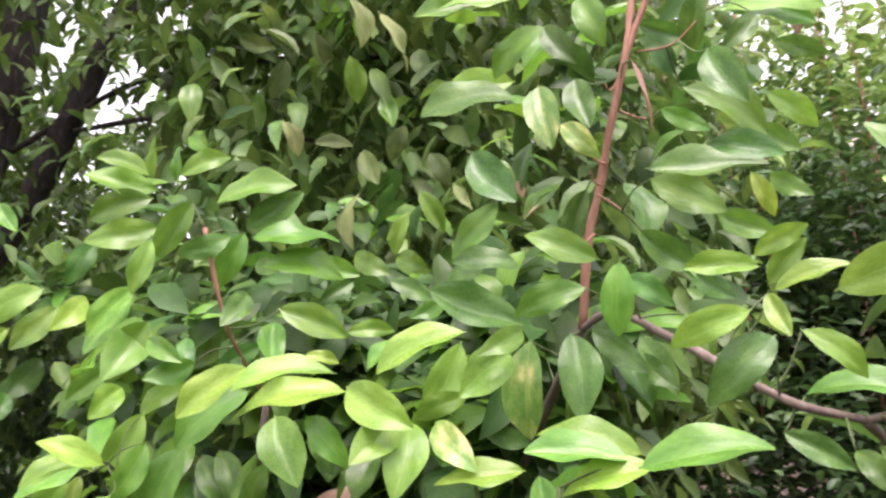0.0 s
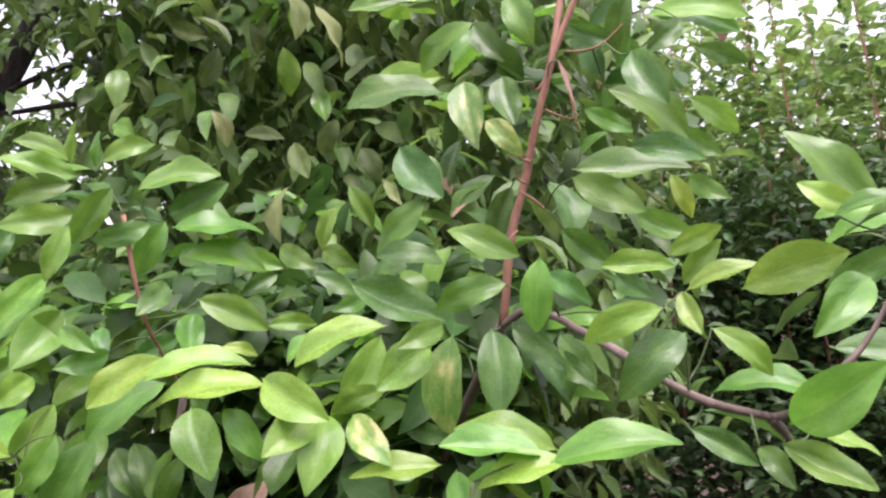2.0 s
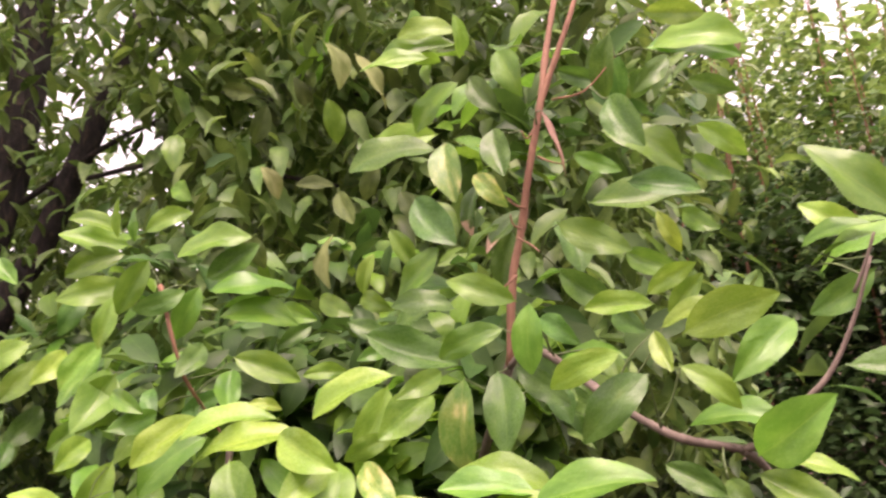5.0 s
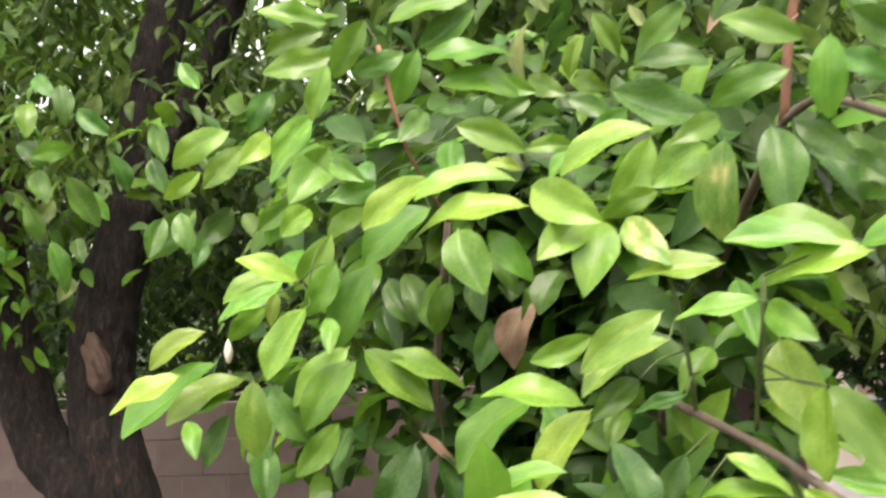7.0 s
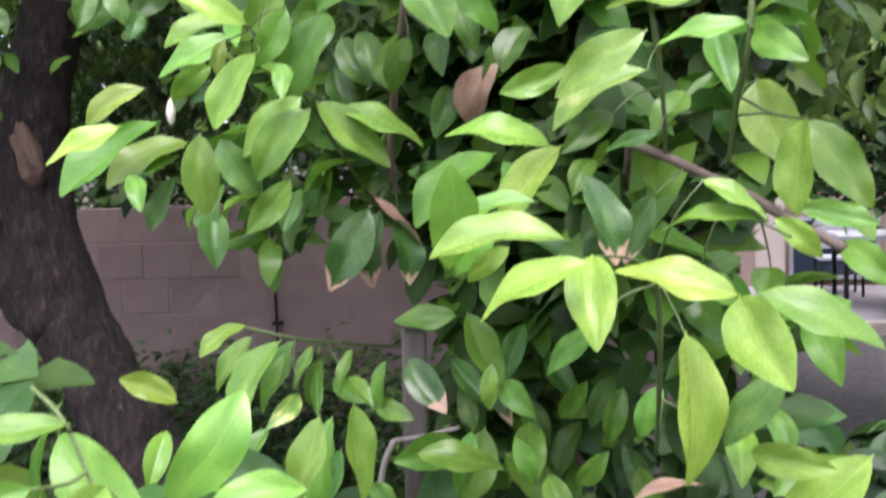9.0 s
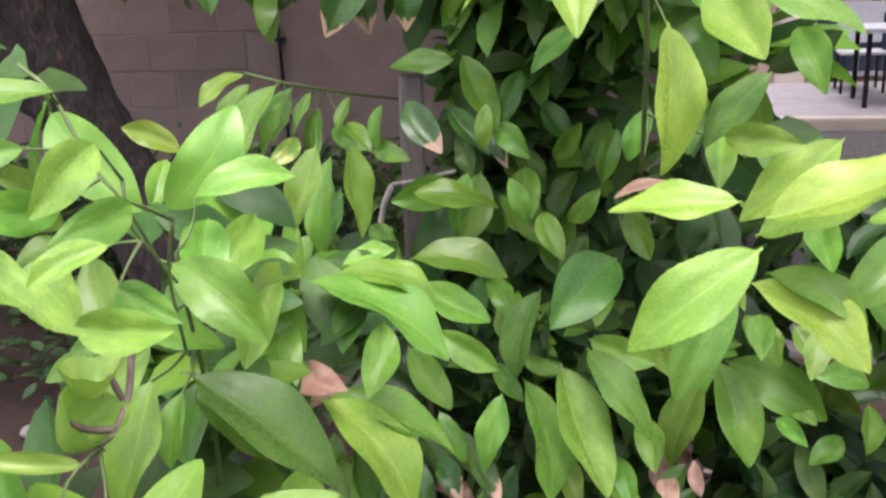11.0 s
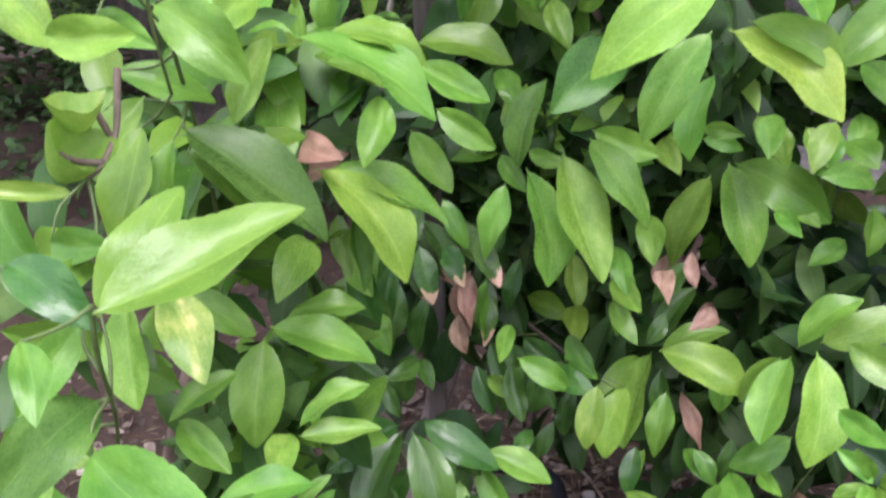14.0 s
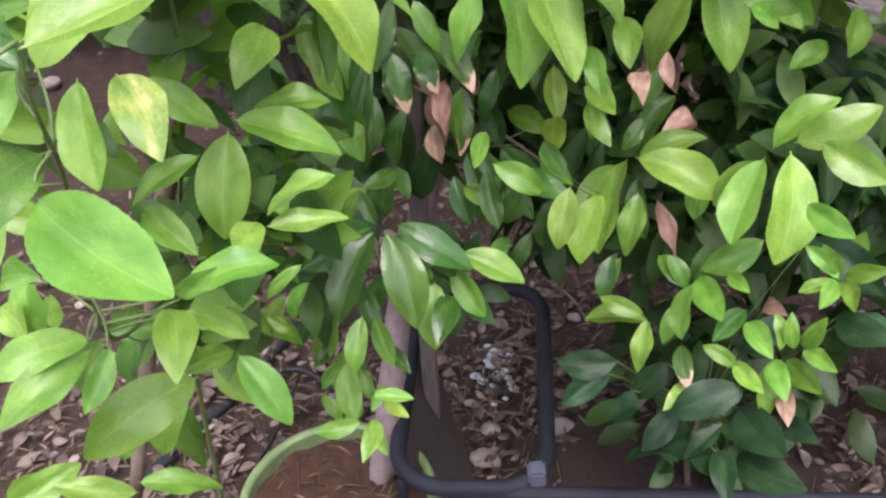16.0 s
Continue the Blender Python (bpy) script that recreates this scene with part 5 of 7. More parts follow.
leaf("l", 0.366, 1.071, 0.584, 0.369, 1.060, 0.652, 0.033, 151)
leaf("l", 0.311, 0.835, 0.745, 0.279, 0.855, 0.764, 0.020, -34)
leaf("m", 0.312, 0.842, 0.744, 0.292, 0.839, 0.779, 0.019, -85)
leaf("m", 0.318, 0.842, 0.741, 0.349, 0.822, 0.773, 0.023, 71)
leaf("l", 0.313, 0.841, 0.737, 0.295, 0.798, 0.737, 0.022, -16)
leaf("m", 0.318, 0.842, 0.739, 0.324, 0.796, 0.741, 0.022, 24)
leaf("m", 0.312, 0.834, 0.742, 0.278, 0.829, 0.728, 0.017, -23)
leaf("l", 0.267, 0.809, 0.657, 0.259, 0.833, 0.684, 0.017, 6)
leaf("m", 0.281, 0.812, 0.659, 0.273, 0.823, 0.696, 0.019, -38)
leaf("m", 0.289, 0.816, 0.661, 0.303, 0.810, 0.706, 0.022, 90)
leaf("l", 0.290, 0.815, 0.657, 0.317, 0.778, 0.670, 0.023, 48)
leaf("m", 0.282, 0.857, 0.604, 0.312, 0.803, 0.614, 0.029, 39)
leaf("m", 0.264, 0.812, 0.643, 0.274, 0.759, 0.640, 0.025, 18)
leaf("l", 0.229, 0.838, 0.667, 0.254, 0.788, 0.669, 0.027, 33)
leaf("m", 0.253, 0.800, 0.639, 0.258, 0.762, 0.600, 0.025, -22)
leaf("m", 0.185, 0.815, 0.643, 0.223, 0.802, 0.631, 0.021, 45)
leaf("l", 0.222, 0.809, 0.632, 0.250, 0.766, 0.636, 0.024, 36)
leaf("n", 0.284, 0.785, 0.621, 0.282, 0.744, 0.616, 0.023, 6)
leaf("b", 0.179, 0.833, 0.569, 0.156, 0.785, 0.567, 0.025, -22)
leaf("x", 0.163, 0.855, 0.603, 0.175, 0.805, 0.588, 0.025, 12)
leaf("n", 0.267, 1.023, 0.556, 0.286, 0.984, 0.567, 0.028, 44)
leaf("q", 0.232, 0.902, 0.632, 0.201, 0.851, 0.626, 0.028, -26)
leaf("q", 0.066, 0.948, 0.654, 0.061, 0.914, 0.611, 0.028, -11)
leaf("m", 0.121, 0.951, 0.659, 0.159, 0.912, 0.648, 0.026, 37)
leaf("m", -0.131, 1.040, 1.882, -0.087, 1.021, 1.857, 0.026, 86)
leaf("m", -0.091, 0.979, 1.780, -0.043, 0.989, 1.781, 0.023, 83)
leaf("d", -0.088, 1.024, 1.849, -0.121, 0.999, 1.823, 0.023, -88)
leaf("d", -0.057, 1.074, 1.858, -0.005, 1.088, 1.833, 0.028, 73)
leaf("m", 0.024, 0.950, 1.801, -0.005, 0.923, 1.783, 0.021, -85)
leaf("m", -0.284, 0.901, 1.778, -0.244, 0.884, 1.751, 0.024, 69)
leaf("m", -0.240, 0.922, 1.753, -0.274, 0.883, 1.735, 0.026, -89)
leaf("m", -0.309, 0.900, 1.729, -0.315, 0.850, 1.698, 0.028, -58)
leaf("d", 0.057, 0.914, 1.666, 0.100, 0.917, 1.648, 0.024, 93)
leaf("m", 0.188, 0.827, 2.070, 0.207, 0.807, 2.009, 0.032, 64)
leaf("d", 0.154, 0.864, 2.064, 0.179, 0.848, 2.016, 0.027, 80)
leaf("b", 0.127, 0.755, 2.037, 0.060, 0.753, 2.036, 0.031, -60)
leaf("d", 0.247, 0.852, 2.051, 0.291, 0.856, 2.031, 0.024, 120)
leaf("m", 0.250, 0.796, 1.932, 0.289, 0.798, 1.911, 0.021, 98)
leaf("d", 0.361, 0.843, 2.041, 0.324, 0.833, 2.005, 0.025, -90)
leaf("d", 0.302, 0.868, 1.920, 0.369, 0.859, 1.900, 0.033, 76)
leaf("m", 0.271, 1.213, 1.956, 0.284, 1.176, 1.970, 0.019, 143)
leaf("d", 0.266, 0.817, 1.781, 0.287, 0.784, 1.753, 0.023, 68)
leaf("d", 0.214, 0.894, 1.723, 0.241, 0.865, 1.689, 0.025, 65)
leaf("d", 0.379, 0.872, 2.023, 0.424, 0.867, 2.003, 0.023, 117)
leaf("y", -0.376, 0.856, 1.201, -0.363, 0.803, 1.164, 0.031, -20)
leaf("m", -0.331, 0.868, 1.199, -0.361, 0.831, 1.142, 0.037, -62)
leaf("m", -0.324, 0.879, 1.183, -0.292, 0.829, 1.146, 0.033, 9)
leaf("l", -0.288, 0.906, 1.184, -0.300, 0.880, 1.126, 0.030, -23)
leaf("m", -0.282, 0.957, 1.233, -0.275, 0.935, 1.150, 0.041, 46)
leaf("m", -0.334, 0.725, 1.300, -0.330, 0.690, 1.267, 0.023, -28)
leaf("m", -0.344, 1.002, 1.313, -0.362, 0.986, 1.269, 0.024, -42)
leaf("m", -0.314, 1.013, 1.302, -0.322, 1.000, 1.255, 0.024, -55)
leaf("m", -0.303, 1.020, 1.276, -0.260, 1.004, 1.257, 0.024, 60)
leaf("m", -0.387, 0.986, 1.289, -0.398, 0.946, 1.290, 0.020, -77)
leaf("m", -0.099, 0.715, 1.160, -0.054, 0.716, 1.131, 0.028, 64)
leaf("b", -0.174, 0.705, 1.216, -0.139, 0.723, 1.225, 0.019, 39)
leaf("m", -0.155, 0.660, 1.088, -0.141, 0.634, 1.034, 0.029, -44)
leaf("m", 0.121, 0.625, 1.226, 0.110, 0.607, 1.179, 0.024, 3)
leaf("m", 0.136, 0.518, 1.285, 0.180, 0.509, 1.266, 0.023, 39)
leaf("m", 0.119, 0.699, 1.324, 0.116, 0.657, 1.301, 0.023, -7)
leaf("m", 0.205, 0.629, 1.235, 0.235, 0.591, 1.218, 0.024, 53)
leaf("m", 0.172, 0.610, 1.293, 0.174, 0.566, 1.275, 0.022, 12)
leaf("b", 0.185, 0.540, 1.307, 0.220, 0.536, 1.313, 0.017, 25)
leaf("m", 0.110, 0.900, 1.090, 0.144, 0.880, 1.094, 0.019, 68)
leaf("m", -0.212, 0.941, 1.315, -0.217, 0.933, 1.272, 0.021, -7)
leaf("l", 0.185, 0.898, 1.011, 0.207, 0.862, 1.006, 0.020, 45)
leaf("l", -0.097, 0.920, 1.041, -0.065, 0.886, 1.019, 0.024, 33)
leaf("m", -0.142, 0.852, 1.014, -0.115, 0.838, 0.972, 0.025, 23)
leaf("m", 0.033, 0.873, 0.969, 0.052, 0.832, 0.942, 0.025, 19)
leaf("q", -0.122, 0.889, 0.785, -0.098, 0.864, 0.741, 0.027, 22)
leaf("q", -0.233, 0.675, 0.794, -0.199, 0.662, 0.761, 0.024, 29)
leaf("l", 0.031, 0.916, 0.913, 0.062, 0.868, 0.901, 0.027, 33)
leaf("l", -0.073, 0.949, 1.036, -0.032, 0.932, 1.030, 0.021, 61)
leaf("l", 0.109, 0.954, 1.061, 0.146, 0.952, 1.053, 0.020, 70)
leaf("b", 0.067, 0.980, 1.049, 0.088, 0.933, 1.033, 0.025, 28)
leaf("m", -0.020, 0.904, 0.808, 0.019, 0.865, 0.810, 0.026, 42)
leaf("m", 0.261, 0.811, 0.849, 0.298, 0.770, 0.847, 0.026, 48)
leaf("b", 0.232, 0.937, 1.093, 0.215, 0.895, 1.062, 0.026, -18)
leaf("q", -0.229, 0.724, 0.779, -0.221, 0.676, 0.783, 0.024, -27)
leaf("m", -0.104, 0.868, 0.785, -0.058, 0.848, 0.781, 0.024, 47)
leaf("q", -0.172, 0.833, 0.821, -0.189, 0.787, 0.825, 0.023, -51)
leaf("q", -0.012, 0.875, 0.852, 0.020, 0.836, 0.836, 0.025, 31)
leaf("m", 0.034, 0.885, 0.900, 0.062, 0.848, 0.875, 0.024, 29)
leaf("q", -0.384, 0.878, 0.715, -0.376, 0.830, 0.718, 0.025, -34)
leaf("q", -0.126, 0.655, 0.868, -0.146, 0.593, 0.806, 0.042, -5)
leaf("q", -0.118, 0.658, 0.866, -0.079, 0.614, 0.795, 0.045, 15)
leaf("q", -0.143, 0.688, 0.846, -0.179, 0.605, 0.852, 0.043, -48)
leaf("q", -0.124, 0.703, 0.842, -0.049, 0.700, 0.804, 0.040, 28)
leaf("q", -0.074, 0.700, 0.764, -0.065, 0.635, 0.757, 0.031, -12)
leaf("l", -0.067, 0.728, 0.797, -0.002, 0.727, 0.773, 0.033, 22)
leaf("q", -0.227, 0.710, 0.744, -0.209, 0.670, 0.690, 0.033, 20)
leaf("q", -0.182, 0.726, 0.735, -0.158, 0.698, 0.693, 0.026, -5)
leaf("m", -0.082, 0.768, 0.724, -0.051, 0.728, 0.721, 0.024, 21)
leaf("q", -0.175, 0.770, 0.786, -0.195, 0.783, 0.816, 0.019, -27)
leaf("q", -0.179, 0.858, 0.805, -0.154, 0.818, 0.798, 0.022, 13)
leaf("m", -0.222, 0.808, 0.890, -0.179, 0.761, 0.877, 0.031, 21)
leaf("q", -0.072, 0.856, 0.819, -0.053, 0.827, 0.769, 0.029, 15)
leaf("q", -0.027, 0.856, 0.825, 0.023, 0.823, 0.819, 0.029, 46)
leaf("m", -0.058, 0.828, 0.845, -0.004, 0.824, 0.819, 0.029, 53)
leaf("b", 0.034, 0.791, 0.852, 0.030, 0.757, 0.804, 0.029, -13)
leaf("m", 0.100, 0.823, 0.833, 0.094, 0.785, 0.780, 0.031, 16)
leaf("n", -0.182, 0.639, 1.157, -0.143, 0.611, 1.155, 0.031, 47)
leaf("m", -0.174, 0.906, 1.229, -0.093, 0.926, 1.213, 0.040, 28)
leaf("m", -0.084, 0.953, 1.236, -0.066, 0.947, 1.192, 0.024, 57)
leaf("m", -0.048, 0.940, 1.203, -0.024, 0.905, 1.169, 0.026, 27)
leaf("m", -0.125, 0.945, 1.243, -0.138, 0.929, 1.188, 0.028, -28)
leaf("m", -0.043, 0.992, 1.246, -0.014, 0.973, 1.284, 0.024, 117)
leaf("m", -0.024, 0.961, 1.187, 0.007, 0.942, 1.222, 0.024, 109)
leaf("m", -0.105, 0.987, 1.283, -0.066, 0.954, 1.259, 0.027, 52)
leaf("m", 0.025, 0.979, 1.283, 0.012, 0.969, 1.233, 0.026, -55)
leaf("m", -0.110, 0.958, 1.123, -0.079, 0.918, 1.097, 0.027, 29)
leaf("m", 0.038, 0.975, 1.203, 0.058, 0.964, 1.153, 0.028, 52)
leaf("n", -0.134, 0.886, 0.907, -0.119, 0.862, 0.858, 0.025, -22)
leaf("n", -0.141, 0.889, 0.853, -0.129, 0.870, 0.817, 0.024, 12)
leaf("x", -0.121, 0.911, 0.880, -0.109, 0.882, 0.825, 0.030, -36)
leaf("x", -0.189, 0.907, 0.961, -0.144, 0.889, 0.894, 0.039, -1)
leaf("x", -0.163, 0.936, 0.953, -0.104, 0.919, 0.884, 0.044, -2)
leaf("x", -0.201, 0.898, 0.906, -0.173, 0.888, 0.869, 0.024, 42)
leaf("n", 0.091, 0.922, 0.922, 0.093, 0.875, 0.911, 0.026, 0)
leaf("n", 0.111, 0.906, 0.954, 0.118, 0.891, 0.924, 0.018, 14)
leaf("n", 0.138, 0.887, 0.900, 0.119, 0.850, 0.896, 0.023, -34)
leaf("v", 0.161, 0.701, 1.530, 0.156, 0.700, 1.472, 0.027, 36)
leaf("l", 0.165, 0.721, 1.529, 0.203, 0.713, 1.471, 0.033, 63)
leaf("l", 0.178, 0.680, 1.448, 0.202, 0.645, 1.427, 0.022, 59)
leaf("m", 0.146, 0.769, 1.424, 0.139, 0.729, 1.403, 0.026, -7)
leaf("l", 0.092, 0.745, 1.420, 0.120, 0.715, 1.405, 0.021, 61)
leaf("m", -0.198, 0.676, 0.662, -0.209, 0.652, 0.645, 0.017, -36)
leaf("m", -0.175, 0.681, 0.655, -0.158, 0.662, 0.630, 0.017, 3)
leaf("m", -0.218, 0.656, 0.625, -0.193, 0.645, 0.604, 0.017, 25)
leaf("q", -0.150, 0.710, 0.666, -0.122, 0.687, 0.656, 0.018, 22)
leaf("q", -0.209, 0.694, 0.679, -0.217, 0.657, 0.672, 0.018, -33)
leaf("l", -0.180, 0.680, 0.591, -0.188, 0.645, 0.596, 0.017, -35)
leaf("l", -0.151, 0.685, 0.628, -0.154, 0.653, 0.622, 0.015, -25)
leaf("q", -0.190, 0.692, 0.674, -0.174, 0.677, 0.650, 0.017, 14)
leaf("q", -0.231, 0.687, 0.713, -0.228, 0.648, 0.706, 0.019, -23)
leaf("m", -0.164, 0.658, 0.581, -0.137, 0.633, 0.577, 0.017, 17)
leaf("m", -0.074, 0.867, 0.862, -0.074, 0.821, 0.847, 0.022, -18)
leaf("q", -0.046, 0.849, 0.734, -0.056, 0.804, 0.725, 0.022, -27)
leaf("q", -0.127, 0.782, 0.729, -0.120, 0.737, 0.725, 0.022, -13)
leaf("m", -0.181, 0.690, 0.681, -0.185, 0.660, 0.627, 0.041, 6)
leaf("m", -0.209, 0.700, 0.710, -0.223, 0.670, 0.661, 0.027, -28)
leaf("m", -0.160, 0.700, 0.716, -0.137, 0.680, 0.673, 0.024, 13)
leaf("m", -0.087, 0.700, 0.778, -0.077, 0.660, 0.725, 0.033, -5)
leaf("q", -0.107, 0.720, 0.820, -0.072, 0.710, 0.783, 0.027, 40)
leaf("m", -0.074, 0.720, 0.787, -0.039, 0.700, 0.746, 0.026, 39)
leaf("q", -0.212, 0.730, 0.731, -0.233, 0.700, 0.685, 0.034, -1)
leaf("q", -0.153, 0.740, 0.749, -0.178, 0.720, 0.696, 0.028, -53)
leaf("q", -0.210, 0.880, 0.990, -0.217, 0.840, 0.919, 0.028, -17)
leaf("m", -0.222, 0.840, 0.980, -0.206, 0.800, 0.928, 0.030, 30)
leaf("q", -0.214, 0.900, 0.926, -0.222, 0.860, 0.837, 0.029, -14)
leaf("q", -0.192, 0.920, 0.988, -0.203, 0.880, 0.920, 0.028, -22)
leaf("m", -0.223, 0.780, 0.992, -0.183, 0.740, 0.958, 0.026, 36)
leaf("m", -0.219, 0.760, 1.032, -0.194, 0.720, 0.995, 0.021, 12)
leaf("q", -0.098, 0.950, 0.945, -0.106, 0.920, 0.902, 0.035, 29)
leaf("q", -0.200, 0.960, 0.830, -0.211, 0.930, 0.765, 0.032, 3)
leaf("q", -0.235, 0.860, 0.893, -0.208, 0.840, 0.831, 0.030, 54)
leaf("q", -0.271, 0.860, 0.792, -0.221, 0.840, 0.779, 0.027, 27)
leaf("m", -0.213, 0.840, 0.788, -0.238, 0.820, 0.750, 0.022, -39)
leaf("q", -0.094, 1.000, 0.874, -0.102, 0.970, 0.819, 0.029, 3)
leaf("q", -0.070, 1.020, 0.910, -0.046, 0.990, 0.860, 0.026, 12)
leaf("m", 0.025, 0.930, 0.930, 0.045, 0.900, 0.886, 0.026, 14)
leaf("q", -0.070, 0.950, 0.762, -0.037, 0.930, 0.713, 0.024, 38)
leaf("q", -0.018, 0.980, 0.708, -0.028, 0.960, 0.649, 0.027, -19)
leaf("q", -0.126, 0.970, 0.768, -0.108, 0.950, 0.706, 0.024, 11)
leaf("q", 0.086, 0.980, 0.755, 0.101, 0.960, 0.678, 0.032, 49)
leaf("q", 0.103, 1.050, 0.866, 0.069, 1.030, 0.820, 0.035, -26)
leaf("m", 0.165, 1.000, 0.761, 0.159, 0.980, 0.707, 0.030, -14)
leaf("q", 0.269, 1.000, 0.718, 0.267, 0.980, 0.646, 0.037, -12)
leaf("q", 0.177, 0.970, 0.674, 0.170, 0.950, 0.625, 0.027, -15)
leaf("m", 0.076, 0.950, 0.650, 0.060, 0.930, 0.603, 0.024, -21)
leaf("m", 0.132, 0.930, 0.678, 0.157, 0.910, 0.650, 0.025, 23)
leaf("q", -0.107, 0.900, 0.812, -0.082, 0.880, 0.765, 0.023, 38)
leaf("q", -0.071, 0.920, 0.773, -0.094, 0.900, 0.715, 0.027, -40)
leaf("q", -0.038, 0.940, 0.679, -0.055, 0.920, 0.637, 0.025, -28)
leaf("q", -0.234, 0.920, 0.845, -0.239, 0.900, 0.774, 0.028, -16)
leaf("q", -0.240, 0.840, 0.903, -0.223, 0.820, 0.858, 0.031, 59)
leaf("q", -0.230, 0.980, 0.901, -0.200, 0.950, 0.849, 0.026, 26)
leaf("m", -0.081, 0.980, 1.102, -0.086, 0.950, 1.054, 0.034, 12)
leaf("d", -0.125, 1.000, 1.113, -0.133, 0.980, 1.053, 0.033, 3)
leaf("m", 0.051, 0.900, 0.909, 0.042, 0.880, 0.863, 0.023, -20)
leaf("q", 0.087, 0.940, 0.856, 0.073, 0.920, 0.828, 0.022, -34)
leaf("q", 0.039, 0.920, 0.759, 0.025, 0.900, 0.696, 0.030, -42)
leaf("l", 0.164, 1.100, 1.040, 0.201, 1.070, 0.999, 0.044, 10)
leaf("m", 0.257, 1.100, 1.027, 0.238, 1.070, 0.989, 0.030, -20)
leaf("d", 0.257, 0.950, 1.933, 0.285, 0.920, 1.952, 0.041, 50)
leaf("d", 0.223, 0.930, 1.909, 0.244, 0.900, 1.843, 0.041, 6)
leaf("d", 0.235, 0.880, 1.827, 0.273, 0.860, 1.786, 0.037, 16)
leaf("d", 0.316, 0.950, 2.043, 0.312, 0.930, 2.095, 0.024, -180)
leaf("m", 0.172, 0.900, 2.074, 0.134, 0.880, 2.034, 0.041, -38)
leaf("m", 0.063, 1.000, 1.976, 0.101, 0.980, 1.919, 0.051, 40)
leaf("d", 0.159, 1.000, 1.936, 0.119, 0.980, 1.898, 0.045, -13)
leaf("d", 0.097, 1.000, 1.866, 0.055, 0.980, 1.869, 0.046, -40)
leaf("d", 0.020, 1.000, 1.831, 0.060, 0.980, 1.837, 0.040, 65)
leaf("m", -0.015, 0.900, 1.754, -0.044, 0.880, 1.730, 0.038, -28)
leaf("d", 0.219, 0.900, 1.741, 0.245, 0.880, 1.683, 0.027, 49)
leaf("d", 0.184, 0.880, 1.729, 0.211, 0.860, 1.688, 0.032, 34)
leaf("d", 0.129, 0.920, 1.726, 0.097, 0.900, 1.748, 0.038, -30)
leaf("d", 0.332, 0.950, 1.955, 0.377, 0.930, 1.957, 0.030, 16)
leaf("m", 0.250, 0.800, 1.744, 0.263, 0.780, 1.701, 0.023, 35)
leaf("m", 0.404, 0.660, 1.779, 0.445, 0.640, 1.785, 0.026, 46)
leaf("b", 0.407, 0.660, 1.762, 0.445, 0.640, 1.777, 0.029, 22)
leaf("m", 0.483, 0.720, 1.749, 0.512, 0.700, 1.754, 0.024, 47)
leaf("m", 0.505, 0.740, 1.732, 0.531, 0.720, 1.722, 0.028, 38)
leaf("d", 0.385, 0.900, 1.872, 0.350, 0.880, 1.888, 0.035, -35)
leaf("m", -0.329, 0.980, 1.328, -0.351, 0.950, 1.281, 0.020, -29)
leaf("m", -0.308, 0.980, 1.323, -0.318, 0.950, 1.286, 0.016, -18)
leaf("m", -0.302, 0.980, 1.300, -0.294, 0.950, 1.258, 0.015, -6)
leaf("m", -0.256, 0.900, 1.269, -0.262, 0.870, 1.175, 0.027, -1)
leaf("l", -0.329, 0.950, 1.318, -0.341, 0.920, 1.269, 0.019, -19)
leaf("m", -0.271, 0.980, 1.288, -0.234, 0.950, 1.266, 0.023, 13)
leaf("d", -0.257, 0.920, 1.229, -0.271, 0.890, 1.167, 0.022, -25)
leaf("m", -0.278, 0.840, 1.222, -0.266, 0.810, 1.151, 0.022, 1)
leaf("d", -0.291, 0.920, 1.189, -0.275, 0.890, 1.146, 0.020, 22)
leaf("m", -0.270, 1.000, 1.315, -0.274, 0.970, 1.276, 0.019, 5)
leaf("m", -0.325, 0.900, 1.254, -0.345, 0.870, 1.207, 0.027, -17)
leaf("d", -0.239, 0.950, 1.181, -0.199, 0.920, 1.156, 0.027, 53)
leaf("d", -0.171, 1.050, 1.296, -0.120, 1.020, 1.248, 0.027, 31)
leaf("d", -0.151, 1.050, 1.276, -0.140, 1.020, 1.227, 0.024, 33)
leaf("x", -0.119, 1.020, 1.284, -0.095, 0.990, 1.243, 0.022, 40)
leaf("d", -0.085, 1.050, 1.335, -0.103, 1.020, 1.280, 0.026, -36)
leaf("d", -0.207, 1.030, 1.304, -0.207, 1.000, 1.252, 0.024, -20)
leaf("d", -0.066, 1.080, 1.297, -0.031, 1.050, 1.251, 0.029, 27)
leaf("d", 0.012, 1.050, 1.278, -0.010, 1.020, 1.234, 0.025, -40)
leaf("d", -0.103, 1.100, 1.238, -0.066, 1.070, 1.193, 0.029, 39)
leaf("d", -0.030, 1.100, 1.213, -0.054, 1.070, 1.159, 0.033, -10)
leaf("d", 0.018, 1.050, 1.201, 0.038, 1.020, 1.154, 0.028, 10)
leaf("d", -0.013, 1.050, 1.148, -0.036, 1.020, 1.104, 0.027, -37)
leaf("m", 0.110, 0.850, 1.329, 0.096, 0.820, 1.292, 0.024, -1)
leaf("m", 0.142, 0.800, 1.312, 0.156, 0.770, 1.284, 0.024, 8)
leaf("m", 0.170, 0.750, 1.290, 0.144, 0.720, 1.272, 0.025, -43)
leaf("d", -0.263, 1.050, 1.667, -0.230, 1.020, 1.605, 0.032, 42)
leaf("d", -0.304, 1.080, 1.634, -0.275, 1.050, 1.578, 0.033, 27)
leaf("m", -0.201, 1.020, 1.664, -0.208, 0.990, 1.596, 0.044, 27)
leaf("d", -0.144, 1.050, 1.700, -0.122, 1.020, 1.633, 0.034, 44)
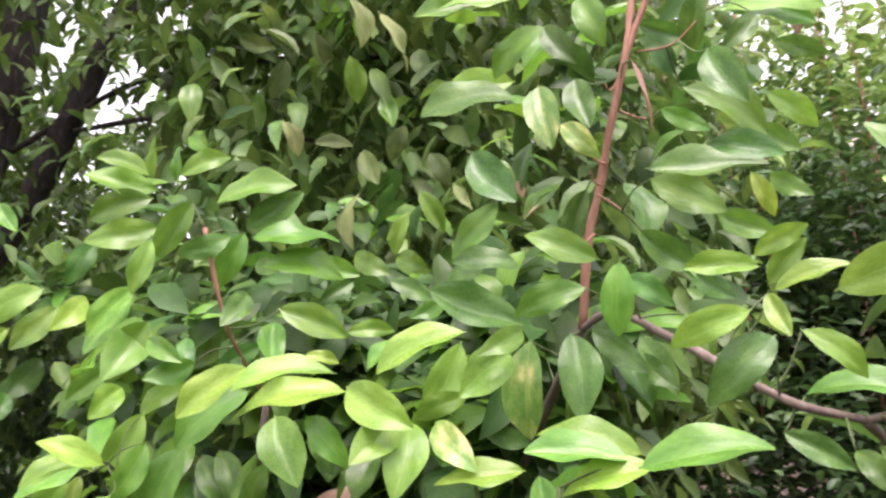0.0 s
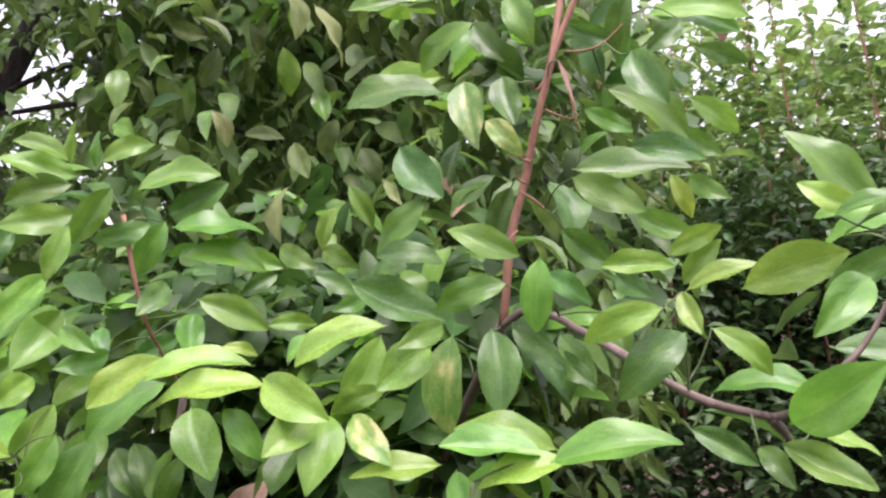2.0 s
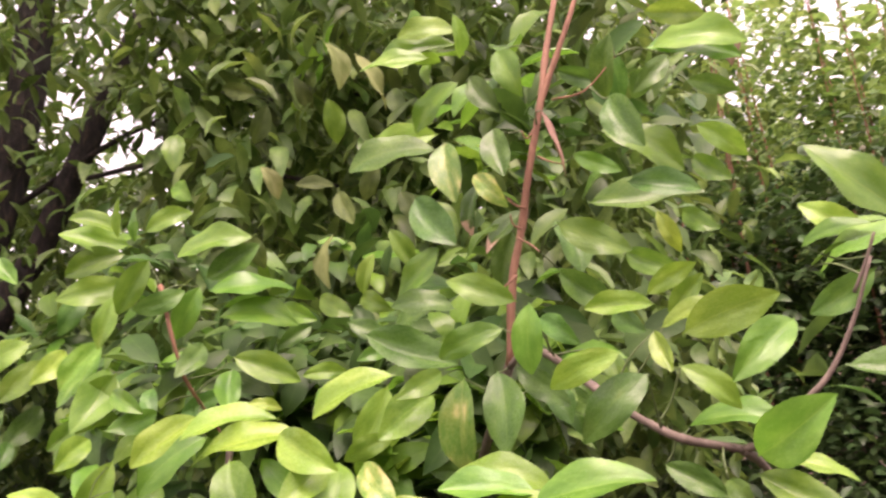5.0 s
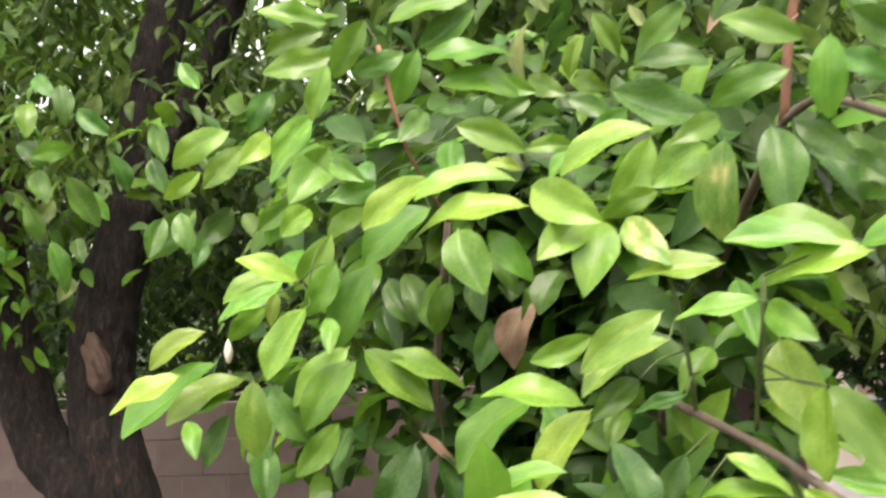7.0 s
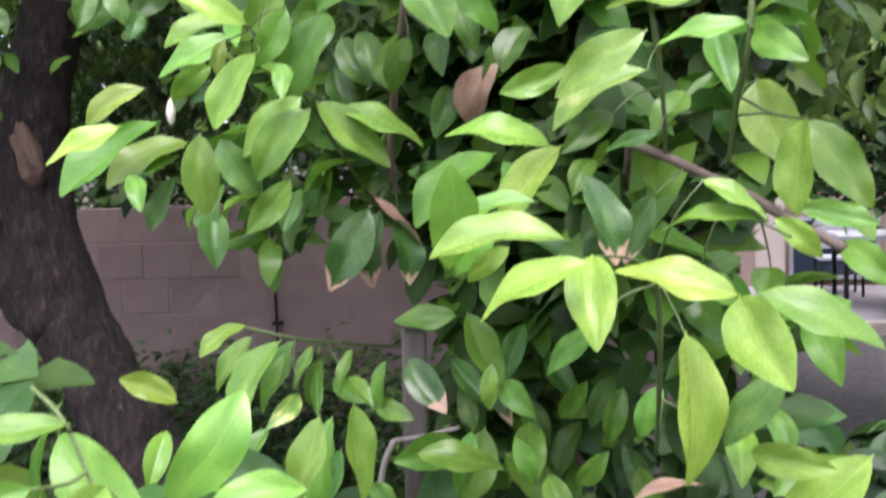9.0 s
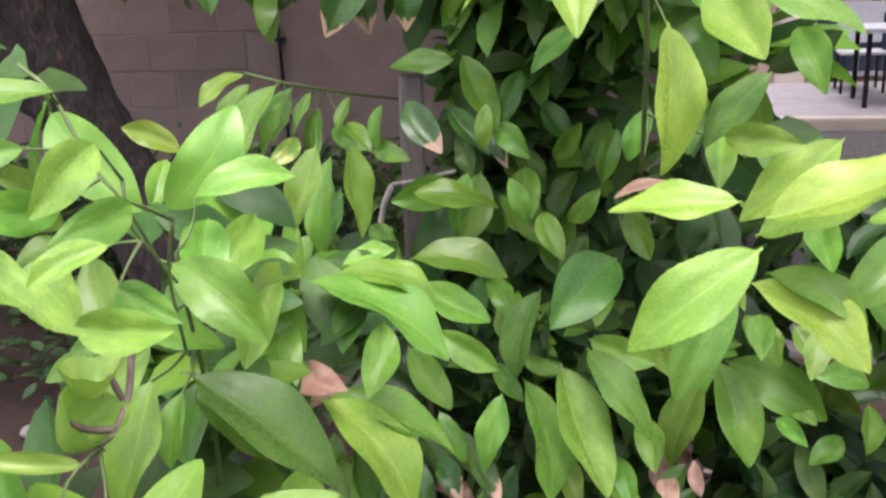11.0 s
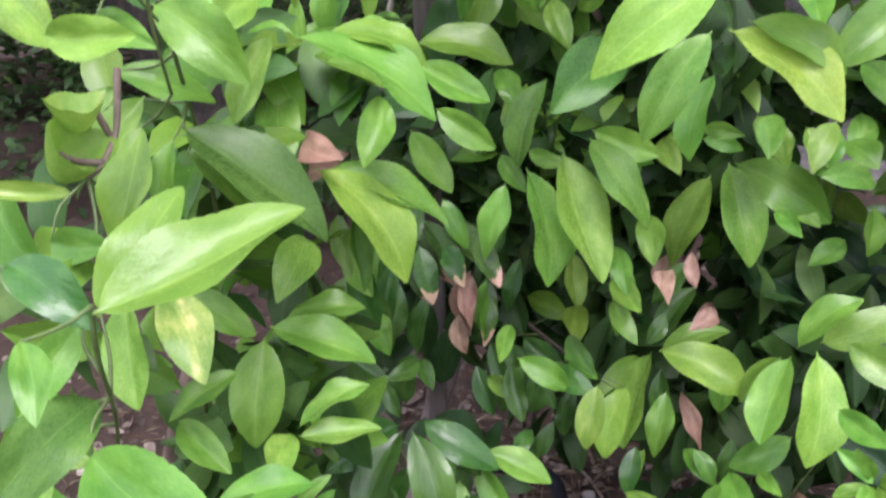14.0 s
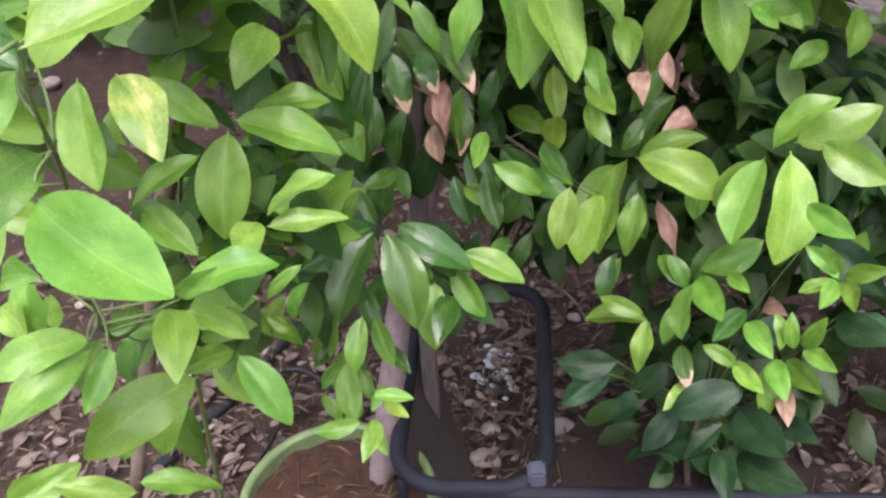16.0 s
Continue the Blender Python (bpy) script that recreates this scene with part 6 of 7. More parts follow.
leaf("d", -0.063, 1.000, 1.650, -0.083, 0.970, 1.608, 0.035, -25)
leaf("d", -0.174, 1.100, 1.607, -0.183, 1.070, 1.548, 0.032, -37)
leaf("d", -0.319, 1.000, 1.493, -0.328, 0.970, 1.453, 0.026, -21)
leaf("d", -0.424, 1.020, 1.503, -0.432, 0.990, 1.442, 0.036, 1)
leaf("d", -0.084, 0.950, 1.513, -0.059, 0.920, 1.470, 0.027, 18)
leaf("m", 0.012, 0.850, 1.510, -0.001, 0.820, 1.484, 0.024, -22)
leaf("m", 0.087, 0.800, 1.559, 0.065, 0.770, 1.530, 0.029, -23)
leaf("m", 0.112, 0.850, 1.616, 0.122, 0.820, 1.563, 0.026, 8)
leaf("m", 0.193, 0.800, 1.469, 0.213, 0.770, 1.446, 0.033, 11)
leaf("n", 0.457, 1.100, 2.180, 0.476, 1.100, 2.141, 0.036, 78)
leaf("b", 0.296, 1.050, 0.985, 0.239, 1.020, 1.003, 0.034, -47)
leaf("m", 0.259, 1.100, 1.013, 0.294, 1.070, 1.000, 0.044, 21)
leaf("l", 0.220, 1.100, 1.030, 0.248, 1.070, 0.997, 0.035, 16)
leaf("l", 0.211, 1.120, 0.941, 0.246, 1.090, 0.914, 0.028, 44)
leaf("l", 0.282, 1.100, 0.891, 0.247, 1.070, 0.872, 0.034, -30)
leaf("l", 0.307, 1.100, 0.936, 0.305, 1.070, 0.893, 0.045, -44)
leaf("b", 0.184, 1.100, 1.034, 0.195, 1.070, 1.000, 0.031, 13)
leaf("b", 0.102, 1.050, 1.020, 0.073, 1.020, 1.035, 0.039, -76)
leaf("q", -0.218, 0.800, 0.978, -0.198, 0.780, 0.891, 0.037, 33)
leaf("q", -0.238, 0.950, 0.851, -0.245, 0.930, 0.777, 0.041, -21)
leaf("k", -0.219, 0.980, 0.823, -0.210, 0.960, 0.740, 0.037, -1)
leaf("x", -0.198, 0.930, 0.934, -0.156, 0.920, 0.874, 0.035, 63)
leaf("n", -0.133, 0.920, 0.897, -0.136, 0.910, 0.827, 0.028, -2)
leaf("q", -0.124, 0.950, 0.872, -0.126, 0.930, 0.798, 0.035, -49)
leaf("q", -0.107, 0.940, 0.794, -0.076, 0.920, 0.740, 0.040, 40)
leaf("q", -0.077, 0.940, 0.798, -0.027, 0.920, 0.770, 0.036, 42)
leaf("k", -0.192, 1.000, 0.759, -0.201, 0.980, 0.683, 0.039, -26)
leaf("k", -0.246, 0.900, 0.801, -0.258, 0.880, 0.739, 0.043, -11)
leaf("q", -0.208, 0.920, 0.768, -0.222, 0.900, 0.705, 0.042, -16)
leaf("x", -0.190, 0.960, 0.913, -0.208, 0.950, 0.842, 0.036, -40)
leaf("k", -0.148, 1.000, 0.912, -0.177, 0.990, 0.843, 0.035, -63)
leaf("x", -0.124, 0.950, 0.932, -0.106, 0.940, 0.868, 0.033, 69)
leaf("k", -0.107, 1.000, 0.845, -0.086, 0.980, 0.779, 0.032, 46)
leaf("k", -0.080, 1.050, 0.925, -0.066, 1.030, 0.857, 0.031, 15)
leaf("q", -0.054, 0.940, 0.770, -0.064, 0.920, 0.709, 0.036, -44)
twigs("twig", joins(wood, 0.07), BARK["green_stem"], plant, 0.0007)
rng = np.random.default_rng(21)
seeds = np.array([tuple(m) for _, m, _, _ in bases])
crown = np.array([(*m, size) for _, m, _, size in bases])
# darker tones go deeper and lower, painting the shade within the crown
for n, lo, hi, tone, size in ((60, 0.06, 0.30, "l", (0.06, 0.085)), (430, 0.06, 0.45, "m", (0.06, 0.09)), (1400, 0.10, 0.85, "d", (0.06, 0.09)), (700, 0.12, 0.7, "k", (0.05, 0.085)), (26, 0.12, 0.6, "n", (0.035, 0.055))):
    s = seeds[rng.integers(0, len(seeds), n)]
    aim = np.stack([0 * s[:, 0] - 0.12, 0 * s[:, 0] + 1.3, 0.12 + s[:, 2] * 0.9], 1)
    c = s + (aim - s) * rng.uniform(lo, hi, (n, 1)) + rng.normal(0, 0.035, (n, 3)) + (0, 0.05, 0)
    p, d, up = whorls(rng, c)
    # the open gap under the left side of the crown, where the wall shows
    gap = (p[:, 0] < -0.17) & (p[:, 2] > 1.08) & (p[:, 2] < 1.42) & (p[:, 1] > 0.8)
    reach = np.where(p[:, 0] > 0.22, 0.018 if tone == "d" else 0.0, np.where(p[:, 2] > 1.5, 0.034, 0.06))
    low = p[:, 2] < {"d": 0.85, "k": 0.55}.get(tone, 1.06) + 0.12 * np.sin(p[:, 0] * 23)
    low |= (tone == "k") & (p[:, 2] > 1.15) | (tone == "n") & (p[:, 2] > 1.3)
    keep = ~low & behind(p + d * 0.03, crown, CAMERA_EYES) & ~gap & covered(p + d * 0.03, crown, CAMERA_EYES[0 if tone in "lm" else 1], reach)
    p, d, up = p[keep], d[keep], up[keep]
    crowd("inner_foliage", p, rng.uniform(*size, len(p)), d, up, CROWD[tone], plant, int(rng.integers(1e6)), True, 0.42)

# long leaves hanging in whorls low inside the crown, coloured dark for its shade
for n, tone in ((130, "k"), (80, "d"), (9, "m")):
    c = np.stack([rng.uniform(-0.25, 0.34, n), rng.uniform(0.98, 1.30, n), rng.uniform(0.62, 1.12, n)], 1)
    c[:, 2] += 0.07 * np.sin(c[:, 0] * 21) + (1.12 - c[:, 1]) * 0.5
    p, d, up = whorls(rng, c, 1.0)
    keep = behind(p + d * 0.03, crown, CAMERA_EYES)
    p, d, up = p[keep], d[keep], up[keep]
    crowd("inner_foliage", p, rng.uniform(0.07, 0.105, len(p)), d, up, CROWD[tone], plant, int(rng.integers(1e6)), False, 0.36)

# leaves that fill the right side of the crown behind its outer boughs, mostly darkened for shade
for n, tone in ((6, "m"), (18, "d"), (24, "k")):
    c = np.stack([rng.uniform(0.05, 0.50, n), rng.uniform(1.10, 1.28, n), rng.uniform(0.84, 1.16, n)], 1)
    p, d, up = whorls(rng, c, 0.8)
    keep = behind(p + d * 0.03, crown, CAMERA_EYES)
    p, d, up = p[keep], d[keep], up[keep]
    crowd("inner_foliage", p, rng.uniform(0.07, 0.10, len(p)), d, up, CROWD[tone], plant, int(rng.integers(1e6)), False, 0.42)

# lower right fill, its d and k greens standing in for shade
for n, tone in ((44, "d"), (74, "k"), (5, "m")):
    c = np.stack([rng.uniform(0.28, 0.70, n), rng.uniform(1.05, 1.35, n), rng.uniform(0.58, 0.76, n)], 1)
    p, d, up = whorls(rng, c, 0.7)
    keep = behind(p + d * 0.03, crown, CAMERA_EYES)
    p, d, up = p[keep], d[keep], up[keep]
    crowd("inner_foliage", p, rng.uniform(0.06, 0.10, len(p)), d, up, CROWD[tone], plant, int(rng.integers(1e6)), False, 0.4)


# ---- the sapling in front of it ----
plant = thing("citrus_sapling", "citrus sapling with large lime green leaves", "sapling", (-0.42, 0.62, 0))
wood, bases, boughs = [], [], []
bough("stem", 0.0032, 0.0012, "green_stem", (-0.42, 0.66, -0.04), (-0.40, 0.66, 0.4), (-0.33, 0.62, 0.8), (-0.23, 0.57, 1.08), (-0.173, 0.47, 1.30))
bough("stem", 0.0025, 0.0014, "green_stem", (-0.33, 0.62, 0.8), (-0.25, 0.44, 0.90), (-0.196, 0.366, 0.986))
bough("branch", 0.0011, 0.0009, "green_stem", (-0.229, 0.441, 1.406), (-0.205, 0.432, 1.392), (-0.185, 0.426, 1.359), (-0.172, 0.429, 1.339), (-0.173, 0.453, 1.301))
bough("branch", 0.0011, 0.0009, "green_stem", (-0.138, 0.417, 1.334), (-0.150, 0.426, 1.302), (-0.157, 0.442, 1.255))
bough("branch", 0.0011, 0.0009, "green_stem", (-0.162, 0.417, 1.353), (-0.160, 0.414, 1.334), (-0.155, 0.425, 1.312), (-0.152, 0.435, 1.296))
bough("stick", 0.0021, 0.0014, "bark_grey", (-0.180, 0.431, 1.271), (-0.173, 0.412, 1.246), (-0.171, 0.394, 1.233), (-0.176, 0.386, 1.227))
bough("stick", 0.0021, 0.0014, "bark_grey", (-0.171, 0.394, 1.233), (-0.181, 0.386, 1.236), (-0.188, 0.383, 1.241))
bough("stick", 0.0021, 0.0014, "bark_grey", (-0.174, 0.408, 1.239), (-0.174, 0.402, 1.254), (-0.176, 0.402, 1.258))
bough("branch", 0.0011, 0.0009, "green_stem", (-0.098, 0.282, 1.223), (-0.105, 0.286, 1.196), (-0.130, 0.314, 1.140), (-0.156, 0.335, 1.083), (-0.196, 0.366, 0.986))
bough("branch", 0.012, 0.01, "bark_grey", (-0.362, 0.705, 0.889), (-0.379, 0.693, 0.849), (-0.456, 0.717, 0.680), (-0.549, 0.661, 0.333))
leaf("b", 0.018, 0.595, 1.460, -0.060, 0.583, 1.455, 0.037, -26)
leaf("l", -0.127, 0.530, 1.265, -0.045, 0.547, 1.216, 0.046, 8)
leaf("b", -0.161, 0.401, 1.374, -0.159, 0.354, 1.355, 0.024, -56)
leaf("l", -0.224, 0.452, 1.381, -0.179, 0.445, 1.336, 0.031, 47)
leaf("l", -0.140, 0.390, 1.350, -0.147, 0.348, 1.343, 0.021, -69)
leaf("b", -0.113, 0.335, 1.347, -0.133, 0.315, 1.338, 0.014, -44)
leaf("b", -0.181, 0.360, 1.326, -0.137, 0.337, 1.312, 0.028, 35)
leaf("l", -0.129, 0.326, 1.317, -0.088, 0.322, 1.319, 0.020, 70)
leaf("l", -0.260, 0.598, 1.288, -0.218, 0.636, 1.353, 0.041, 76)
leaf("b", -0.166, 0.483, 1.328, -0.123, 0.509, 1.335, 0.024, 45)
leaf("l", -0.157, 0.393, 1.308, -0.120, 0.379, 1.300, 0.019, 49)
leaf("m", -0.165, 0.451, 1.301, -0.109, 0.438, 1.267, 0.032, 49)
leaf("b", -0.141, 0.531, 1.265, -0.157, 0.506, 1.222, 0.024, -38)
leaf("m", -0.221, 0.482, 1.254, -0.177, 0.505, 1.232, 0.026, 36)
leaf("b", -0.293, 0.573, 1.212, -0.317, 0.546, 1.195, 0.018, -56)
leaf("d", -0.187, 0.488, 1.218, -0.105, 0.500, 1.148, 0.051, 18)
leaf("m", -0.190, 0.456, 1.231, -0.196, 0.415, 1.166, 0.036, 0)
leaf("l", -0.098, 0.281, 1.220, -0.037, 0.342, 1.243, 0.042, 15)
leaf("l", -0.137, 0.326, 1.186, -0.116, 0.374, 1.231, 0.032, 27)
leaf("b", -0.168, 0.591, 1.095, -0.157, 0.523, 1.082, 0.033, -24)
leaf("l", -0.188, 0.556, 1.032, -0.113, 0.573, 1.003, 0.039, 18)
leaf("l", -0.189, 0.577, 1.022, -0.138, 0.608, 1.026, 0.028, 11)
leaf("m", -0.116, 0.278, 1.150, -0.039, 0.251, 1.135, 0.040, 27)
leaf("d", -0.126, 0.303, 1.158, -0.130, 0.241, 1.152, 0.030, -48)
leaf("m", -0.161, 0.305, 1.134, -0.161, 0.254, 1.087, 0.033, -3)
leaf("l", -0.190, 0.549, 1.026, -0.183, 0.503, 0.962, 0.041, -20)
leaf("b", -0.150, 0.511, 0.976, -0.112, 0.547, 0.995, 0.026, -2)
leaf("b", -0.151, 0.512, 0.968, -0.101, 0.537, 0.966, 0.026, 10)
leaf("b", -0.146, 0.492, 0.987, -0.131, 0.441, 0.991, 0.026, -21)
leaf("m", -0.164, 0.470, 1.054, -0.194, 0.434, 1.038, 0.023, -21)
leaf("m", -0.205, 0.450, 1.020, -0.159, 0.428, 1.007, 0.025, 26)
leaf("y", -0.204, 0.460, 1.115, -0.154, 0.416, 1.087, 0.034, 12)
leaf("b", -0.213, 0.436, 1.123, -0.199, 0.408, 1.069, 0.029, 14)
leaf("l", -0.234, 0.524, 1.078, -0.191, 0.531, 1.044, 0.026, 36)
leaf("m", -0.159, 0.401, 0.985, -0.111, 0.440, 0.992, 0.029, 12)
leaf("b", -0.129, 0.310, 1.196, -0.142, 0.277, 1.170, 0.021, -54)
leaf("l", -0.106, 0.252, 1.225, -0.085, 0.229, 1.212, 0.016, -4)
leaf("q", -0.180, 0.322, 1.211, -0.153, 0.317, 1.197, 0.015, 36)
leaf("b", -0.159, 0.398, 0.917, -0.207, 0.329, 0.900, 0.040, -46)
leaf("l", -0.160, 0.392, 0.985, -0.128, 0.343, 0.981, 0.028, -9)
leaf("m", -0.139, 0.421, 0.922, -0.100, 0.405, 0.884, 0.027, 8)
leaf("m", -0.169, 0.414, 0.962, -0.131, 0.422, 0.941, 0.021, 29)
leaf("m", -0.141, 0.421, 0.925, -0.154, 0.383, 0.940, 0.020, -53)
leaf("b", -0.187, 0.348, 0.992, -0.222, 0.307, 0.992, 0.026, -28)
leaf("m", -0.186, 0.343, 0.987, -0.214, 0.291, 0.972, 0.029, -25)
leaf("d", -0.281, 0.527, 0.829, -0.322, 0.498, 0.837, 0.025, -52)
leaf("m", -0.166, 0.339, 0.999, -0.169, 0.309, 0.976, 0.018, -38)
leaf("l", -0.225, 0.269, 0.914, -0.199, 0.307, 0.915, 0.023, 46)
leaf("m", -0.152, 0.308, 0.914, -0.112, 0.327, 0.900, 0.021, 5)
leaf("b", -0.076, 0.498, 0.790, -0.071, 0.457, 0.790, 0.019, -17)
leaf("b", -0.093, 0.532, 0.780, -0.062, 0.541, 0.775, 0.015, 22)
leaf("m", -0.081, 0.480, 0.805, -0.111, 0.462, 0.804, 0.017, -43)
leaf("m", -0.163, 0.629, 0.715, -0.148, 0.593, 0.676, 0.027, -3)
leaf("m", -0.123, 0.595, 0.813, -0.121, 0.562, 0.779, 0.023, -16)
leaf("l", -0.191, 0.418, 1.395, -0.224, 0.391, 1.390, 0.020, -32)
leaf("l", -0.196, 0.397, 1.372, -0.223, 0.371, 1.365, 0.018, -69)
leaf("m", -0.193, 0.412, 1.340, -0.208, 0.364, 1.351, 0.024, -80)
leaf("b", -0.182, 0.341, 1.340, -0.144, 0.321, 1.328, 0.021, 31)
leaf("m", -0.193, 0.444, 1.312, -0.227, 0.417, 1.310, 0.021, -15)
leaf("m", -0.120, 0.561, 1.259, -0.059, 0.579, 1.238, 0.032, 15)
leaf("l", -0.174, 0.510, 1.309, -0.156, 0.465, 1.280, 0.027, -14)
leaf("m", -0.196, 0.610, 1.285, -0.200, 0.553, 1.259, 0.030, -45)
leaf("m", -0.184, 0.358, 1.204, -0.143, 0.348, 1.211, 0.021, 58)
leaf("m", -0.160, 0.358, 1.195, -0.160, 0.325, 1.195, 0.016, -51)
leaf("q", -0.152, 0.298, 1.227, -0.105, 0.285, 1.213, 0.024, 32)
leaf("m", -0.177, 0.464, 1.220, -0.178, 0.445, 1.186, 0.018, -8)
leaf("m", -0.192, 0.496, 1.198, -0.154, 0.501, 1.162, 0.024, 38)
leaf("c", -0.175, 0.410, 1.246, -0.190, 0.385, 1.249, 0.030, 0)
leaf("c", -0.186, 0.400, 1.217, -0.198, 0.370, 1.232, 0.040, -31)
leaf("c", -0.179, 0.380, 1.218, -0.226, 0.370, 1.221, 0.013, -43)
leaf("m", -0.203, 0.440, 0.864, -0.227, 0.410, 0.806, 0.038, -26)
leaf("b", -0.146, 0.300, 0.916, -0.181, 0.280, 0.935, 0.020, -33)
leaf("l", -0.162, 0.330, 1.093, -0.187, 0.320, 1.102, 0.020, -51)
leaf("m", -0.230, 0.360, 1.029, -0.214, 0.340, 1.003, 0.030, 36)
leaf("l", -0.219, 0.330, 1.043, -0.182, 0.320, 1.063, 0.023, 39)
leaf("l", -0.152, 0.390, 1.001, -0.119, 0.390, 1.024, 0.015, 86)
leaf("l", -0.240, 0.340, 1.014, -0.218, 0.330, 1.006, 0.024, 43)
leaf("m", -0.318, 0.450, 0.921, -0.314, 0.440, 0.898, 0.019, -3)
leaf("l", -0.131, 0.520, 0.929, -0.153, 0.500, 0.910, 0.012, -41)
leaf("m", -0.152, 0.520, 0.895, -0.166, 0.510, 0.859, 0.022, -29)
leaf("l", -0.145, 0.550, 0.885, -0.161, 0.540, 0.852, 0.018, -28)
leaf("m", -0.162, 0.500, 0.886, -0.139, 0.500, 0.872, 0.013, 59)
leaf("d", -0.254, 0.420, 0.914, -0.267, 0.400, 0.876, 0.028, -34)
leaf("d", -0.246, 0.450, 0.888, -0.260, 0.440, 0.845, 0.037, -27)
leaf("l", -0.218, 0.500, 1.232, -0.243, 0.470, 1.198, 0.029, -41)
twigs("twig", joins(wood, 0.055), BARK["green_stem"], plant, 0.0008)
seeds = np.array([tuple(m) for _, m, _, _ in bases])
outer = np.array([(*m, size) for _, m, _, size in bases])
for n, tone in ((70, "m"), (22, "l"), (90, "d")):
    s = seeds[rng.integers(0, len(seeds), n)]
    c = s + np.array((-0.03, 0.09, -0.05)) * rng.uniform(0.25, 1.9, (n, 1)) + rng.normal(0, 0.03, (n, 3))
    p, d, up = whorls(rng, c)
    keep = behind(p + d * 0.03, outer, CAMERA_EYES) & covered(p + d * 0.03, outer, CAMERA_EYES[2], np.full(len(p), 0.045)) & ~((p[:, 2] < 0.8) & (p[:, 0] > -0.27))
    p, d, up = p[keep], d[keep], up[keep]
    crowd("inner_foliage", p, rng.uniform(0.05, 0.08, len(p)), d, up, CROWD[tone], plant, int(rng.integers(1e6)), False, 0.48)

# ---- the low dark shrub, its greens lowered further to paint shade ----
plant = thing("low_shrub", "low shrub with broad dark green leaves near the soil, darkened further for shade", "shrub", (0.22, 1.1, 0))
wood, bases, boughs = [], [], []
bough("stem", 0.007, 0.004, "bark_grey", (0.22, 1.12, -0.03), (0.20, 1.10, 0.12), (0.21, 1.06, 0.30))
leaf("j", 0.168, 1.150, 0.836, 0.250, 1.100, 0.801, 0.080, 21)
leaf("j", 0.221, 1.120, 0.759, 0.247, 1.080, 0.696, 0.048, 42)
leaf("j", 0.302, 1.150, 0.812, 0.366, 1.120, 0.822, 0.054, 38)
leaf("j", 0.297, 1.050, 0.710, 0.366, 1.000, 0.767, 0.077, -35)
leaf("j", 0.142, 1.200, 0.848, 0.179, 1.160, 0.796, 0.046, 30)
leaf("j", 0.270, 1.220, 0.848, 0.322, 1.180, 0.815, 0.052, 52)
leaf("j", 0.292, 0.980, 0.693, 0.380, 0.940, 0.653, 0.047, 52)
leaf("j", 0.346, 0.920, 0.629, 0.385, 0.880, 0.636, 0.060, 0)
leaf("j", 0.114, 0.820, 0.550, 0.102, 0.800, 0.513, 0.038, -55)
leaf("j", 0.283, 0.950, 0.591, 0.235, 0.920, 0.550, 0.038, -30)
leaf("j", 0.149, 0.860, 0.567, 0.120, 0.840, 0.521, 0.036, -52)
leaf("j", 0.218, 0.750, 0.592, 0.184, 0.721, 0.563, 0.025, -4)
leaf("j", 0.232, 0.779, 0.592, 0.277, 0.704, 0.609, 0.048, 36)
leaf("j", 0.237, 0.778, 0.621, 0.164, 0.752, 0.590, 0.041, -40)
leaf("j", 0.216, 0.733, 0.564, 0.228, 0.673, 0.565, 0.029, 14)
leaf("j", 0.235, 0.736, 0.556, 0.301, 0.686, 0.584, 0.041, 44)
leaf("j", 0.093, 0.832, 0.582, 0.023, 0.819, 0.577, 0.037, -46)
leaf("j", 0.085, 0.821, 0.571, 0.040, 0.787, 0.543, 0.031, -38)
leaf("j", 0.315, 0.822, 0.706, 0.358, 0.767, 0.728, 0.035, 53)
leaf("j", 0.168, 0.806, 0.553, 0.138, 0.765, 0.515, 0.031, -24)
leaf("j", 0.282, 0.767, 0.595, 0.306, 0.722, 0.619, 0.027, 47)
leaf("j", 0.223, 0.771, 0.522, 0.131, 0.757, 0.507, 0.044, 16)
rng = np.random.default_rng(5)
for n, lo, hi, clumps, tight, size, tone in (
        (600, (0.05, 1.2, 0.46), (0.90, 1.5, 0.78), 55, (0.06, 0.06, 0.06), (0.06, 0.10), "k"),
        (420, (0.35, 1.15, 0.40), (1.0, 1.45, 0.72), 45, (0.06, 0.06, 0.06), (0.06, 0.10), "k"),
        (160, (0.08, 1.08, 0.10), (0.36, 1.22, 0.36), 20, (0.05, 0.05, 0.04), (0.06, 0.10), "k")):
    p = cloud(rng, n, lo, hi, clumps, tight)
    p = p[behind(p, crown, CAMERA_EYES)]
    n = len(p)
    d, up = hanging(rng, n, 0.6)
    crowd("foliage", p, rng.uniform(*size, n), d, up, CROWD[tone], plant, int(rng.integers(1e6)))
twigs("twig", joins(wood, 0.5), BARK["green_stem"], plant)


# ---- pots, tub, pipes and litter on the ground ----
def ring(name, line, r, mat, parent, sides=8, closed=True, label=""):
    """A bar of round section bent along a closed line."""
    verts, faces = [], []
    n = len(line)
    for i, p in enumerate(line):
        d = (line[(i + 1) % n] - line[i - 1]).normalized()
        u = d.cross(Vector((0, 0, 1))).normalized()
        v = d.cross(u)
        verts += [p + (u * math.cos(2 * math.pi * k / sides) + v * math.sin(2 * math.pi * k / sides)) * r for k in range(sides)]
    for i in range(n):
        for k in range(sides):
            a, b = i * sides + k, i * sides + (k + 1) % sides
            c, d = ((i + 1) % n) * sides + (k + 1) % sides, ((i + 1) % n) * sides + k
            faces.append((a, b, c, d))
    ob = new(name, mesh_of(name, verts, faces, mat))
    ob.parent = parent
    ob.matrix_parent_inverse = parent.matrix_world.inverted()
    return tagged(ob, label)


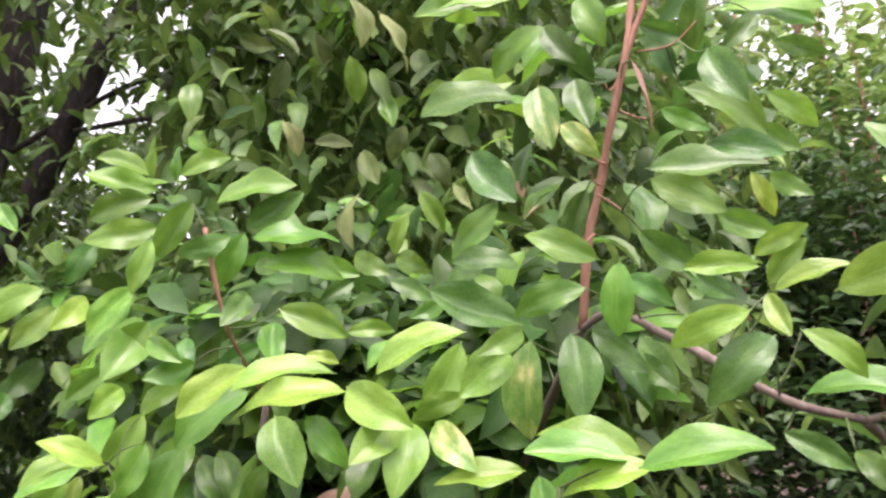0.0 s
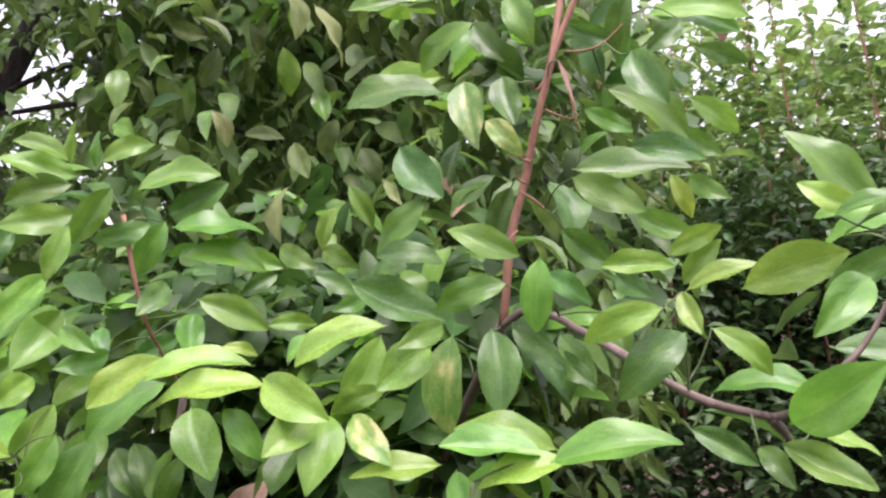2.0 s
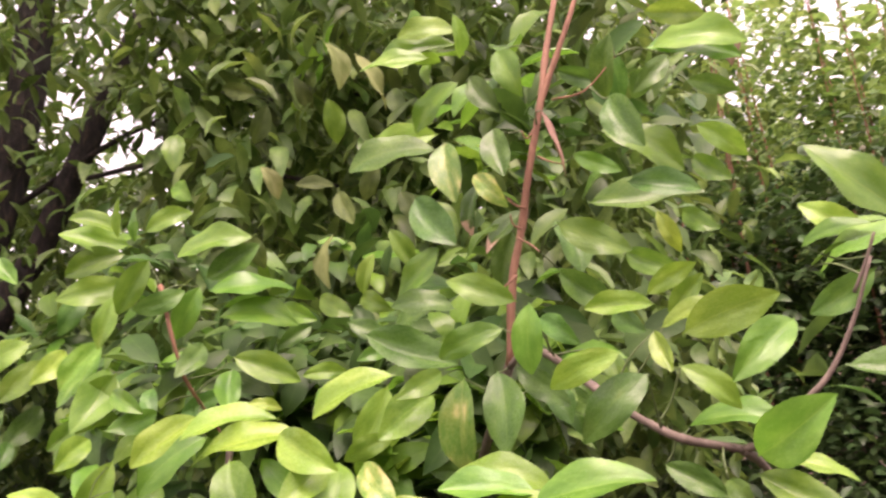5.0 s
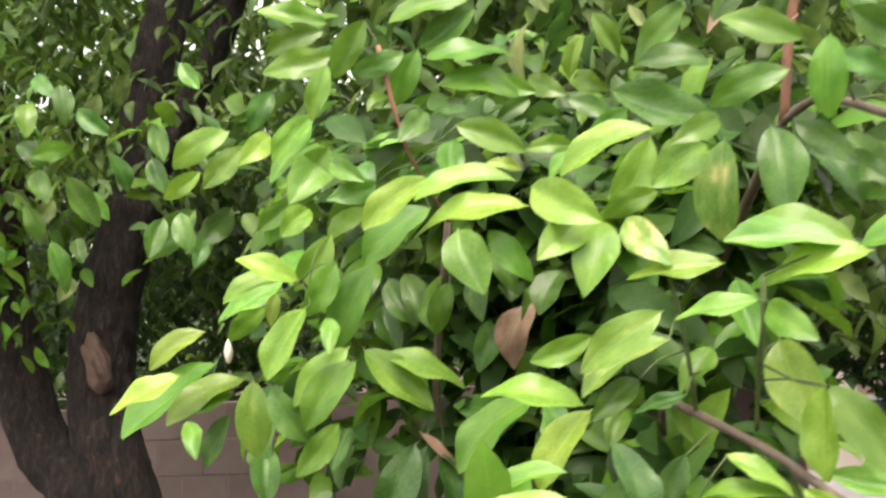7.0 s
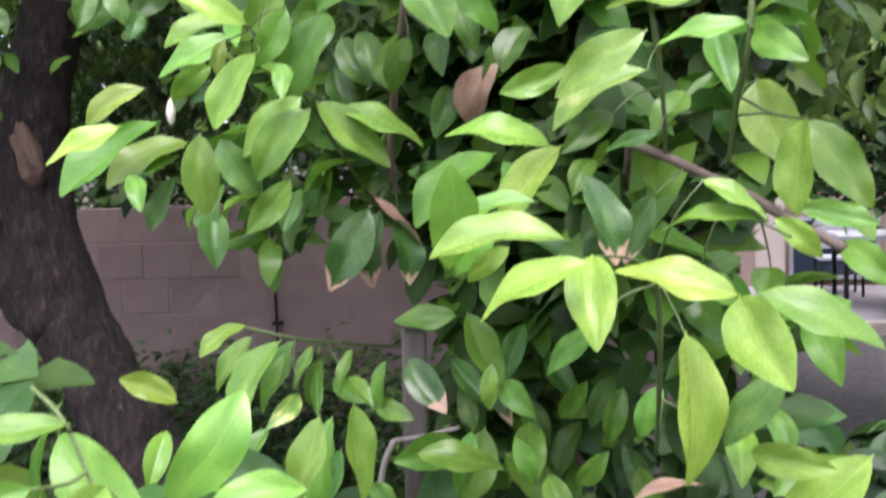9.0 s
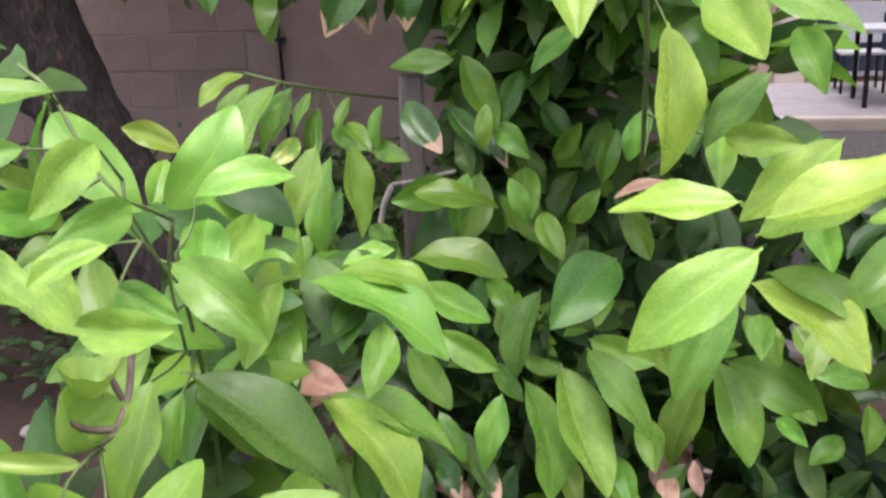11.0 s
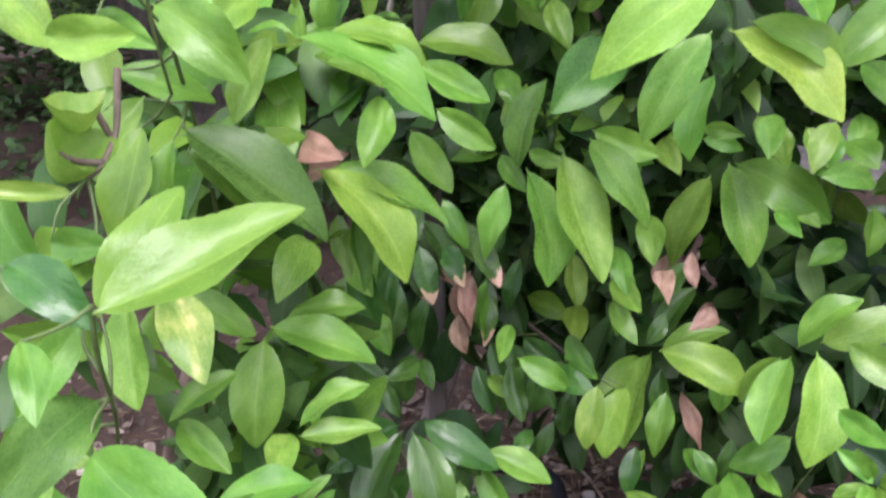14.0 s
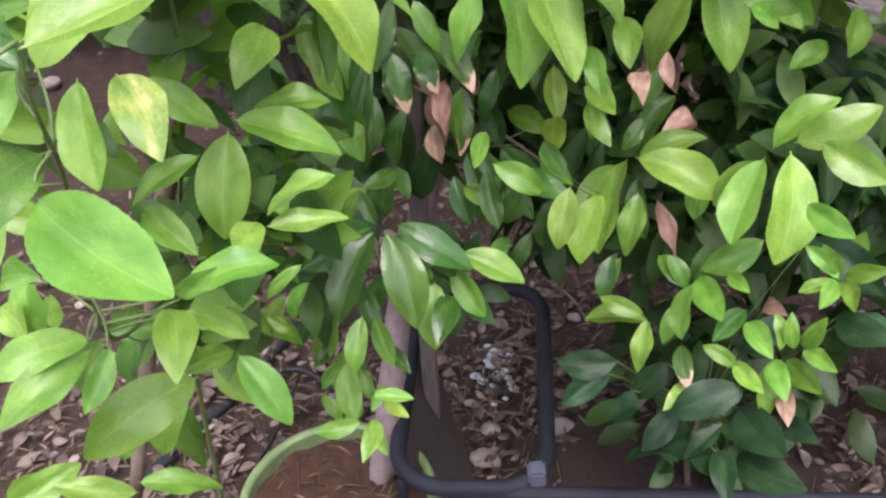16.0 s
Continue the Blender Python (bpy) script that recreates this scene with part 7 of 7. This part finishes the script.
def round_rect(w, h, r, z, m, steps=6):
    out = []
    for cx, cy, a0 in ((w - r, h - r, 0), (r, h - r, 90), (r, r, 180), (w - r, r, 270)):
        for k in range(steps + 1):
            a = radians(a0 + 90 * k / steps)
            out.append(m @ Vector((cx + r * math.cos(a), cy + r * math.sin(a), z)))
    return out


def shell(name, lower, upper, mat, parent, label=""):
    n = len(lower)
    v = lower + upper
    f = [(i, (i + 1) % n, n + (i + 1) % n, n + i) for i in range(n)]
    ob = new(name, mesh_of(name, v, f, mat))
    ob.parent = parent
    ob.matrix_parent_inverse = parent.matrix_world.inverted()
    return tagged(ob, label)


tub = thing("planter_tub", "black plastic tub with a rounded rim, open to the soil", "tub", (-0.15, 1.05, 0))
m = pose(-0.218, 0.808, 0, 0, 0, 12.5)
ring("rim", round_rect(0.228, 0.465, 0.075, 0.28, m), 0.0135, M_BLACK, tub)
bm = bmesh.new()
face = bm.faces.new([bm.verts.new(m @ Vector(q)) for q in ((0.008, 0.04, 0.275), (0.008, 0.37, 0.275), (0.10, 0.25, 0.0), (0.11, 0.07, 0.0))])
bmesh.ops.solidify(bm, geom=[face], thickness=0.004)
part("inner_side", bm, M_TUB_IN, tub, "brown scuffed inner side")
tube("front_rail", [m @ Vector((x, -0.002, 0.272)) for x in (0.08, 0.3, 0.6, 1.0)], 0.0125, 0.0125, M_BLACK, tub, 8)
for k, q in enumerate(((0.01, 0.02), (0.9, 0.02))):
    tube("foot", [m @ Vector((*q, 0.27)), m @ Vector((*q, 0.12)), m @ Vector((*q, -0.02))], 0.008, 0.008, M_BLACK, tub, 6)
bm = bmesh.new()
bmesh.ops.create_cube(bm, size=1, matrix=m @ Matrix.LocRotScale((0.212, 0.018, 0.285), Euler((0, 0, 0.1)), (0.026, 0.03, 0.045)))
bmesh.ops.bevel(bm, geom=bm.edges[:], offset=0.004, segments=2, affect="EDGES")
clip = part("clip", bm, M_CLIP, None, "grey plastic clip")
clip.parent = tub
clip.matrix_parent_inverse = tub.matrix_world.inverted()

pot = thing("flower_pot", "pale green plastic pot filled with reddish coir", "pot", (-0.315, 0.81, 0))
cx, cy, R = -0.315, 0.81, 0.152
circle = lambda r, z: [Vector((cx + r * math.cos(2 * math.pi * k / 40), cy + r * math.sin(2 * math.pi * k / 40), z)) for k in range(40)]
shell("side", circle(R * 0.8, 0.0), circle(R, 0.215), M_POT, pot)
shell("inner_side", circle(R * 0.80, 0.05), circle(R - 0.012, 0.215), M_POT, pot)
ring("rim", circle(R - 0.004, 0.217), 0.008, M_POT, pot)
v = [Vector((cx, cy, 0.206))] + [q for r in (R * 0.3, R * 0.6, R * 0.8, R * 0.91) for q in circle(r, 0.200)]
for q in v:
    q.z += 0.012 * noise.noise(Vector((q.x * 30, q.y * 30, 0)))
f = [(0, 1 + k, 1 + (k + 1) % 40) for k in range(40)] + [(1 + 40 * j + k, 41 + 40 * j + k, 41 + 40 * j + (k + 1) % 40, 1 + 40 * j + (k + 1) % 40) for j in range(3) for k in range(40)]
soil = new("soil", mesh_of("soil", v, f, M_COIR))
soil.parent = pot
soil.matrix_parent_inverse = pot.matrix_world.inverted()

rng = np.random.default_rng(77)
a = rng.uniform(0, 6.283, 70)
r = R * 0.82 * np.sqrt(rng.uniform(0, 1, 70))
p = np.stack([cx + r * np.cos(a), cy + r * np.sin(a), rng.uniform(0.204, 0.216, 70)], 1)
a = rng.uniform(0, 6.283, 70)
d = np.stack([np.cos(a), np.sin(a), rng.normal(0.06, 0.1, 70)], 1)
crowd("straw", p, rng.uniform(0.02, 0.055, 70), d, np.stack([0 * a, 0 * a, 1 + 0 * a], 1), CROWD["s"], pot, 3, True, 0.05)

# dark earth patch that also paints the shade on the ground here
bed = thing("bare_earth", "patch of dark bare earth, darkened further for shade under the low shrub", "soil", (0.2, 1.1, 0), kind="stuff")
v, f = [], []
for j in range(7):
    for k in range(28):
        a = 2 * math.pi * k / 28
        r = j / 6 * (1 + 0.25 * noise.noise(Vector((math.cos(a), math.sin(a), 3))))
        v.append((0.20 + 0.34 * r * math.cos(a), 1.13 + 0.22 * r * math.sin(a), 0.052 - 0.05 * (j / 6) ** 2 + 0.012 * noise.noise(Vector((r * 6 * math.cos(a), r * 6 * math.sin(a), 1)))))
f = [(j * 28 + k, (j + 1) * 28 + k, (j + 1) * 28 + (k + 1) % 28, j * 28 + (k + 1) % 28) for j in range(6) for k in range(28)]
e = new("earth", mesh_of("earth", v, f, M_EARTH))
e.parent = bed
e.matrix_parent_inverse = bed.matrix_world.inverted()

hose = thing("irrigation_pipe", "black irrigation pipe lying on the soil", "pipe", (-0.6, 1.0, 0))
tube("pipe", [(-0.83, 0.70, 0.012), (-0.76, 0.95, 0.014), (-0.70, 1.20, 0.012), (-0.66, 1.5, 0.012)], 0.013, 0.013, M_HOSE, hose, 8)
tube("dripper_line", [(-0.70, 1.20, 0.016), (-0.60, 1.24, 0.02), (-0.50, 1.20, 0.012), (-0.42, 1.16, 0.012)], 0.007, 0.006, M_HOSE, hose, 6)
tube("dripper_tube", [(-0.60, 1.24, 0.02), (-0.56, 1.05, 0.05), (-0.53, 0.90, 0.10), (-0.50, 0.78, 0.06)], 0.003, 0.003, M_HOSE, hose, 5)

stake = thing("tree_stake", "weathered grey wooden stake beside the citrus trunk", "stake", (-0.22, 1.07, 0))
bm = bmesh.new()
bmesh.ops.create_cube(bm, size=1, matrix=Matrix.LocRotScale((-0.222, 1.03, 0.65), Euler((0.06, 0.02, 0.3)), (0.027, 0.020, 1.38)))
bmesh.ops.subdivide_edges(bm, edges=[q for q in bm.edges if abs(q.verts[0].co.z - q.verts[1].co.z) > 1], cuts=14)
for q in bm.verts:
    q.co.x += 0.004 * noise.noise(Vector((0, 0, q.co.z * 6)))
bmesh.ops.bevel(bm, geom=bm.edges[:], offset=0.003, segments=1, affect="EDGES")
pole = part("pole", bm, M_WOOD)
pole.parent = stake
pole.matrix_parent_inverse = stake.matrix_world.inverted()

tie = thing("dead_branch", "pale grey dead branch leaning on the wooden stake", "branch", (-0.25, 0.95, 0))
tube("stick", [(-0.247, 0.970, 1.089), (-0.237, 0.970, 1.143), (-0.231, 0.970, 1.189), (-0.217, 0.970, 1.222)], 0.0042, 0.0034, M_WOOD_PALE, tie, 7, 5, 0.3, 4)
tube("twig", [(-0.217, 0.970, 1.222), (-0.187, 0.970, 1.227), (-0.165, 0.970, 1.233), (-0.145, 0.970, 1.238)], 0.0024, 0.0018, M_WOOD_PALE, tie, 6, 5, 0.2, 5)

# a pale flower bud at a shoot's end
tree = bpy.context.scene.objects["citrus_tree"]
bm = bmesh.new()
bmesh.ops.create_uvsphere(bm, u_segments=10, v_segments=8, radius=1)
for q in bm.verts:
    k = 1 - 0.45 * max(q.co.z, 0)
    q.co = Vector((-0.482 + q.co.x * 0.0055 * k, 1.013 + q.co.y * 0.0055 * k, 1.588 + q.co.z * 0.015))
part("bud", bm, M_BUD, tree, "pale cream flower bud", True)

# undergrowth at the foot of the wall
weeds = thing("undergrowth", "dark low leafy plants along the foot of the wall", "plants", (-1.8, 3.9, 0), kind="stuff")
rng = np.random.default_rng(31)
for n, lo, hi, clumps, size, tone in ((5200, (-3.6, 3.3, 0.02), (-0.6, 4.35, 0.62), 380, (0.05, 0.09), "h"), (700, (-3.6, 3.3, 0.35), (-0.6, 4.3, 0.70), 70, (0.05, 0.09), "f"), (900, (-3.0, 2.5, 0.02), (-0.5, 3.3, 0.22), 80, (0.05, 0.08), "h")):
    p = cloud(rng, n, lo, hi, clumps, (0.07, 0.07, 0.06))
    p[:, 2] = np.abs(p[:, 2]).clip(0.02)
    d, up = hanging(rng, n, 0.2)
    crowd("foliage", p, rng.uniform(*size, n), d, up, CROWD[tone], weeds, int(rng.integers(1e6)))

# small pale stones and crumbs of bluish debris
for k in range(60):
    blue = k < 26
    x, y = (random.gauss(-0.201, 0.04), random.gauss(1.335, 0.04)) if blue else (random.uniform(-1.1, 0.9), random.uniform(0.7, 2.2))
    r = random.uniform(0.005, 0.011) if blue else random.uniform(0.008, 0.028)
    bm = bmesh.new()
    bmesh.ops.create_icosphere(bm, subdivisions=2, radius=1)
    for q in bm.verts:
        w = 1 + 0.35 * noise.noise(q.co * 1.3 + Vector((k, 0, 0)))
        q.co = Vector((x + q.co.x * r * w * 1.3, y + q.co.y * r * w, 0.012 + q.co.z * r * w * 0.6))
    stone = part("crumb" if blue else "stone", bm, M_DEBRIS if blue else M_STONE, None, "", True)
    tagged(stone, "pale bluish crumb of debris lying on the soil" if blue else "small pale rounded stone lying on the soil", "debris" if blue else "stone", "debris on the soil" if blue else "stones on the soil")
for x, y, r in ((-2.06, 2.15, 0.05), (-2.18, 2.19, 0.06), (-2.04, 2.34, 0.035)):
    bm = bmesh.new()
    bmesh.ops.create_icosphere(bm, subdivisions=3, radius=1)
    for q in bm.verts:
        w = 1 + 0.3 * noise.noise(q.co * 1.1 + Vector((x * 9, 0, 0)))
        q.co = Vector((x + q.co.x * r * w, y + q.co.y * r * w, 0.02 + q.co.z * r * w * 0.7))
    tagged(part("stone", bm, M_STONE, None, "", True), "large pale rounded stone lying on the soil", "stone", "stones on the soil")

# fallen sticks
for k in range(22):
    x, y, a, n = random.uniform(-0.9, 0.9), random.uniform(0.75, 2.0), random.uniform(0, 3.14), random.uniform(0.06, 0.22)
    s = thing("fallen_stick", "thin dry grey stick lying on the soil", "stick", (x, y, 0), "fallen sticks")
    tube("stick", [(x, y, 0.012), (x + n * 0.5 * math.cos(a) + 0.01, y + n * 0.5 * math.sin(a), 0.02), (x + n * math.cos(a), y + n * math.sin(a), 0.012)], 0.004, 0.0025, BARK["bark_grey"], s, 5, 4, 0.2, k)

litter = thing("leaf_litter", "dry fallen leaves and straw over the soil", "litter", (0, 1.4, 0), kind="stuff")
rng = np.random.default_rng(99)
for n, size, mat, slim, up in ((2200, (0.018, 0.05), CROWD["w"], 0.5, 0.9), (6000, (0.008, 0.024), CROWD["w"], 0.45, 0.8), (5600, (0.02, 0.07), CROWD["s"], 0.045, 1.0)):
    p = np.stack([rng.normal(-0.05, 0.8, n), 0.62 + np.abs(rng.normal(0, 0.9, n)), rng.uniform(0.004, 0.03, n)], 1)
    a = rng.uniform(0, 6.283, n)
    d = np.stack([np.cos(a), np.sin(a), rng.normal(0, 0.12, n)], 1)
    nn = np.stack([rng.normal(0, 0.5, n), rng.normal(0, 0.5, n), np.ones(n) * up], 1)
    crowd("litter", p, rng.uniform(*size, n), d, nn, mat, litter, int(rng.integers(1e6)), True, slim)

# ---- the wall's blocks ----
bm = bmesh.new()
bmesh.ops.create_cube(bm, size=1, matrix=Matrix.LocRotScale((0, 0, 0), None, (0.285, 0.05, 0.192)))
bmesh.ops.bevel(bm, geom=[e for e in bm.edges], offset=0.003, segments=1, affect="EDGES")
block_me = bpy.data.meshes.new("block")
bm.to_mesh(block_me)
bm.free()
block_me.materials.append(M_BLOCK)
for row in range(7):
    for col in range(15):
        x = -2.19 - col * 0.294 - (0.147 if row % 2 else 0)
        if x - 0.142 < -6.2:
            continue
        b = new("block", block_me)
        b.parent = wall
        b.location = (x, 4.530 + random.uniform(-0.003, 0.003), 1.305 - row * 0.2)
        b.rotation_euler = (random.uniform(-0.004, 0.004), 0, random.uniform(-0.004, 0.004))
